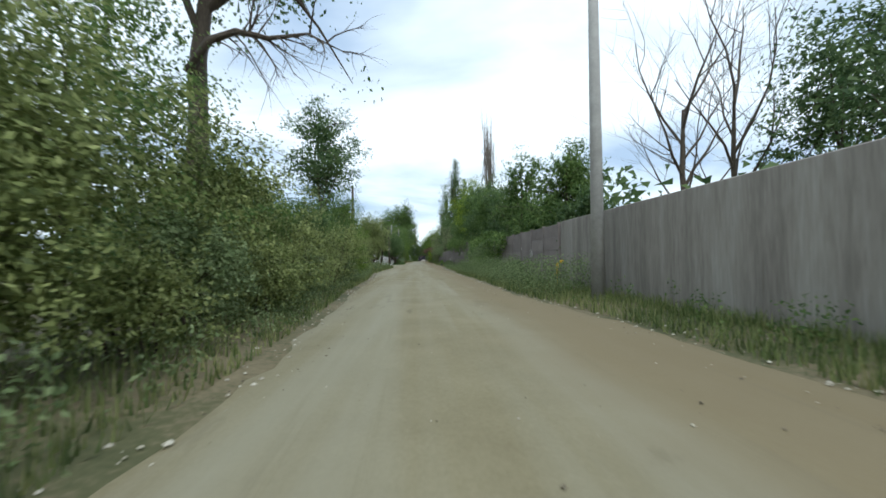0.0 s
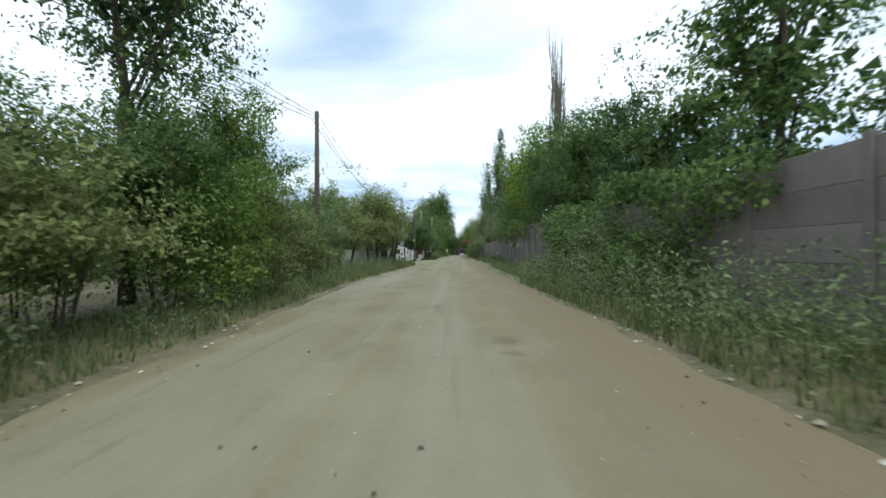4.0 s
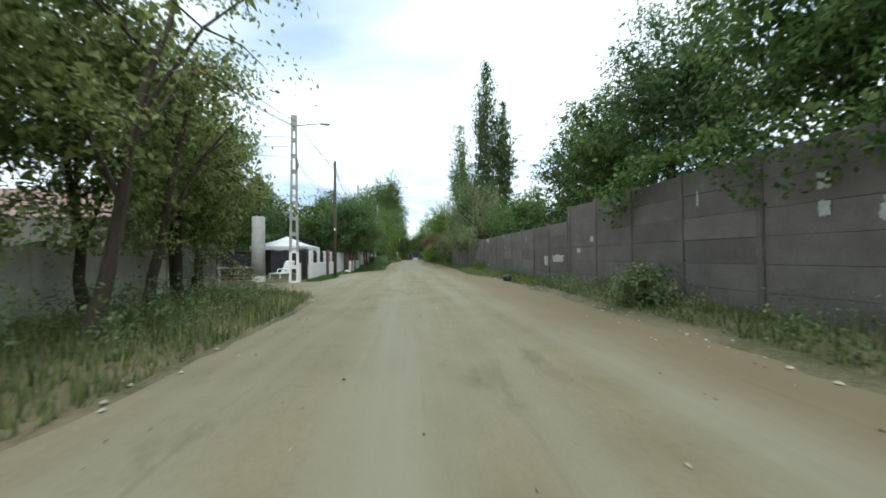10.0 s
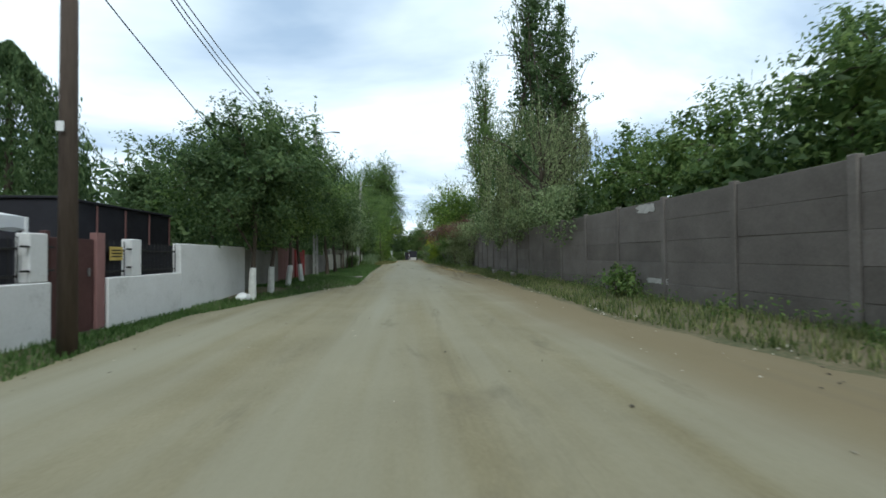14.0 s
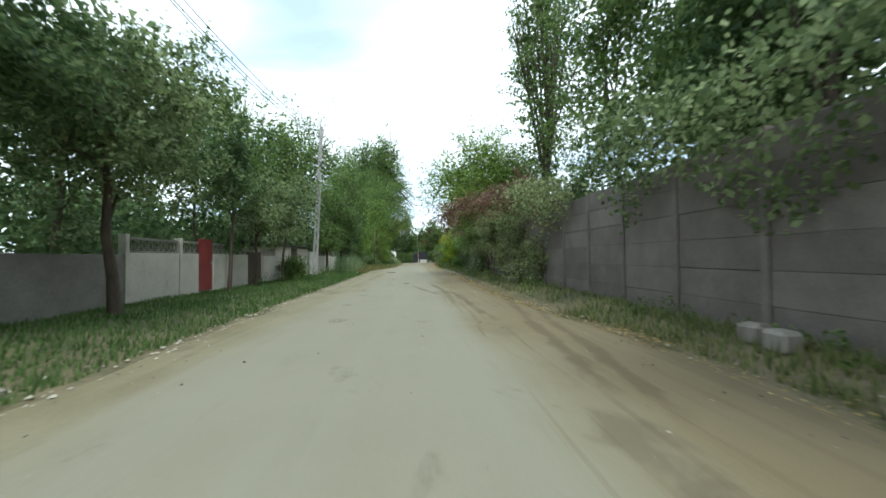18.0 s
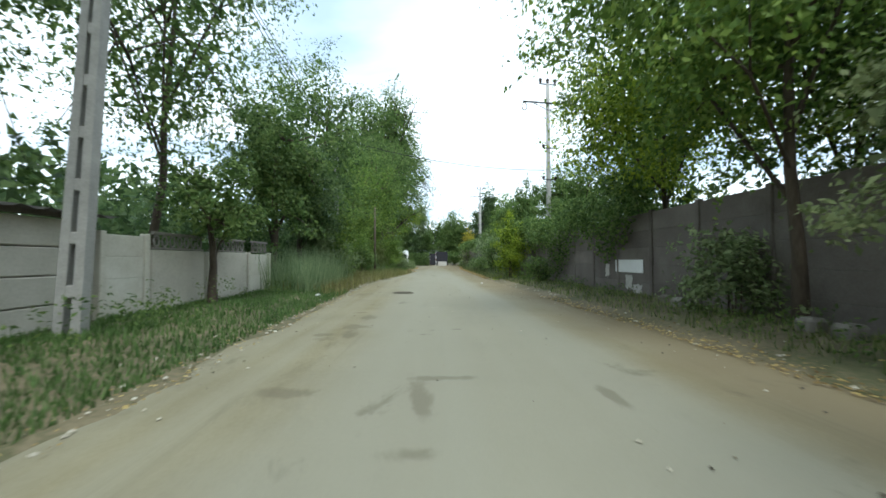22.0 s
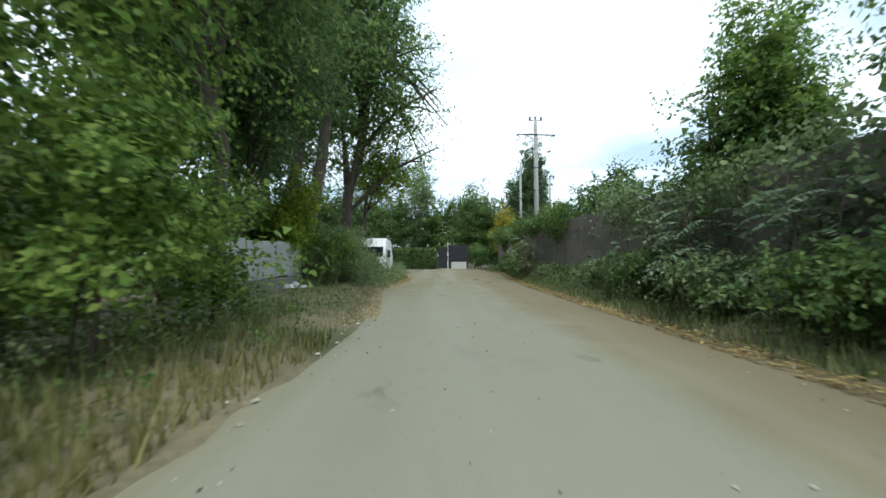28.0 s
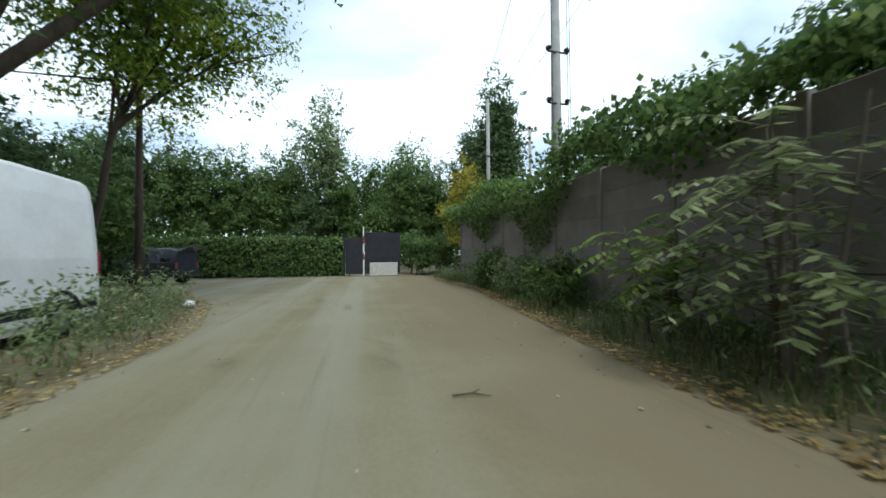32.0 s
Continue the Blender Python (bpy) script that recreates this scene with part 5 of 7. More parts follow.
def ladder_pole(x, y, h, label, white=1.6, turn=0.0, lamp=0.0, w0=0.50):
    """Square concrete pole pierced by a row of openings, tapering upward."""
    t = thing("concrete_pole", (x, y, 0.0), label, "utility pole", turn=turn)
    w1, d = w0 * 0.54, 0.22

    def wid(z):
        return w0 + (w1 - w0) * z / h

    def stretch_of(a, b):
        bm = bmesh.new()
        for s in (-1, 1):
            vs = []
            for z in (a, b):
                o, i = s * wid(z) / 2, s * (wid(z) / 2 - 0.13 + 0.04 * z / h)
                vs.append([bm.verts.new((px, py, z)) for px, py in ((o, -d / 2), (o, d / 2), (i, d / 2), (i, -d / 2))])
            for k in range(4):
                bm.faces.new((vs[0][k], vs[0][(k + 1) % 4], vs[1][(k + 1) % 4], vs[1][k]))
            bm.faces.new(vs[0])
            bm.faces.new(vs[1])
        z = a
        while z < b - 0.05:
            box(wid(z) - 0.20, d - 0.02, 0.20, (0, 0, z), 0.02, bm)
            z += 0.82
        bmesh.ops.recalc_face_normals(bm, faces=bm.faces)
        return bm

    if white:
        part("painted_foot", (stretch_of(-0.1, white), M["white_band"]), t, label="white painted foot of the pole")
    part("shaft", (stretch_of(white if white else -0.1, h - 0.8), M["pole_conc"]), t)
    part("head", (box(wid(h) + 0.03, d, 0.8, (0, 0, h - 0.8), 0.02), M["pole_conc"]), t)
    bm = bmesh.new()
    for z in (h - 2.3, h - 2.55):
        tube(bm, [(wid(h) / 2 + 0.02, -d / 2 - 0.04, z), (wid(h) / 2 + 0.08, -d / 2 - 0.09, z - 0.2), (wid(h) / 2 + 0.02, -d / 2 - 0.05, z - 0.4), (wid(h) / 2, -d / 2 - 0.02, z - 0.15)], [0.02] * 4, 6)
    part("cable_coil", (bm, M["cable"]), t, label="black coil of spare cable")
    if lamp:
        arm = part("lamp_arm", (tube(bmesh.new(), [(0, 0, h - 0.55), (lamp * 0.5, 0, h - 0.42), (lamp, 0, h - 0.30)], [0.03, 0.028, 0.025], 8), M["steel_grey"]), t)
        head = box(0.5, 0.17, 0.09, (lamp + 0.2, 0, h - 0.36), 0.03)
        part("lamp_head", (head, M["lamp_grey"]), arm)
    return t


def insulator_bm(bm, at, up=1):
    x, y, z = at
    tube(bm, [(x, y, z), (x, y, z + 0.05 * up), (x, y, z + 0.08 * up), (x, y, z + 0.16 * up), (x, y, z + 0.2 * up), (x, y, z + 0.3 * up), (x, y, z + 0.34 * up)], [0.03, 0.05, 0.11, 0.07, 0.12, 0.08, 0.03], 10)
    return bm


def power_pole(x, y, h, label, arms=True, top=True, turn=0.0, s=1.0):
    t = round_pole(x, y, h, 0.17 * s, 0.11 * s, "pole_conc", label)
    t.rotation_euler = (0, 0, radians(turn))
    if top:
        part("top_bracket", (box(1.15, 0.08, 0.06, (0, 0, h - 0.05), 0.01), M["steel_dark"]), t)
        for k in (-0.5, 0, 0.5):
            part("insulator", (insulator_bm(bmesh.new(), (k, 0, h + 0.02)), M["insulator"]), t, smooth=True)
    if arms:
        bm = box(3.5, 0.09, 0.09, (0, -0.16, h - 1.35), 0.01)
        tube(bm, [(-1.2, -0.16, h - 1.3), (0, -0.1, h - 1.75)], [0.025, 0.025], 6)
        tube(bm, [(1.2, -0.16, h - 1.3), (0, -0.1, h - 1.75)], [0.025, 0.025], 6)
        part("crossarm", (bm, M["steel_dark"]), t)
        for k in (-1.65, 1.45):
            bm = bmesh.new()
            ring = [(k + 0.16 * math.sin(a), -0.16, h - 1.62 + 0.25 * math.cos(a)) for a in np.linspace(0, 2 * math.pi, 13)]
            tube(bm, ring, [0.028] * 13, 6, cap=False)
            part("insulator_loop", (bm, M["insulator"]), t)
    for z in (h - 4.2, h - 6.2):
        part("bracket", (box(0.9, 0.06, 0.06, (0, -0.15, z), 0.01), M["steel_dark"]), t)
        for k in (-0.4, 0.4):
            part("bracket_insulator", (insulator_bm(bmesh.new(), (k, -0.15, z + 0.05), 0.6), M["insulator"]), t)
    return t


def cable(a, b, sag=0.5, r=0.014, label="thin black overhead cable between poles"):
    a, b = Vector(a), Vector(b)
    pts = [a.lerp(b, k / 12) - Vector((0, 0, sag * 4 * (k / 12) * (1 - k / 12))) for k in range(13)]
    ob = part("overhead_cable", (tube(bmesh.new(), pts, [r] * 13, 6), M["cable"]))
    return tagged(ob, label, "cable", group="overhead cables")


round_pole(5.25, 11.0, 11, 0.20, 0.13, "pole_conc", "round grey concrete pole in front of the wall")
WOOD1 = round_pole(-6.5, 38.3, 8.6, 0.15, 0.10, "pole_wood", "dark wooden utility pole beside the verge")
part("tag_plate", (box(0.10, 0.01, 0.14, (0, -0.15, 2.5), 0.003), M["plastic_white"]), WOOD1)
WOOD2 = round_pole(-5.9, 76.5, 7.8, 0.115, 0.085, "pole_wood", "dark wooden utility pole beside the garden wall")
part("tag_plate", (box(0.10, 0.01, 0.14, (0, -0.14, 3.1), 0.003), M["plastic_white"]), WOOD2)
bm = bmesh.new()
for z in (5.6, 5.4):
    tube(bm, [(-0.14 + 0.16 * math.sin(a) * 0.4, -0.12, z + 0.2 * math.cos(a)) for a in np.linspace(0, 6.28, 11)], [0.02] * 11, 6, cap=False)
part("cable_coil", (bm, M["cable"]), WOOD2, label="black coil of spare cable")
ladder_pole(-6.95, 70.7, 8.75, "pierced concrete utility pole with a white painted foot", 1.6, 12, 1.35)
ladder_pole(-6.75, 96.0, 9.8, "pierced concrete utility pole among trees", 0, 10, 1.1, w0=0.34)
ladder_pole(-6.75, 135.6, 9.4, "pierced concrete utility pole half hidden by leaves", 0, 10, w0=0.38)
ladder_pole(-6.52, 117.2, 10.3, "slender pierced concrete utility pole by the shed", 0, 10, w0=0.36).rotation_euler.y = radians(2.6)
PILLAR = round_pole(-8.8, 70.9, 3.45, 0.34, 0.31, "pole_conc", "short thick round concrete pillar at the side road", name="concrete_pillar")
part("limed_foot", (tube(bmesh.new(), [(0, 0, 0), (0, 0, 0.38)], [0.355, 0.352], 16), M["lime"]), PILLAR, label="flaking white lime at the foot")
part("post", (tube(bmesh.new(), [(0.05, 0, 3.4), (0.05, 0, 5.65)], [0.07, 0.06], 8), M["steel_dark"]), PILLAR)
bm = box(0.09, 0.09, 0.12, (0.05, 0, 5.6), 0.01)
tube(bm, [(0.1, 0, 5.62), (-2.6, -0.6, 6.9), (-5.4, -1.2, 8.2)], [0.05, 0.05, 0.05], 6)
tube(bm, [(-0.5, -0.12, 5.95), (-1.3, -0.3, 6.75), (-2.6, -0.6, 6.95)], [0.03] * 3, 6)
part("boom", (bm, M["steel_dark"]), PILLAR, label="dark steel boom of an overhead gantry")
power_pole(6.72, 135.0, 12.5, "round concrete power pole with crossarms and ring insulators", turn=8)
power_pole(8.2, 176.2, 13.3, "tall concrete power pole with crossarms and ring insulators", turn=4, s=1.4)
power_pole(9.8, 189.0, 12.6, "distant concrete power pole with brackets", arms=False, top=False)
power_pole(14.0, 191.0, 11.2, "distant concrete power pole with brackets", arms=False)
round_pole(-5.21, 142.41, 5.6, 0.09, 0.06, "pole_wood", "thin weathered wooden pole among bushes")
round_pole(-6.9, 178.0, 8.5, 0.13, 0.09, "pole_wood", "thin wooden pole near the parked car")

for dz, sag, dx in ((0, 0.55, 0.5), (-0.25, 0.75, 0.4), (-0.12, 0.65, 0.1)):
    cable((-10.5 + dx, 3, 7.6 + dz * 8), (-6.5, 38.3, 8.4 + dz), sag)
    cable((-6.9 + dx, 38.3, 8.4 + dz), (-7.1 + dx * 0.6, 70.7, 8.4 + dz), 1.2 + sag)
    cable((-6.8 + dx, 70.7, 8.2 + dz), (-5.95, 76.6, 7.5 + dz * 1.2), 0.08)
    cable((-5.95, 76.6, 7.5 + dz * 1.2), (-6.7 + dx * 0.4, 96, 9.2 + dz), 0.7 + sag)
    cable((-6.7 + dx * 0.4, 96, 9.2 + dz), (-6.4, 117.2, 9.9 + dz), sag)
    cable((-6.4, 117.2, 9.9 + dz), (-6.4, 135.6, 9.1 + dz), sag)
for k in range(3):
    cable((-7.1, 70.7, 6.9 - 0.06 * k), (-6.0, 76.6, 5.75), 0.55 + 0.12 * k, 0.010)
    cable((-7.1, 70.7, 7.6 - 0.5 * k), (-20, 66 + k, 7.6 - 0.3 * k), 0.3, 0.012)
cable((-5.95, 76.6, 5.7), (-7.0, 92, 3.6), 0.3, 0.012)
cable((6.4, 134.8, 6.9), (-6.75, 135.6, 9.1), 0.5, 0.02)
for k in (-1.6, 0.2, 1.6):
    cable((8.2 + k, 176, 12), (9.8 + k * 0.5, 189, 11.8), 0.3, 0.01)
for k in (-0.32, 0.32, 0.42):
    cable((8.2 + k, 175.9, 12.6), (8.2 + k, 175.85, 3.0), 0.0, 0.012, "black cable hanging down the power pole")


# ---------------------------------------------------------------- the corner property
def bar_fence(x, y0, y1, z0, h, label, spikes=True, gap=0.11, name="metal_fence"):
    t = thing(name, (x, y0, z0), label, "fence")
    L = y1 - y0
    for z in (0.08, h - 0.2):
        part("rail", (box(0.03, L, 0.035, (0, L / 2, z), 0.004), M["steel_dark"]), t)
    me = bpy.data.meshes.new("bar")
    bm = tube(bmesh.new(), [(0, 0, 0), (0, 0, h - 0.06), (0, 0, h + (0.06 if spikes else 0))], [0.009, 0.009, 0.002 if spikes else 0.009], 5)
    bm.to_mesh(me)
    bm.free()
    me.materials.append(M["steel_dark"])
    n = int(L / gap)
    for i in range(n + 1):
        part("bar", me, t, (0, L * i / n, 0))
    return t


bar_fence(-6.8, 70.95, 72.95, 0.12, 1.75, "black sliding gate of upright spiked bars")
t = thing("gate_screen", (-6.86, 72.15, 0.12), "dark privacy sheet behind the barred gate", "screen")
part("sheet", (box(0.012, 0.95, 1.6, (0, 0.3, 0.02), 0.002), M["sheet_dark"]), t)


def white_pillar(y, x=-6.72, w=0.3):
    t = thing("fence_pillar", (x, y, 0.985), "white rendered pillar with hinge brackets on the garden wall", "pillar", group="white fence pillars")
    part("shaft", (box(0.2, w, 0.74, (0, 0, 0), 0.015), M["white_wall"]), t)
    for z in (0.16, 0.52):
        for sgn in (-1, 1):
            part("bracket", (box(0.04, 0.12, 0.03, (0.08, sgn * (w / 2 + 0.05), z), 0.004), M["steel_dark"]), t)


for y in (73.3, 75.07, 76.92, 79.05):
    white_pillar(y)
run_wall(-6.75, 70.7, -6.75, 70.93, 1.0, 0.2, "white_wall", "short white end wall beside the gate")
run_wall(-6.72, 72.97, -6.72, 77.12, 0.95, 0.22, "white_wall", "long low white rendered garden wall below a metal fence")
run_wall(-6.72, 78.27, -6.72, 80.6, 0.95, 0.22, "white_wall", "low white rendered garden wall below a metal fence")
run_wall(-6.72, 80.63, -6.68, 84.4, 1.66, 0.2, "white_wall", "plain white rendered boundary wall")
for a, b in ((73.52, 74.86), (75.28, 76.7), (78.3, 78.84), (79.26, 80.56)):
    bar_fence(-6.72, a, b, 0.99, 0.68, "dark metal fence panel on the low wall", False, 0.12)
    t = thing("fence_screen", (-6.76, (a + b) / 2, 0.99), "dark privacy sheet on the garden fence", "screen")
    part("sheet", (box(0.01, b - a - 0.05, 0.64, (0, 0, 0), 0.002), M["sheet_dark"]), t)
t = thing("garden_gate", (-6.7, 77.6, 0.08), "narrow brown metal garden gate", "gate")
part("leaf", (box(0.04, 0.85, 1.6, (0, 0, 0), 0.006), M["brown_paint"]), t)
part("post", (box(0.09, 0.09, 1.7, (0, -0.5, 0), 0.008), M["brown_paint"]), t)
part("post", (box(0.12, 0.2, 1.72, (0, 0.54, 0), 0.008), M["rose_wood"]), t)
part("handle", (box(0.03, 0.03, 0.14, (0.04, 0.3, 0.95), 0.004), M["steel_grey"]), t)
t = thing("warning_sign", (-6.68, 78.57, 1.3), "small yellow sign with dark lines on the fence", "sign")
part("plate", (box(0.008, 0.34, 0.26, (0, 0, 0), 0.002), M["sign_yellow"]), t)
for k in (0.06, 0.12, 0.18):
    part("text_line", (box(0.004, 0.26, 0.025, (0.007, 0, k), 0), M["steel_dark"]), t)
t = thing("name_plate", (-6.66, 73.75, 1.42), "small blue enamel plate on the fence", "sign")
part("plate", (box(0.008, 0.34, 0.14, (0, 0, 0), 0.002), M["blue"]), t)


def party_tent(x, y, z0=0.05):
    t = thing("party_tent", (x, y, z0), "white canvas party tent with a pointed roof", "tent")
    s, e, p = 1.65, 1.95, 2.62
    for dx in (-s, s):
        for dy in (-s, s):
            part("leg", (box(0.05, 0.05, e, (dx, dy, 0), 0.005), M["plastic_white"]), t)
    bm = bmesh.new()
    n = 10
    ring = [(-s, -s), (s, -s), (s, s), (-s, s)]
    top = bm.verts.new((0, 0, p))
    outer = []
    for i in range(4):
        a, b = Vector((*ring[i], 0)), Vector((*ring[(i + 1) % 4], 0))
        for k in range(n):
            q = a.lerp(b, k / n)
            outer.append((q, e - 0.02 * math.sin(k / n * math.pi)))
    rows = []
    for f in (0.33, 0.66, 1.0):
        rows.append([bm.verts.new((q.x * f, q.y * f, p + (z - p) * f - 0.10 * math.sin(f * math.pi) * 0.8)) for q, z in outer])
    m = len(outer)
    for k in range(m):
        bm.faces.new((top, rows[0][k], rows[0][(k + 1) % m]))
        for r0, r1 in zip(rows, rows[1:]):
            bm.faces.new((r0[k], r1[k], r1[(k + 1) % m], r0[(k + 1) % m]))
    part("roof_canvas", (bm, M["canvas"]), t, smooth=True)
    for i in range(4):
        a, b = Vector((*ring[i], 0)), Vector((*ring[(i + 1) % 4], 0))
        bm = bmesh.new()
        lo = []
        for k in range(17):
            q = a.lerp(b, k / 16) * 1.004
            lo.append((bm.verts.new((q.x, q.y, e)), bm.verts.new((q.x, q.y, e - 0.2 - 0.03 * math.sin(k * 1.57)))))
        for u, w in zip(lo, lo[1:]):
            bm.faces.new((u[0], w[0], w[1], u[1]))
        part("valance", (bm, M["canvas"]), t)


party_tent(-8.75, 75.6)
t = thing("tent_wall_screen", (-10.3, 75.6, 0.05), "dark canvas back wall under the tent", "screen")
part("sheet", (box(0.02, 3.2, 1.8, (0, 0, 0), 0.003), M["sheet_dark"]), t)


def deck_chair(x, y, turn):
    t = thing("sun_lounger", (x, y, 0.08), "white slatted plastic sun lounger behind the gate", "sun lounger", turn=turn)
    for k in range(7):
        part("seat_slat", (box(0.10, 0.60, 0.03, (-0.75 + 0.14 * k, 0, 0.36), 0.005), M["plastic_white"]), t)
    for k in range(7):
        a = radians(52)
        part("back_slat", (box(0.10, 0.60, 0.03, (0.28 + 0.13 * k * math.cos(a), 0, 0.38 + 0.13 * k * math.sin(a)), 0.005, None, Matrix.Rotation(-a, 4, "Y")), M["plastic_white"]), t)
    for sy in (-0.3, 0.3):
        part("side_rail", (box(1.2, 0.05, 0.06, (-0.25, sy, 0.31), 0.01), M["plastic_white"]), t)
        for sx in (-0.7, 0.25):
            part("leg", (tube(bmesh.new(), [(sx, sy, 0.34), (sx - 0.08, sy, 0.0)], [0.03, 0.025], 8), M["plastic_white"]), t)
        part("arm", (tube(bmesh.new(), [(-0.1, sy, 0.34), (0.0, sy, 0.58), (0.4, sy, 0.6)], [0.025] * 3, 8), M["plastic_white"]), t)


deck_chair(-8.1, 72.6, 75)


def house():
    t = thing("house", (-16, 80, 0.0), "two-storey pink house with grey sheet roofs", "house")
    part("wall", (box(9, 9.5, 5.0, (-4.6, -3.4, 0), 0.02), M["pink"]), t)
    part("wall", (box(5, 3.0, 4.6, (-3.4, 2.9, 0), 0.02), M["pink"]), t)
    # gable roof with its ridge running from the road inwards

    def gable(x0, x1, yc, half, ze, zr, over):
        bm = bmesh.new()
        for s in (-1, 1):
            vs = []
            for x in (x0, x1):
                vs.append([bm.verts.new((x, yc, zr)), bm.verts.new((x, yc + s * (half + over), ze - over * (zr - ze) / half)),
                           bm.verts.new((x, yc + s * (half + over), ze - over * (zr - ze) / half - 0.16)), bm.verts.new((x, yc, zr - 0.16))])
            for k in range(4):
                bm.faces.new((vs[0][k], vs[0][(k + 1) % 4], vs[1][(k + 1) % 4], vs[1][k]))
            bm.faces.new(vs[0])
            bm.faces.new(vs[1])
        bmesh.ops.recalc_face_normals(bm, faces=bm.faces)
        return bm

    part("roof", (gable(0.4, -9.6, -1.0, 3.4, 4.9, 6.5, 0.5), M["roof_grey"]), t)
    part("roof", (gable(0.3, -7, 2.9, 1.7, 4.9, 5.9, 0.4), M["roof_grey"]), t)
    part("porch_roof", (box(1.1, 4.4, 0.14, (0.35, 2.0, 3.6), 0.02, None, Matrix.Rotation(radians(14), 4, "Y")), M["roof_grey"]), t)
    bm = bmesh.new()
    vs = [bm.verts.new(v) for v in ((-0.09, -4.2, 4.95), (-0.09, 2.2, 4.95), (-0.09, -1.0, 6.4))]
    bm.faces.new(vs)
    bmesh.ops.solidify(bm, geom=bm.faces[:], thickness=0.15)
    part("gable", (bm, M["pink"]), t)
    for y, z in ((-6.2, 1.0), (-3.6, 1.0), (-5.4, 3.6)):
        w = part("window", (box(0.10, 1.2, 1.4, (-0.09, y, z), 0.01), M["plastic_white"]), t)
        part("pane", (box(0.02, 0.5, 1.2, (-0.03, y - 0.28, z + 0.1), 0), M["glass_dark"]), w)
        part("pane", (box(0.02, 0.5, 1.2, (-0.03, y + 0.28, z + 0.1), 0), M["glass_dark"]), w)


house()
t = thing("dark_shed", (-9.2, 82.6, 0.0), "dark shed with a low sloping roof behind the wall", "shed")
part("wall", (box(2.2, 4.4, 2.75, (-1.1, 0, 0), 0.02), M["sheet_dark"]), t)
part("roof", (box(2.3, 4.5, 0.06, (-1.1, 0, 2.752), 0.01), M["sheet_dark"]), t)
for k in range(5):
    part("batten", (box(0.03, 0.05, 2.7, (0.02, -2.1 + 1.05 * k, 0.02), 0.004), M["rose_wood"]), t)


def outbuilding():
    t = thing("old_outbuilding", (-9.7, 62.6, 0.0), "old grey board outbuilding with a sagging sheet roof", "outbuilding")
    part("plinth", (box(0.34, 5.7, 0.5, (-0.1, 2.85, 0), 0.02), M["grey_wall"]), t)
    for k in range(37):
        part("board", (box(0.03, 0.145, 2.12, (0.0, 0.1 + 0.154 * k, 0.502), 0.004), M["grey_board"]), t)
    part("wall", (box(3.4, 5.7, 2.6, (-1.85, 2.85, 0), 0.02), M["grey_wall"]), t)
    for k in range(20):
        part("board", (box(0.145, 0.03, 2.12, (-0.15 - 0.17 * k, 5.72, 0.502), 0.004), M["grey_board"]), t)
    w = part("window", (box(0.05, 0.9, 0.8, (0.02, 4.4, 1.0), 0.008), M["rose_wood"]), t)
    part("pane", (box(0.02, 0.36, 0.66, (0.05, 4.2, 1.07), 0), M["glass_dark"]), w)
    part("pane", (box(0.02, 0.36, 0.66, (0.05, 4.6, 1.07), 0), M["glass_dark"]), w)
    bm = bmesh.new()
    rows = []
    for k in range(61):
        y, z = -0.3 + 6.4 * k / 60, 0.025 * math.sin(k * 1.7)
        rows.append((bm.verts.new((0.45, y, 2.62 + z)), bm.verts.new((-3.9, y, 3.25 + z))))
    for u, v in zip(rows, rows[1:]):
        bm.faces.new((u[0], v[0], v[1], u[1]))
    bmesh.ops.solidify(bm, geom=bm.faces[:], thickness=0.02)
    part("roof", (bm, M["roof_grey"]), t)


M["grey_board"] = mat("weathered_board", [(0.3, (0.075, 0.068, 0.060)), (0.6, (0.15, 0.138, 0.122)), (0.8, (0.22, 0.205, 0.185))], scale=3, fine=30, bump=0.4, stretch=(1, 1, 0.08), coords="World")
outbuilding()
t = thing("side_fence", (-15.2, 71.3, 0.05), "dark barred metal fence with net along the side road", "fence")
for k in range(5):
    part("post", (box(0.06, 0.06, 1.75, (1.5 * k, 0, 0), 0.006), M["steel_dark"]), t)
for k in range(4):
    part("net_sheet", (box(1.4, 0.012, 1.5, (0.75 + 1.5 * k, 0.04, 0.1), 0.002), M["sheet_dark"]), t)
    part("rail", (box(1.43, 0.03, 0.04, (0.75 + 1.5 * k, 0, 1.55), 0.004), M["steel_dark"]), t)
    part("rail", (box(1.43, 0.03, 0.04, (0.75 + 1.5 * k, 0, 0.3), 0.004), M["steel_dark"]), t)
rng = random.Random(31)
t = thing("firewood_stack", (-10.0, 70.75, 0.02), "low stack of weathered split firewood", "firewood")
for j in range(5):
    for i in range(2):
        r = rng.uniform(0.07, 0.10)
        x0, dy, z = -0.95 + i * 1.0 + rng.uniform(-0.08, 0.08), rng.uniform(-0.1, 0.1), 0.09 + 0.165 * j
        part("log", (tube(bmesh.new(), [(x0, dy, z), (x0 + 0.45, dy + 0.02, z + 0.01), (x0 + rng.uniform(0.85, 0.98), dy, z)], [r, r * 1.05, r * 0.95], 9), M["bark_pale"]), t)


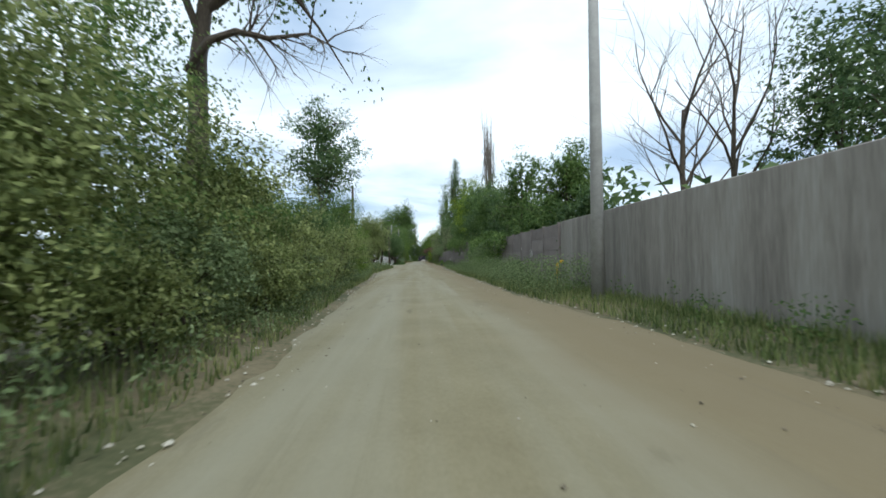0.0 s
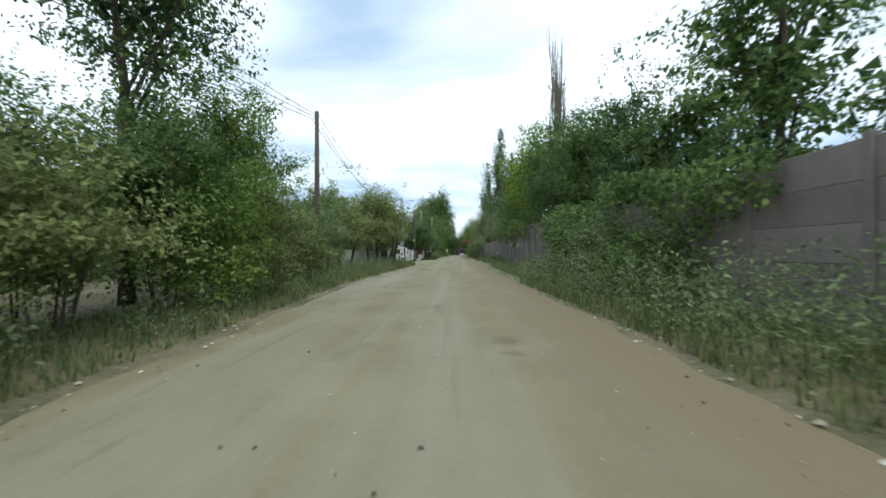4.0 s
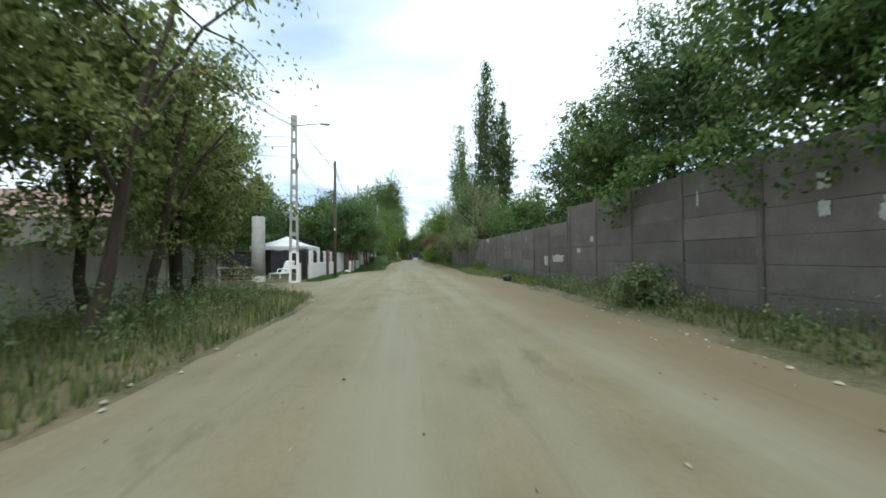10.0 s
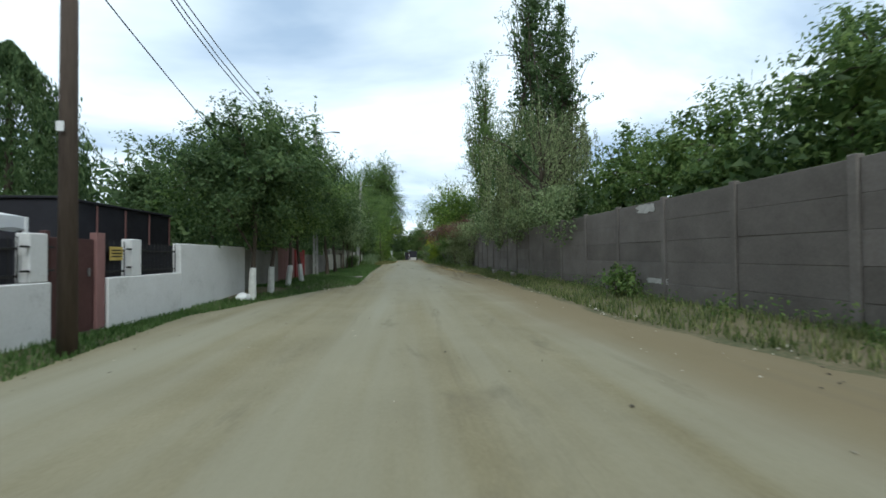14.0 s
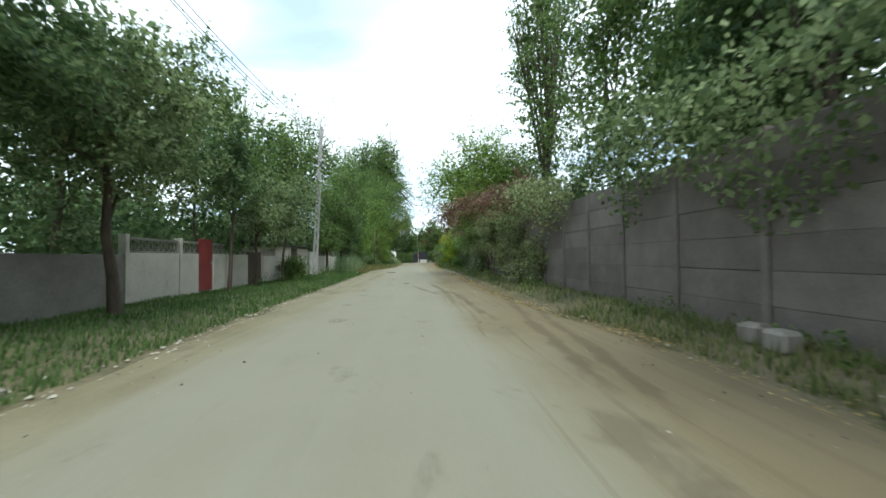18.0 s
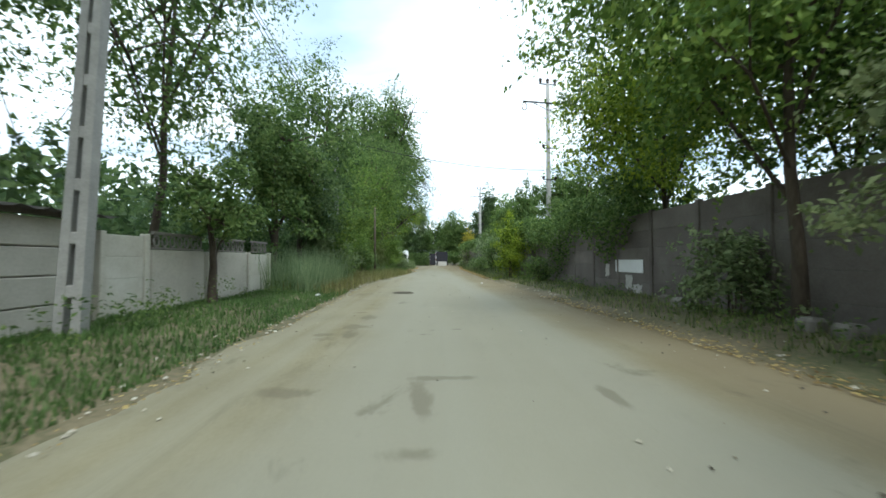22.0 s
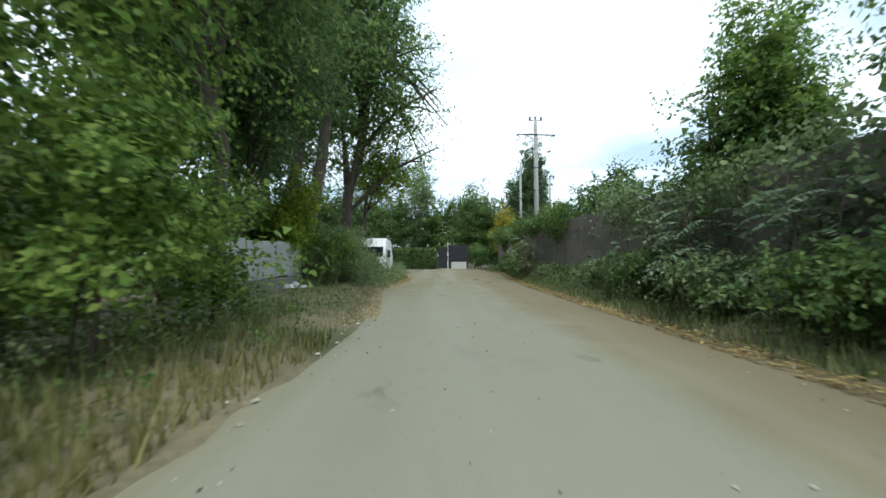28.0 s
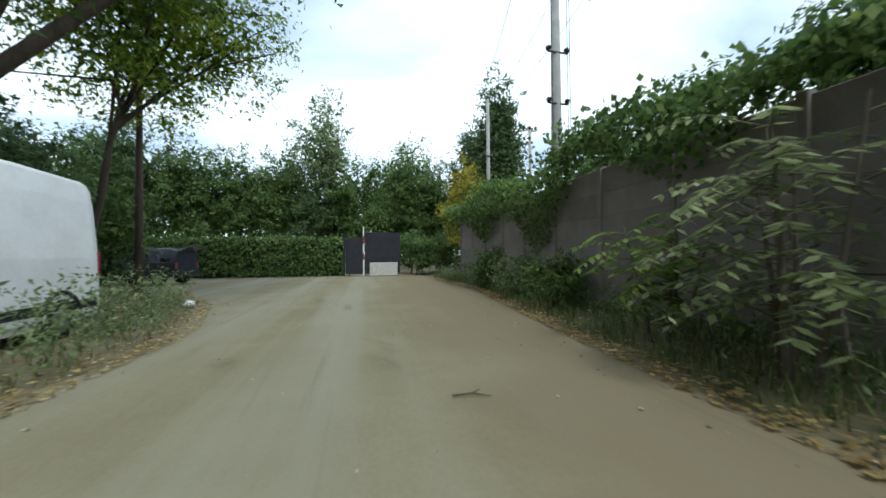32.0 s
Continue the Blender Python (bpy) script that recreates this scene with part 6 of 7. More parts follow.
# ---------------------------------------------------------------- further boundary on the garden side
def board_fence(x, y0, y1, h, material, label, w=0.14, name="board_fence"):
    t = thing(name, (x, y0, 0.06), label, "fence")
    n = max(1, int((y1 - y0) / w))
    me = bpy.data.meshes.new("board")
    bm = box(0.03, w - 0.012, h, (0, 0, 0), 0.004)
    bm.to_mesh(me)
    bm.free()
    me.materials.append(M[material])
    rng = random.Random(int(y0))
    for i in range(n):
        part("board", me, t, (rng.uniform(-0.006, 0.006), w * (i + 0.5), rng.uniform(-0.03, 0.02)))
    for z in (0.3, h - 0.3):
        part("rail", (box(0.04, y1 - y0, 0.06, (-0.04, (y1 - y0) / 2, z), 0.004), M[material]), t)
    return t


run_wall(-6.9, 84.4, -7.15, 89.6, 1.6, 0.12, "grey_wall", "plain greyish boundary wall behind trees")
board_fence(-7.2, 89.8, 92.8, 1.75, "rose_wood", "faded pinkish upright board fence")


def metal_gate(x, y0, y1, h, label, leaves=2):
    t = thing("yard_gate", (x, y0, 0.12), label, "gate")
    L = y1 - y0
    for y in (0, L):
        part("gate_post", (box(0.12, 0.12, h + 0.08, (0, y, 0), 0.01), M["red_paint"]), t)
    w = (L - 0.14) / leaves
    for i in range(leaves):
        y = 0.07 + w * (i + 0.5)
        leaf = part("leaf", (box(0.02, w - 0.02, h - 0.1, (0, y, 0.05), 0.003), M["red_paint"]), t)
        for z in (0.05, h * 0.5, h - 0.1):
            part("brace", (box(0.03, w - 0.02, 0.05, (0.025, y, z), 0.004), M["red_paint"]), leaf)
    return t


metal_gate(-7.2, 92.95, 94.75, 1.55, "red painted sheet metal double yard gate")
run_wall(-7.2, 94.9, -7.2, 101.2, 1.45, 0.14, "grey_wall", "grey stained concrete boundary wall behind trees")


def lattice_panel(x, y0, y1, z0, label):
    """Pierced ornamental concrete course on top of a wall."""
    t = thing("lattice_course", (x, y0, z0), label, "fence")
    L = y1 - y0
    part("top_rail", (box(0.08, L, 0.07, (0, L / 2, 0.33), 0.008), M["grey_wall"]), t)
    part("bottom_rail", (box(0.08, L, 0.05, (0, L / 2, 0.0), 0.008), M["grey_wall"]), t)
    n = max(2, int(L / 0.26))
    for i in range(n):
        y = L * (i + 0.5) / n
        bm = bmesh.new()
        tube(bm, [(0, y + 0.09 * math.cos(a), 0.19 + 0.13 * math.sin(a)) for a in np.linspace(0, 2 * math.pi, 9)], [0.025] * 9, 5, cap=False)
        part("ornament", (bm, M["grey_wall"]), t)


for a, b in ((101.3, 103.45), (103.6, 104.55), (105.5, 106.4)):
    run_wall(-7.2, a, -7.2, b, 1.5, 0.14, "cream_wall", "cream rendered boundary wall panel")
    lattice_panel(-7.2, a, b, 1.535, "pierced grey concrete course on the garden wall")
for y in (103.52, 101.25):
    t = thing("wall_post", (-7.2, y, 0.03), "grey concrete post between wall panels", "post")
    part("shaft", (box(0.2, 0.14, 1.98, (0, 0, 0), 0.012), M["cream_wall"]), t)
t = thing("red_door", (-7.18, 105.02, 0.25), "narrow red painted metal garden door", "door")
part("leaf", (box(0.05, 0.84, 1.8, (0, 0, 0), 0.008), M["red_paint"]), t)
part("handle", (box(0.05, 0.03, 0.12, (0.05, 0.3, 0.9), 0.004), M["steel_grey"]), t)
run_wall(-7.2, 106.5, -7.2, 108.4, 1.5, 0.14, "cream_wall", "cream rendered boundary wall panel")
board_fence(-7.25, 108.5, 110.2, 1.6, "pole_wood", "old dark wooden board gate", 0.16)
run_wall(-7.25, 110.3, -7.3, 112.0, 1.45, 0.14, "cream_wall", "cream rendered boundary wall panel")


def shed():
    t = thing("roadside_shed", (-7.35, 112.1, 0.05), "low rendered shed with a corrugated roof", "shed")
    part("wall", (box(0.16, 2.2, 1.98, (0, 1.1, 0), 0.012), M["cream_wall"]), t)
    part("pilaster", (box(0.24, 0.2, 2.0, (0.03, 2.25, 0), 0.012), M["cream_wall"]), t)
    part("pilaster", (box(0.24, 0.2, 2.0, (0.03, 3.75, 0), 0.012), M["cream_wall"]), t)
    part("wall", (box(0.16, 2.4, 1.98, (-2.6, 1.2, 0), 0.012), M["cream_wall"]), t)
    part("side_wall", (box(2.5, 0.16, 1.98, (-1.3, 0.08, 0), 0.012), M["cream_wall"]), t)
    part("side_wall", (box(2.5, 0.16, 1.98, (-1.3, 6.3, 0), 0.012), M["grey_wall"]), t)
    d = part("door", (box(0.05, 1.28, 1.78, (0.0, 3.0, 0.1), 0.006), M["shed_door"]), t, label="dark brown sheet metal door")
    part("handle", (box(0.04, 0.03, 0.12, (0.045, 3.45, 1.0), 0.004), M["steel_grey"]), d)
    for j in range(4):
        part("slab", (box(0.09, 2.45, 0.47, (0.012 * (j % 2), 5.1, 0.03 + 0.485 * j), 0.02), M["cream_wall"]), t)
    bm = bmesh.new()
    n = 60
    rows = []
    for k in range(n + 1):
        y = -0.25 + 6.9 * k / n
        z = 0.03 * math.sin(k * 1.6)
        rows.append((bm.verts.new((0.35, y, 2.06 + z)), bm.verts.new((-2.9, y, 2.42 + z))))
    for u, w in zip(rows, rows[1:]):
        bm.faces.new((u[0], w[0], w[1], u[1]))
    bmesh.ops.solidify(bm, geom=bm.faces[:], thickness=0.02)
    part("roof", (bm, M["rust_roof"]), t)
    part("wall_plate", (box(0.18, 6.5, 0.1, (0, 3.2, 1.985), 0.01), M["grey_board"]), t, label="dark weathered beam under the roof")


M["shed_door"] = mat("rusty_brown_sheet", [(0.25, (0.035, 0.024, 0.022)), (0.6, (0.070, 0.048, 0.044)), (0.8, (0.12, 0.085, 0.075))], scale=2.5, fine=22, rough=0.65, bump=0.12)
shed()
slab_fence(-7.25, 118.6, -7.2, 119.7, [4], M["pale_fence"], "low pale concrete slab fence beside bare bushes", bay=1.1, slat=0.44)
run_wall(-7.15, 119.8, -7.1, 121.7, 1.5, 0.12, "cream_wall", "pale rendered wall panel")
lattice_panel(-7.12, 119.8, 121.7, 1.54, "pierced dark grey concrete course on the garden wall")
run_wall(-7.08, 121.85, -6.98, 123.9, 1.5, 0.12, "cream_wall", "pale rendered wall panel")
lattice_panel(-7.03, 121.85, 123.9, 1.54, "pierced dark grey concrete course on the garden wall")
slab_fence(-6.95, 124.0, -6.85, 125.4, [4], M["pale_fence"], "low concrete slab fence ending in tall grass", bay=1.4, slat=0.36)
lattice_panel(-6.9, 124.1, 125.35, 1.54, "pierced dark grey concrete course on the slab fence")
t = thing("metal_cabin", (-7.6, 137.8, 0.0), "pale metal cabin half hidden by leaves", "cabin")
part("wall", (box(2.6, 1.3, 2.45, (-1.0, 0, 0), 0.02), M["sheet_white"]), t)
part("roof", (box(2.7, 1.4, 0.08, (-1.0, 0, 2.46), 0.02), M["sheet_white"]), t)
for k in range(3):
    part("rib", (box(0.02, 0.05, 2.4, (0.31, -0.45 + 0.45 * k, 0.02), 0.004), M["sheet_white"]), t)


def sheet_fence():
    t = thing("sheet_fence", (-7.2, 152.6, 0.1), "pale corrugated sheet fence on a rough base", "fence", turn=-3)
    part("base", (box(0.25, 7.8, 0.5, (0, 3.9, 0), 0.03), M["grey_wall"]), t)
    for k in range(7):
        part("sheet", (box(0.025, 1.09, 1.35, (0.02 * (k % 2), 0.55 + 1.1 * k, 0.52 + 0.03 * (k % 3)), 0.004), M["sheet_white"]), t)
    for k in range(5):
        part("post", (box(0.07, 0.07, 1.85, (-0.1, 0.1 + 1.9 * k, 0), 0.006), M["steel_grey"]), t)


sheet_fence()
for k, (y, h, m) in enumerate(((160.9, 1.9, "sheet_white"), (161.8, 1.5, "grey_wall"), (162.6, 1.2, "cream_wall"))):
    t = thing("old_board", (-7.0 + 0.2 * k, y, 0.08), "weathered pale board standing among bushes", "board")
    part("panel", (box(0.04, 0.55, h, (0, 0, 0), 0.006), M[m]), t)


# ---------------------------------------------------------------- flaking patches on the long fence
def flake(parent_x, y, z, w, h, seed, material="flake"):
    """An irregular patch of lost paint, a few millimetres proud of the slab."""
    rng = random.Random(seed)
    bm = bmesh.new()
    n = 26
    c = bm.verts.new((0, 0, 0))
    vs = []
    for k in range(n):
        a = 2 * math.pi * k / n
        q = max(abs(math.cos(a)), abs(math.sin(a)))
        rr = (0.72 + 0.28 * rng.random() + 0.25 * noise.noise(Vector((k * 0.6, seed, 0)))) / q
        vs.append(bm.verts.new((0, math.cos(a) * w / 2 * rr, math.sin(a) * h / 2 * rr)))
    for k in range(n):
        bm.faces.new((c, vs[k], vs[(k + 1) % n]))
    ob = part("paint_flake", (bm, M[material]), None, (parent_x, y, z))
    return tagged(ob, "pale patch where the fence paint has flaked off", "flaked patch", group="flaked fence patches")


def fence_x(y):
    return float(np.interp(y, [15.8, 36, 36.2, 65, 65.2, 92, 92.2, 112, 112.2, 136, 136.2, 182], [5.9, 6.0, 6.0, 5.45, 5.45, 5.35, 5.4, 5.6, 5.6, 5.7, 5.8, 5.9])) - 0.045


for i, (y, z, w, h) in enumerate([(52.95, 2.42, 1.8, 0.5), (53.2, 3.02, 1.1, 0.3), (52.25, 2.92, 0.5, 0.34), (54.5, 2.0, 0.85, 0.34), (54.75, 1.9, 0.4, 0.3), (55.65, 2.5, 0.24, 0.3), (55.65, 2.05, 0.2, 0.3), (51.6, 2.0, 0.42, 0.42),
                                  (50.9, 1.9, 0.5, 0.26), (51.1, 2.06, 0.2, 0.3), (50.5, 2.03, 0.22, 0.38), (50.75, 0.86, 0.28, 0.14), (52.5, 0.6, 0.9, 0.18), (67.6, 1.1, 0.5, 0.5),
                                  (66.2, 1.18, 1.35, 0.36), (64.2, 1.5, 0.35, 0.18), (63.2, 1.9, 0.3, 0.22), (80.3, 2.55, 0.9, 0.26), (79.9, 0.62, 0.9, 0.16), (41.5, 2.35, 0.5, 0.36), (42.5, 2.26, 0.3, 0.08),
                                  (19.85, 1.55, 0.5, 0.46), (21.84, 1.85, 0.22, 0.16), (29.5, 2.2, 0.3, 0.16), (124.9, 0.9, 0.35, 0.5), (123.4, 0.55, 0.5, 0.5), (122.9, 0.35, 0.6, 0.35), (75.0, 1.9, 0.12, 0.35), (70.5, 2.2, 0.1, 0.3), (58.3, 2.6, 0.07, 0.4)]):
    flake(fence_x(y), y, z, w, h, 50 + i)
flake(fence_x(139.84), 139.84, 2.24, 0.9, 0.34, 90)
t = thing("white_board", (fence_x(123.4) - 0.01, 123.4, 0.86), "plain white board fixed to the fence", "board")
part("board", (box(0.02, 1.7, 0.42, (0, 0, 0), 0.004), M["plastic_white"]), t)


def gas_pipe():
    t = thing("gas_riser", (5.7, 15.6, 0.0), "yellow painted gas pipe bend at the wall end", "pipe")
    part("pipe", (tube(bmesh.new(), [(0, 0, 0), (0, 0, 0.95), (0.02, -0.03, 1.08), (0.1, -0.08, 1.16), (0.24, -0.1, 1.18)], [0.06] * 5, 10), M["yellow_pipe"]), t, smooth=True)
    part("flange", (tube(bmesh.new(), [(0, 0, 0.62), (0, 0, 0.68)], [0.11, 0.11], 12), M["yellow_pipe"]), t)
    part("flange", (tube(bmesh.new(), [(0, 0, 0.72), (0, 0, 0.78)], [0.11, 0.11], 12), M["yellow_pipe"]), t)


gas_pipe()


# ---------------------------------------------------------------- van, car and the far end
def loft(bm, sections):
    """Skin closed sections with the same number of points."""
    rings = [[bm.verts.new(p) for p in s] for s in sections]
    n = len(rings[0])
    for a, b in zip(rings, rings[1:]):
        for k in range(n):
            bm.faces.new((a[k], a[(k + 1) % n], b[(k + 1) % n], b[k]))
    bm.faces.new(rings[0][::-1])
    bm.faces.new(rings[-1])
    bmesh.ops.recalc_face_normals(bm, faces=bm.faces)
    return bm


def car_wheel(t, x, y, r, w):
    s = 1 if x > 0 else -1
    wh = part("wheel", (tube(bmesh.new(), [(x - s * w / 2, y, r), (x - s * w * 0.45, y, r), (x + s * w * 0.4, y, r), (x + s * w / 2, y, r)], [r * 0.9, r, r, r * 0.88], 20), M["rubber"]), t)
    part("rim", (tube(bmesh.new(), [(x + s * w * 0.45, y, r), (x + s * w * 0.53, y, r)], [r * 0.62, r * 0.55], 16), M["steel_grey"]), wh)


def van():
    t = thing("delivery_van", (-4.65, 165.6, 0.08), "white high-roof panel van parked on the verge", "van", turn=0)

    def sec(y, w, ws, wt, z0, zs, zt):
        """half widths at sill, shoulder and roof"""
        pts = []
        for s in (1, -1):
            side = [(s * w * 0.96, z0), (s * w, z0 + 0.12), (s * ws, zs), (s * (ws * 0.35 + wt * 0.65), zs + (zt - zs) * 0.72), (s * wt, zt - 0.07), (s * (wt - 0.09), zt)]
            pts += [(px, y, pz) for px, pz in (side if s > 0 else side[::-1])]
        return pts

    secs = [sec(0.0, 0.80, 0.78, 0.70, 0.34, 0.72, 0.84), sec(0.12, 0.92, 0.90, 0.80, 0.28, 0.85, 1.02), sec(0.55, 0.98, 0.96, 0.86, 0.25, 1.06, 1.22), sec(0.72, 0.99, 0.97, 0.86, 0.25, 1.12, 1.34), sec(1.25, 1.0, 0.985, 0.86, 0.25, 1.2, 2.02),
            sec(1.62, 1.0, 0.99, 0.84, 0.25, 1.25, 2.42), sec(1.95, 1.0, 0.99, 0.86, 0.25, 1.25, 2.53), sec(3.2, 1.0, 0.99, 0.87, 0.25, 1.25, 2.55), sec(4.5, 1.0, 0.985, 0.86, 0.27, 1.25, 2.52), sec(4.66, 0.97, 0.95, 0.82, 0.32, 1.25, 2.44)]
    part("body", (loft(bmesh.new(), secs), M["van_white"]), t)
    # windscreen on the slope between bonnet and roof
    bm = bmesh.new()
    vs = [bm.verts.new(v) for v in ((-0.80, 0.70, 1.36), (0.80, 0.70, 1.36), (0.76, 1.20, 1.98), (-0.76, 1.20, 1.98))]
    f = bm.faces.new(vs)
    bmesh.ops.solidify(bm, geom=[f], thickness=0.03)
    part("windscreen", (bm, M["glass_dark"]), t)
    for s in (1, -1):
        bm = bmesh.new()
        vs = [bm.verts.new(v) for v in ((s * 0.985, 0.98, 1.38), (s * 0.990, 1.92, 1.34), (s * 0.952, 1.86, 1.96), (s * 0.955, 1.42, 1.96))]
        f = bm.faces.new(vs if s > 0 else vs[::-1])
        bmesh.ops.solidify(bm, geom=[f], thickness=0.02)
        part("side_window", (bm, M["glass_dark"]), t)
        part("window_pillar", (tube(bmesh.new(), [(s * 0.998, 1.33, 1.37), (s * 0.968, 1.40, 1.96)], [0.018, 0.018], 6), M["van_white"]), t)
        m = part("mirror", (box(0.16, 0.22, 0.46, (s * 1.12, 0.98, 1.30), 0.05), M["rubber"]), t, label="large black door mirror")
        part("mirror_arm", (tube(bmesh.new(), [(s * 0.97, 1.08, 1.4), (s * 1.1, 1.0, 1.45)], [0.025, 0.025], 6), M["rubber"]), m)
        part("door_handle", (box(0.03, 0.08, 0.22, (s * 1.0, 2.02, 1.02), 0.01), M["rubber"]), t)
        part("headlight", (box(0.32, 0.12, 0.22, (s * 0.68, 0.10, 0.68), 0.03), M["glass_dark"]), t)
        part("side_trim", (box(0.02, 3.3, 0.14, (s * 1.0, 2.9, 0.45), 0.006), M["rubber"]), t)
        part("door_seam", (box(0.006, 0.012, 1.65, (s * 0.995, 2.12, 0.32), 0), M["steel_grey"]), t)
        part("tail_light", (box(0.06, 0.05, 0.4, (s * 0.94, 4.65, 0.95), 0.01), M["red_paint"]), t)
        for y in (0.95, 3.75):
            part("wheel_arch", (tube(bmesh.new(), [(s * 1.005, y + 0.4 * math.cos(a), 0.33 + 0.42 * math.sin(a)) for a in np.linspace(0, math.pi, 9)], [0.03] * 9, 6), M["rubber"]), t)
            car_wheel(t, s * 0.9, y, 0.33, 0.21)
    part("bumper", (box(1.86, 0.24, 0.30, (0, -0.02, 0.26), 0.05), M["rubber"]), t)
    part("grille", (box(0.9, 0.05, 0.14, (0, 0.02, 0.66), 0.01), M["rubber"]), t)
    part("roof_seam", (box(1.5, 0.01, 0.012, (0, 1.95, 2.535), 0), M["steel_grey"]), t)


van()


def suv():
    t = thing("parked_car", (-9.6, 183.9, 0.02), "dark old off-road car parked with its rear window open", "car", turn=-102)

    def sec(y, w, wt, z0, zs, zt):
        pts = []
        for s in (1, -1):
            side = [(s * w * 0.96, z0), (s * w, z0 + 0.2), (s * w, zs), (s * wt, zt - 0.05), (s * (wt - 0.07), zt)]
            pts += [(px, y, pz) for px, pz in (side if s > 0 else side[::-1])]
        return pts

    secs = [sec(-2.1, 0.80, 0.74, 0.40, 0.82, 0.92), sec(-1.9, 0.88, 0.80, 0.36, 0.92, 1.02), sec(-0.75, 0.90, 0.80, 0.36, 1.02, 1.12), sec(-0.15, 0.90, 0.72, 0.36, 1.05, 1.70), sec(0.3, 0.90, 0.72, 0.36, 1.05, 1.76), sec(1.8, 0.90, 0.72, 0.36, 1.05, 1.74), sec(2.1, 0.86, 0.72, 0.42, 1.05, 1.62)]
    part("body", (loft(bmesh.new(), secs), M["suv_paint"]), t)
    for s in (1, -1):
        for y in (-1.35, 1.3):
            car_wheel(t, s * 0.82, y, 0.36, 0.24)
        for y0, y1 in ((-0.25, 0.55), (0.65, 1.3), (1.4, 1.9)):
            bm = bmesh.new()
            vs = [bm.verts.new(v) for v in ((s * 0.895, y0, 1.10), (s * 0.895, y1, 1.10), (s * 0.765, y1 - 0.03, 1.58), (s * 0.765, y0 + 0.12, 1.58))]
            f = bm.faces.new(vs)
            bmesh.ops.solidify(bm, geom=[f], thickness=0.025)
            part("side_window", (bm, M["glass_dark"]), t)
        part("tail_light", (box(0.14, 0.05, 0.26, (s * 0.76, 2.1, 0.78), 0.01), M["red_paint"]), t)
    part("rear_window", (box(1.2, 0.04, 0.5, (0, 2.06, 1.08), 0.03), M["glass_dark"]), t)
    part("open_hatch", (box(1.3, 0.75, 0.05, (0, 2.35, 1.66), 0.02, None, Matrix.Rotation(radians(24), 4, "X")), M["suv_paint"]), t)
    part("rear_bumper", (box(1.76, 0.2, 0.2, (0, 2.12, 0.42), 0.04), M["rubber"]), t)


suv()


def far_end():
    t = thing("hedge_fence", (-14.0, 188.2, 0.0), "mesh fence overgrown by a clipped dark ivy hedge", "hedge")
    for k in range(11):
        part("post", (box(0.07, 0.07, 2.2, (-13.5 + 2.75 * k, 0.1, 0), 0.006), M["steel_dark"]), t)
    rng = np.random.default_rng(77)
    part("net_panel", (box(27.6, 0.03, 2.3, (-0.2, 0.1, 0.05), 0.005), M["sheet_dark"]), t, label="dark green net behind the ivy")
    n = 22000
    pts = np.stack([rng.uniform(-14, 13.6, n), rng.normal(0, 0.2, n), rng.uniform(0.15, 2.5, n) + rng.normal(0, 0.07, n)], 1)
    part("ivy", leaf_mesh("ivy", pts, 0.17, M["leaf"], rng, 0.5, 0.8, np.array([[0, -0.8, 0.4]]), True), t)
    g = thing("far_gate", (0.9, 187.6, 0.05), "dark sheet metal gate between posts at the road end", "gate")
    part("post", (tube(bmesh.new(), [(0, 0, 0), (0, 0, 3.1)], [0.035, 0.035], 8), M["plastic_white"]), g, label="white painted gate post")
    part("post", (box(0.12, 0.12, 2.6, (-1.2, 0, 0), 0.01), M["steel_dark"]), g)
    part("leaf", (box(2.25, 0.05, 2.65, (1.2, 0.06, 0.1), 0.008), M["sheet_dark"]), g)
    # dark sheet added in place of the shaded gap beside the post
    part("leaf", (box(1.06, 0.05, 2.3, (-0.58, 0.06, 0.1), 0.008), M["sheet_dark"]), g)
    part("red_band", (tube(bmesh.new(), [(0, 0, 1.0), (0, 0, 1.5)], [0.041, 0.041], 8), M["red_paint"]), g)
    part("red_band", (tube(bmesh.new(), [(0, 0, 2.0), (0, 0, 2.5)], [0.041, 0.041], 8), M["red_paint"]), g)
    b = thing("white_board", (2.15, 187.3, 0.03), "weathered white board leaning on the gate", "board")
    part("board", (box(1.75, 0.05, 0.85, (0, 0, 0), 0.02), M["flake"]), b)


far_end()


# ---------------------------------------------------------------- grass, weeds, ivy, litter
def blades(name, pts, h, material, rng, lean=0.35, width=0.014):
    n = len(pts)
    a = rng.uniform(0, 2 * math.pi, n)
    side = np.stack([np.cos(a), np.sin(a), np.zeros(n)], 1)
    d = np.stack([-np.sin(a), np.cos(a), np.zeros(n)], 1) * (rng.normal(0, lean, n))[:, None]
    hh = (h * rng.uniform(0.5, 1.25, n))[:, None] if np.isscalar(h) else (h * rng.uniform(0.5, 1.25, n))[:, None]
    up = np.array([0, 0, 1.0])
    w = (width * rng.uniform(0.7, 1.4, n))[:, None]
    v = np.empty((n, 3, 3))
    v[:, 0] = pts - side * w
    v[:, 1] = pts + side * w
    v[:, 2] = pts + (up + d) * hh
    return quads(name, v.reshape(-1, 3), n, material, 3)


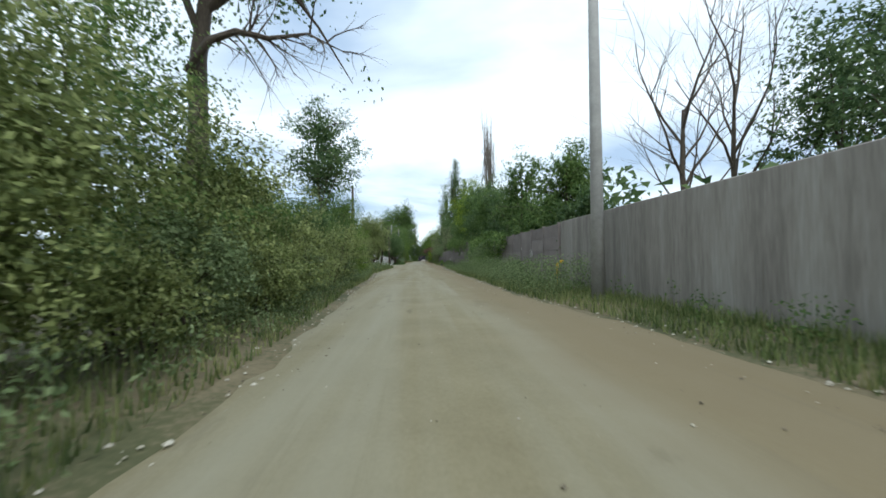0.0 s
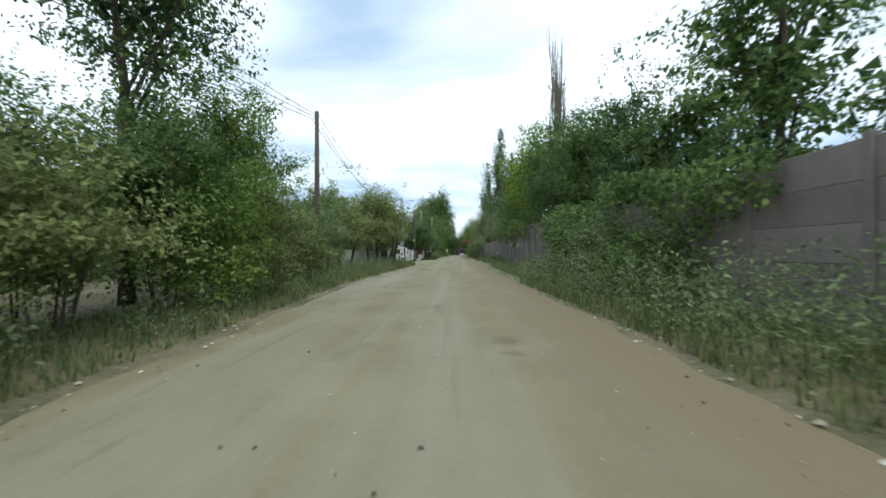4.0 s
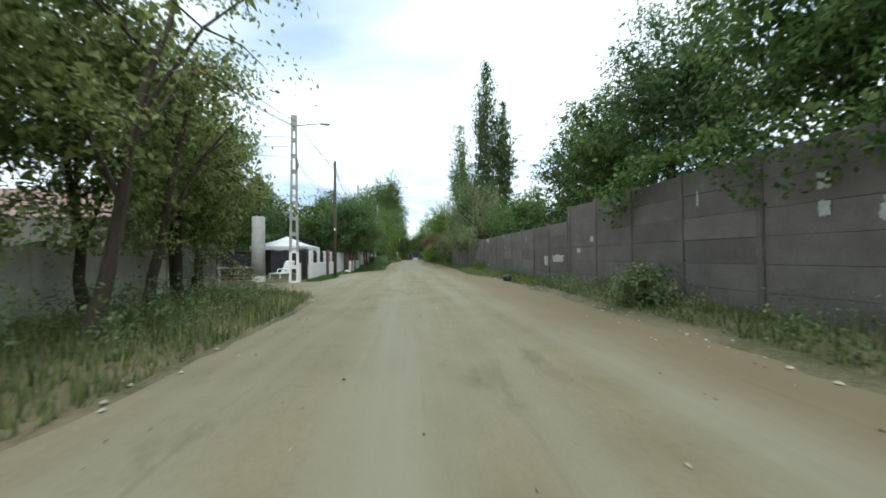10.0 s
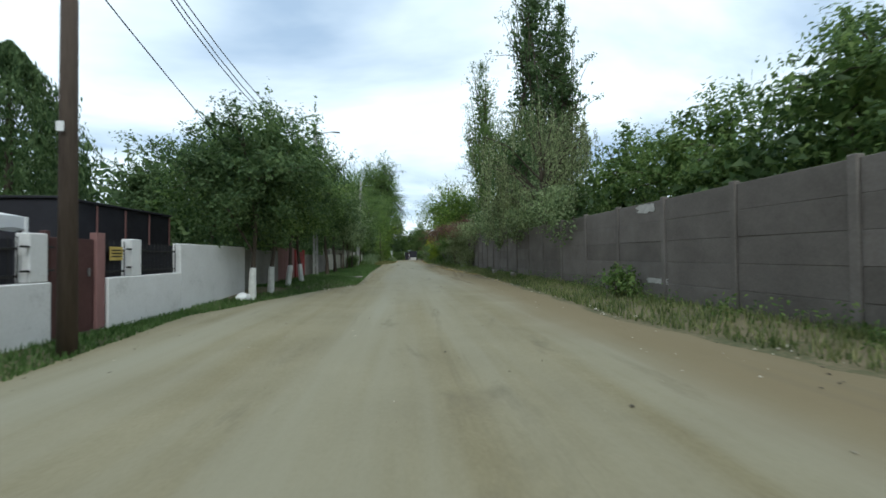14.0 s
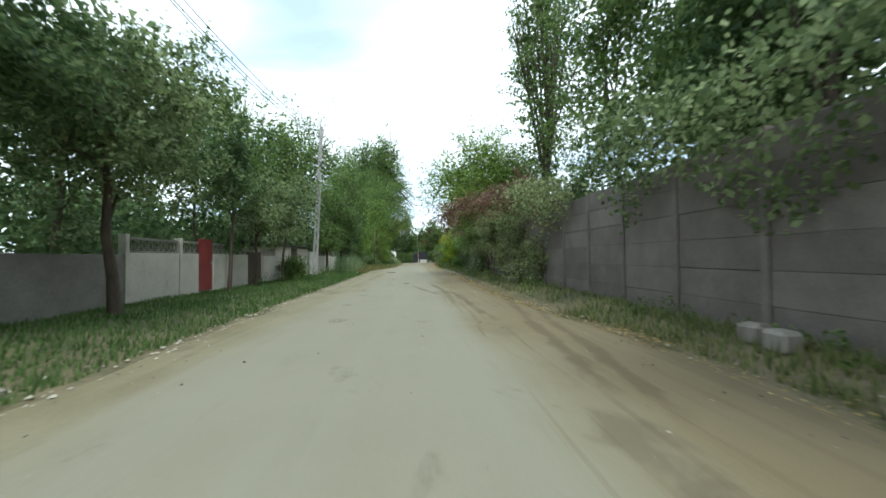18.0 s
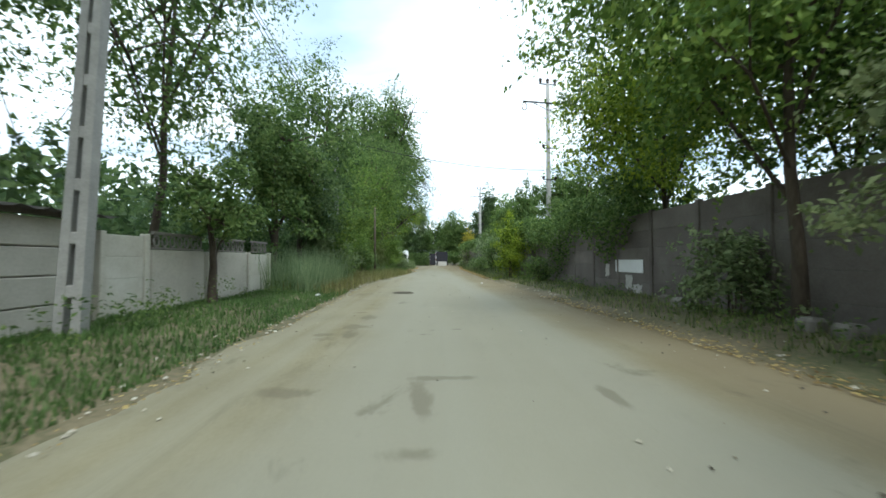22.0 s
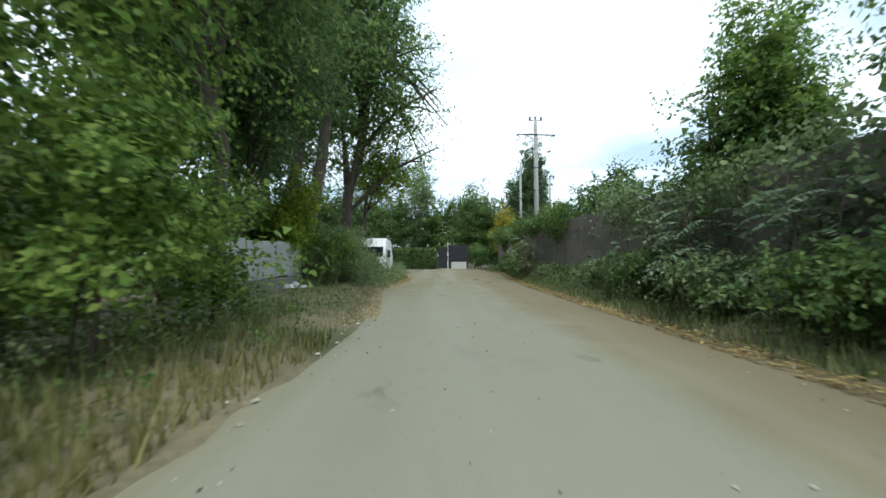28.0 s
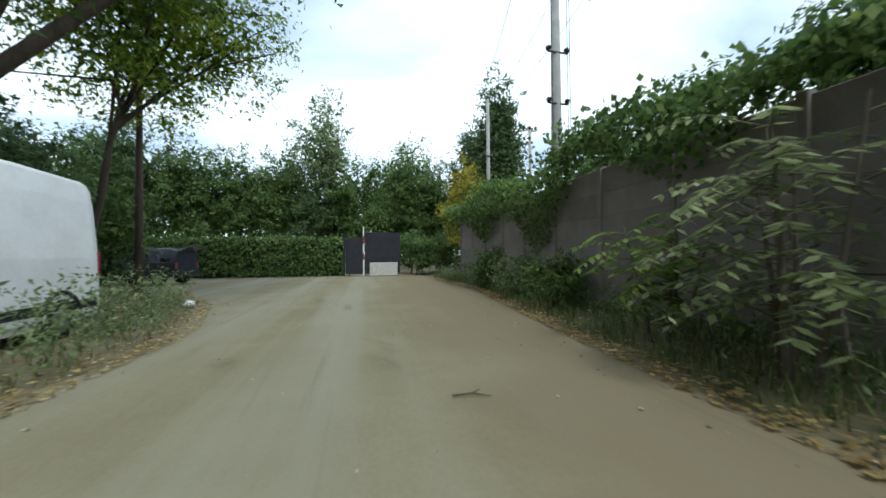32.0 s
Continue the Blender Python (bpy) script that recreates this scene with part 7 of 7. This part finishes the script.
def verge_points(side, y0, y1, n, rng, reach=2.6, inner=0.0, wall=None):
    y = rng.uniform(y0, y1, n)
    e = np.interp(y, *zip(*(EDGE_L if side < 0 else EDGE_R)))
    x = e + side * (inner + reach * rng.uniform(0, 1, n) ** 1.15)
    if wall is not None:
        x = np.where(side * (x - wall) > 0, wall - side * rng.uniform(0, 0.4, n), x)
    # tufts: draw the blades towards clump centres
    cx, cy = np.round(x / 0.34) * 0.34, np.round(y / 0.34) * 0.34
    hx_ = np.sin(cx * 12.9898 + cy * 78.233) * 43758.5453
    hx_ -= np.floor(hx_)
    keep = rng.uniform(0, 1, n) < 0.5 + 0.5 * hx_
    x, y = x[keep], y[keep]
    z = np.array([verge_height(a, b) for a, b in zip(x, y)]) - 0.02
    return np.stack([x, y, z], 1)


def grass_strip(side, y0, y1, per_m, h, seed, material="grass", reach=2.6, inner=0.05, wall=None, width=0.014, label="rough green grass on the verge"):
    rng = np.random.default_rng(seed)
    pts = verge_points(side, y0, y1, int(per_m * (y1 - y0)), rng, reach, inner, wall)
    ob = part("verge_grass", blades("verge_grass", pts, h, M[material], rng, 0.4, width))
    return tagged(ob, label, "grass", kind="stuff")


def weed_strip(side, y0, y1, per_m, h, seed, material="leaf", reach=1.8, inner=0.4, wall=None, size=0.085, leaves=26, label="leafy weeds along the foot of the fence"):
    """Leafy weeds: each plant a loose upright column of small leaves."""
    rng = np.random.default_rng(seed)
    base = verge_points(side, y0, y1, int(per_m * (y1 - y0)), rng, reach, inner, wall)
    k = leaves
    p = np.repeat(base, k, axis=0)
    hh = np.repeat(rng.uniform(0.5, 1.1, len(base)) * h, k)
    f = rng.uniform(0.05, 1, len(p))
    p = p + np.stack([rng.normal(0, 0.10, len(p)), rng.normal(0, 0.10, len(p)), f * hh], 1)
    ob = part("verge_weeds", leaf_mesh("verge_weeds", p, size, M[material], rng, 0.2, 0.4))
    return tagged(ob, label, "weeds", kind="stuff")


# far side of the ditch: fence side
grass_strip(1, -5, 36, 420, 0.30, 1000, reach=2.0, wall=5.75, label="tall green grass in front of the wall")
weed_strip(1, -2, 16, 5, 0.7, 1001, wall=5.7, reach=1.6)
weed_strip(1, 12, 38, 34, 1.3, 1002, "leaf_grey", wall=5.7, reach=1.9, inner=0.25, leaves=38, label="tall grey-green weeds along the fence")
grass_strip(1, 36, 66, 300, 0.22, 1003, reach=1.7, inner=0.4, wall=5.5)
weed_strip(1, 38, 66, 14, 0.6, 1004, "leaf_grey", wall=5.5, reach=1.6, inner=0.3)
grass_strip(1, 66, 100, 480, 0.20, 1005, reach=1.9, wall=5.3)
weed_strip(1, 66, 100, 4, 0.45, 1006, wall=5.3, reach=1.2, inner=0.8)
grass_strip(1, 100, 136, 240, 0.18, 1007, "grass", reach=2.2, inner=0.5, wall=5.5)
weed_strip(1, 104, 136, 5, 0.5, 1008, "leaf", wall=5.5, reach=1.6, inner=0.7)
grass_strip(1, 136, 186, 300, 0.28, 1009, "grass", reach=2.2, wall=5.8)
weed_strip(1, 138, 186, 14, 0.65, 1010, "leaf_grey", wall=5.8, reach=1.8, inner=0.4)
# garden side
grass_strip(-1, -5, 36, 420, 0.22, 1020, reach=2.4, inner=0.2)
weed_strip(-1, -2, 36, 13, 0.65, 1021, "leaf_grey", reach=1.8, inner=0.35)
grass_strip(-1, 36, 64, 800, 0.26, 1022, reach=3.8, wall=-8.0, label="tall rough grass below the fruit trees")
weed_strip(-1, 36, 63, 24, 0.85, 1023, "leaf_grey", reach=2.8, inner=0.6, wall=-8.0)
grass_strip(-1, 71.2, 86, 900, 0.12, 1024, "lawn", reach=1.0, inner=-0.25, wall=-6.6, label="short grass strip at the garden wall")
grass_strip(-1, 86, 127, 1700, 0.13, 1025, "lawn", reach=3.6, wall=-7.1, width=0.013, label="green grass verge in front of the gardens")
weed_strip(-1, 108, 127, 5, 0.7, 1026, "leaf", reach=2.2, inner=1.3, wall=-7.0)
grass_strip(-1, 125, 146, 330, 0.42, 1027, "grass_dry", reach=3.0, inner=0.05, width=0.012, label="tall feathery wild grass beside the road")
grass_strip(-1, 124.8, 133, 460, 1.5, 1028, "reed", reach=2.3, inner=1.0, width=0.012, label="tall green reedy grass beside the road")
grass_strip(-1, 140, 149.5, 380, 0.3, 1035, "grass_dry", reach=2.8, inner=0.1, label="dry feathery grass on the sandy margin")
grass_strip(-1, 136, 178, 110, 0.18, 1029, "grass_dry", reach=2.6, label="dry rough grass below the trees")
weed_strip(-1, 138, 178, 6, 0.5, 1030, "leaf", reach=2.6, inner=0.5)
weed_strip(-1, 143, 152.5, 26, 0.9, 1033, "leaf_grey", reach=2.4, inner=1.5, label="grey-green weeds below the roadside trees")
grass_strip(-1, 141, 153, 240, 0.2, 1034, "grass", reach=1.6, inner=1.4, label="green grass patch at the road margin")
weed_strip(-1, 160, 173.5, 22, 1.05, 1031, "leaf_grey", reach=1.0, inner=0.15, label="tall grey-green weeds round the parked van")
weed_strip(-1, 159.5, 165.4, 60, 1.75, 1032, "leaf_grey", reach=3.4, inner=0.8, label="high grey-green weeds in front of the parked van")


def ivy_on_fence(y0, y1, n, seed, z0=1.7, z1=3.5, x_out=0.35, material="leaf", label="dark ivy hanging over the fence top"):
    rng = np.random.default_rng(seed)
    y = rng.uniform(y0, y1, n)
    low = z0 + 0.6 * np.sin(y * 1.3) + 0.5 * np.sin(y * 0.41 + 2)
    z = low + (z1 - low) * rng.uniform(0, 1, n) ** 0.6 + 0.25 * np.sin(y * 0.9)
    x = np.array([fence_x(v) for v in y]) - 0.06 - np.abs(rng.normal(0, x_out, n)) * np.clip((z - z0 + 0.6), 0.25, 1.3)
    ob = part("ivy_cover", leaf_mesh("ivy_cover", np.stack([x, y, z], 1), 0.13, M[material], rng, 0.5, 0.75))
    return tagged(ob, label, "ivy", kind="stuff")


ivy_on_fence(161.5, 182, 12500, 1100, 2.5, 3.8)
ivy_on_fence(138, 157, 6500, 1101, 1.3, 3.4, 0.35, "leaf_grey")
ivy_on_fence(122, 138, 9500, 1102, 1.7, 3.6, 0.4)
ivy_on_fence(44, 62, 3600, 1106, 2.5, 3.7, 0.35, "leaf", "green twigs hanging over the fence top")
ivy_on_fence(84, 92, 2600, 1107, 2.2, 3.8, 0.5, "leaf_grey", "drooping grey-green foliage over the fence")
ivy_on_fence(25, 40, 5600, 1103, 1.6, 3.2, 0.35, "leaf", "green creepers hanging over the fence")
ivy_on_fence(92, 100, 3800, 1104, 2.5, 4.4, 0.5, "leaf_grey", "drooping grey-green foliage over the fence")
ivy_on_fence(103, 111, 3600, 1105, 2.2, 4.2, 0.5, "leaf_willow", "green foliage bulging over the fence")


def dead_branch():
    t = thing("dead_branch", (6.3, 107.0, 0.12), "broken branch with dry brown leaves hanging over the verge", "branch")
    rng = np.random.default_rng(8)
    main = [Vector((0.3, 0, 0)), Vector((0.1, 0.1, 3.2)), Vector((-0.7, 0.9, 4.5)), Vector((-2.7, 2.5, 4.3)), Vector((-4.8, 4.2, 3.4))]
    tubes, ends = [(main, [0.11, 0.09, 0.075, 0.05, 0.015])], []
    for i in range(80):
        k = rng.choice([1, 2, 2, 3, 3])
        s = main[k].lerp(main[k + 1], rng.uniform(0, 1))
        e = s + Vector((rng.normal(-0.3, 0.35), rng.normal(-0.1, 0.5), rng.normal(-0.5, 0.4)))
        tubes.append(([s, s.lerp(e, 0.5) + Vector((0, 0, 0.08)), e], [0.03, 0.02, 0.006]))
        ends += [s.lerp(e, 0.6), e]
    v, f = tube_arrays(tubes)
    part("limb", mesh_from("limb", v, f, M["bark_pale"]), t, smooth=True)
    c = np.array([[e.x, e.y, e.z] for e in ends])
    p = c[rng.integers(0, len(c), 7000)] + rng.normal(0, 0.15, (7000, 3)) * np.array([1.3, 1.3, 0.9])
    part("dry_leaves", leaf_mesh("dry_leaves", p, 0.12, M["leaf_brown"], rng, 0.6, 0.45), t)


dead_branch()


def scatter_stuff(name, side, y0, y1, n, size, material, seed, spread=0.5, inner=-0.25, label="", category="litter"):
    rng = np.random.default_rng(seed)
    y = rng.uniform(y0, y1, n)
    e = np.interp(y, *zip(*(EDGE_L if side < 0 else EDGE_R)))
    x = e + side * (inner + np.abs(rng.normal(0, spread, n)))
    z = np.array([max(verge_height(a, b), 0.015) for a, b in zip(x, y)]) + 0.028
    me = leaf_mesh(name, np.stack([x, y, z], 1), size, M[material], rng, 0.0, 0.7)
    co = np.empty(len(me.vertices) * 3, np.float32)
    me.vertices.foreach_get("co", co)
    co = co.reshape(-1, 4, 3)
    mid = co.mean(1, keepdims=True)
    co[:, :, 2] = mid[:, :, 2] + (co[:, :, 2] - mid[:, :, 2]) * 0.22
    me.vertices.foreach_set("co", co.ravel())
    me.update()
    return tagged(part(name, me), label, category, kind="stuff")


for side, y0, y1, n, s in ((1, 136, 184, 7200, 0.105), (-1, 151, 178, 3000, 0.085), (1, 96, 124, 2600, 0.08), (1, 88, 98, 400, 0.06), (-1, 98, 127, 700, 0.06)):
    scatter_stuff("fallen_leaves", side, y0, y1, n, s, "fallen", 1200 + int(y0), 0.4, -0.42, "dry yellow leaves fallen along the road margin", "fallen leaves")


def stones(side, y0, y1, n, smax, seed, spread=0.5, label="scattered pale stones along the road margin"):
    rng = random.Random(seed)
    verts, faces = [], []
    for i in range(n):
        y = rng.uniform(y0, y1)
        e = interp(EDGE_L if side < 0 else EDGE_R, y)
        x = e + side * (-0.3 + abs(rng.gauss(0, spread)))
        s = smax * rng.uniform(0.25, 1.0) ** 2
        z = max(verge_height(x, y), 0.01)
        b = len(verts)
        verts += [(x + s * dx * rng.uniform(0.6, 1.1), y + s * dy * rng.uniform(0.6, 1.1), z + s * dz * 0.55) for dx, dy, dz in ((1, 0, 0.1), (0, 1, 0.1), (-1, 0, 0.1), (0, -1, 0.1), (0.15, 0.1, 0.9), (0, 0, -0.4))]
        faces += [(b, b + 1, b + 4), (b + 1, b + 2, b + 4), (b + 2, b + 3, b + 4), (b + 3, b, b + 4), (b + 1, b, b + 5), (b + 2, b + 1, b + 5), (b + 3, b + 2, b + 5), (b, b + 3, b + 5)]
    return tagged(part("margin_stones", mesh_from("margin_stones", verts, faces, M["stone"])), label, "stones", kind="stuff")


stones(1, -3, 60, 520, 0.06, 1)
stones(1, 60, 180, 420, 0.07, 2)
stones(-1, -3, 64, 460, 0.055, 3)
stones(-1, 84, 128, 520, 0.055, 4, 0.4)
stones(-1, 128, 175, 220, 0.07, 5)


def road_pebbles(n, seed):
    """Loose grit and clods strewn over the whole road."""
    rng = random.Random(seed)
    verts, faces = [], []
    for i in range(n):
        y = rng.uniform(-1, 178)
        l, r = interp(EDGE_L, y), interp(EDGE_R, y)
        f = rng.random()
        x = l + (r - l) * (f if rng.random() < 0.4 else (0.12 * f if rng.random() < 0.5 else 1 - 0.16 * f))
        s = 0.022 * rng.uniform(0.3, 1.0) ** 2 + 0.005
        b = len(verts)
        verts += [(x + s * dx * rng.uniform(0.6, 1.2), y + s * dy * rng.uniform(0.6, 1.2), 0.022 + 0.03 * noise.noise(Vector((x * 0.7, y * 0.35, 0))) + s * dz * 0.6) for dx, dy, dz in ((1, 0, 0), (0, 1, 0), (-1, 0, 0), (0, -1, 0), (0.1, 0.1, 0.9))]
        faces += [(b, b + 1, b + 4), (b + 1, b + 2, b + 4), (b + 2, b + 3, b + 4), (b + 3, b, b + 4)]
    tagged(part("road_grit", mesh_from("road_grit", verts, faces, M["grit"])), "loose stones and clods on the dusty road", "gravel", kind="stuff")


M["grit"] = mat("road_grit", [(0.25, (0.06, 0.05, 0.035)), (0.5, (0.17, 0.145, 0.10)), (0.8, (0.40, 0.37, 0.29))], scale=8, bump=0.3, island=0.9)
road_pebbles(3600, 77)


def lump(name, x, y, size, material, label, category, seed, z0=0.02):
    """A soft crumpled lump such as a bag."""
    rng = random.Random(seed)
    bm = bmesh.new()
    bmesh.ops.create_icosphere(bm, subdivisions=3, radius=1)
    for v in bm.verts:
        d = 1 + 0.28 * noise.noise(v.co * 1.7 + Vector((seed, 0, 0))) + 0.12 * noise.noise(v.co * 5 + Vector((seed, 0, 0)))
        v.co = Vector((v.co.x * size[0] * d, v.co.y * size[1] * d, max(-0.55, v.co.z) * size[2] * d + size[2] * 0.55))
    return tagged(part(name, (bm, M[material]), None, (x, y, z0), turn=rng.uniform(0, 180), smooth=True), label, category)


lump("rubbish_bag", 4.15, 69.9, (0.28, 0.22, 0.2), "bag_black", "black rubbish bag lying by the fence", "bag", 3)
lump("white_stone", -6.1, 83.0, (0.22, 0.18, 0.14), "plastic_white", "white painted stone at the wall foot", "stone", 4)
for i, (x, y, s, m, l) in enumerate([(-6.9, 159.6, 0.5, "plastic_white", "white plastic rubbish bag on the verge"), (-6.2, 159.6, 0.42, "bag_black", "black plastic bag among rubbish"), (-6.1, 158.9, 0.32, "plastic_white", "crumpled white plastic litter"),
                                     (-6.7, 158.7, 0.38, "plastic_white", "white plastic rubbish bag on the verge"), (-5.2, 36.6, 0.16, "plastic_white", "crumpled white litter in the grass"), (-4.9, 37.4, 0.1, "plastic_white", "crumpled white litter in the grass"),
                                     (-3.8, 174.07, 0.2, "plastic_white", "white sack at the road margin"), (-4.8, 124.5, 0.14, "plastic_white", "crumpled white litter in the grass"), (1.9, 131.4, 0.05, "plastic_white", "small white crumpled paper on the road")]):
    lump("litter", x, y, (s, s * 0.7, s * 0.5), m, l, "litter", 20 + i)
for i, (x, y) in enumerate(((4.85, 95.4), (4.95, 95.9), (4.9, 91.2), (4.85, 109.2), (5.12, 109.55), (4.9, 116.2), (4.95, 116.8), (5.0, 120.0), (5.05, 120.6), (4.9, 132.6), (4.95, 133.2))):
    t = thing("concrete_block", (x, y, 0.08), "pale broken concrete block at the fence foot", "block", group="concrete blocks", turn=17 * i)
    part("block", (box(0.3, 0.34, 0.3, (0, 0, 0), 0.05), M["concrete"]), t)
t = thing("culvert_slab", (-4.5, 94.4, 0.02), "pale concrete slab crossing the grass to the gate", "slab")
part("slab", (box(1.7, 0.9, 0.1, (0, 0, 0), 0.02), M["concrete"]), t)
for i, (x, y, w, a) in enumerate(((2.1, 163.4, 0.26, 20), (1.7, 166.0, 0.36, -10), (-0.2, 110.3, 0.24, 5), (-1.3, 46.2, 0.22, 10))):
    t = thing("twig", (x, y, 0.02), "small dark twig lying on the road", "twig", turn=a)
    part("stem", (tube(bmesh.new(), [(-w / 2, 0, 0.012), (0, 0.03, 0.02), (w / 2, -0.02, 0.012)], [0.010, 0.009, 0.004], 6), M["bark"]), t)
    part("side_shoot", (tube(bmesh.new(), [(0, 0.03, 0.02), (w * 0.25, 0.12, 0.025)], [0.008, 0.004], 5), M["bark"]), t)
for i, y in enumerate((66.4, 68.6)):
    t = thing("white_post", (-8.6 - 0.4 * i, y - 1.5, 0.0), "low white marker post at the side road", "post")
    part("shaft", (box(0.09, 0.09, 1.1, (0, 0, 0), 0.01), M["lime"]), t)


M["dusty_iron"] = mat("dusty_cast_iron", [(0.3, (0.055, 0.047, 0.036)), (0.6, (0.095, 0.082, 0.058)), (0.8, (0.15, 0.13, 0.09))], scale=4, fine=30, rough=0.8, bump=0.3)


def manhole_cover(x, y):
    """Cast iron cover with a ring and raised bars, set flush in the road."""
    t = thing("manhole_cover", (x, y, 0.014), "round dusty cast iron manhole cover in the road", "manhole cover")
    ring = [(0.40 * math.cos(a), 0.40 * math.sin(a), 0.0) for a in np.linspace(0, 2 * math.pi, 29)]
    bm = bmesh.new()
    tube(bm, ring, [0.018] * 29, 5, cap=False)
    part("ring", (bm, M["dusty_iron"]), t)
    bm = bmesh.new()
    bmesh.ops.create_cone(bm, cap_ends=True, segments=28, radius1=0.37, radius2=0.36, depth=0.05)
    part("lid", (bm, M["dusty_iron"]), t)
    for k in range(-3, 4):
        half = 0.33 * math.sqrt(1 - (k / 4) ** 2)
        part("bar", (box(half * 2, 0.03, 0.012, (0, k * 0.085, 0.022), 0.003), M["dusty_iron"]), t)


manhole_cover(-1.95, 125.85)
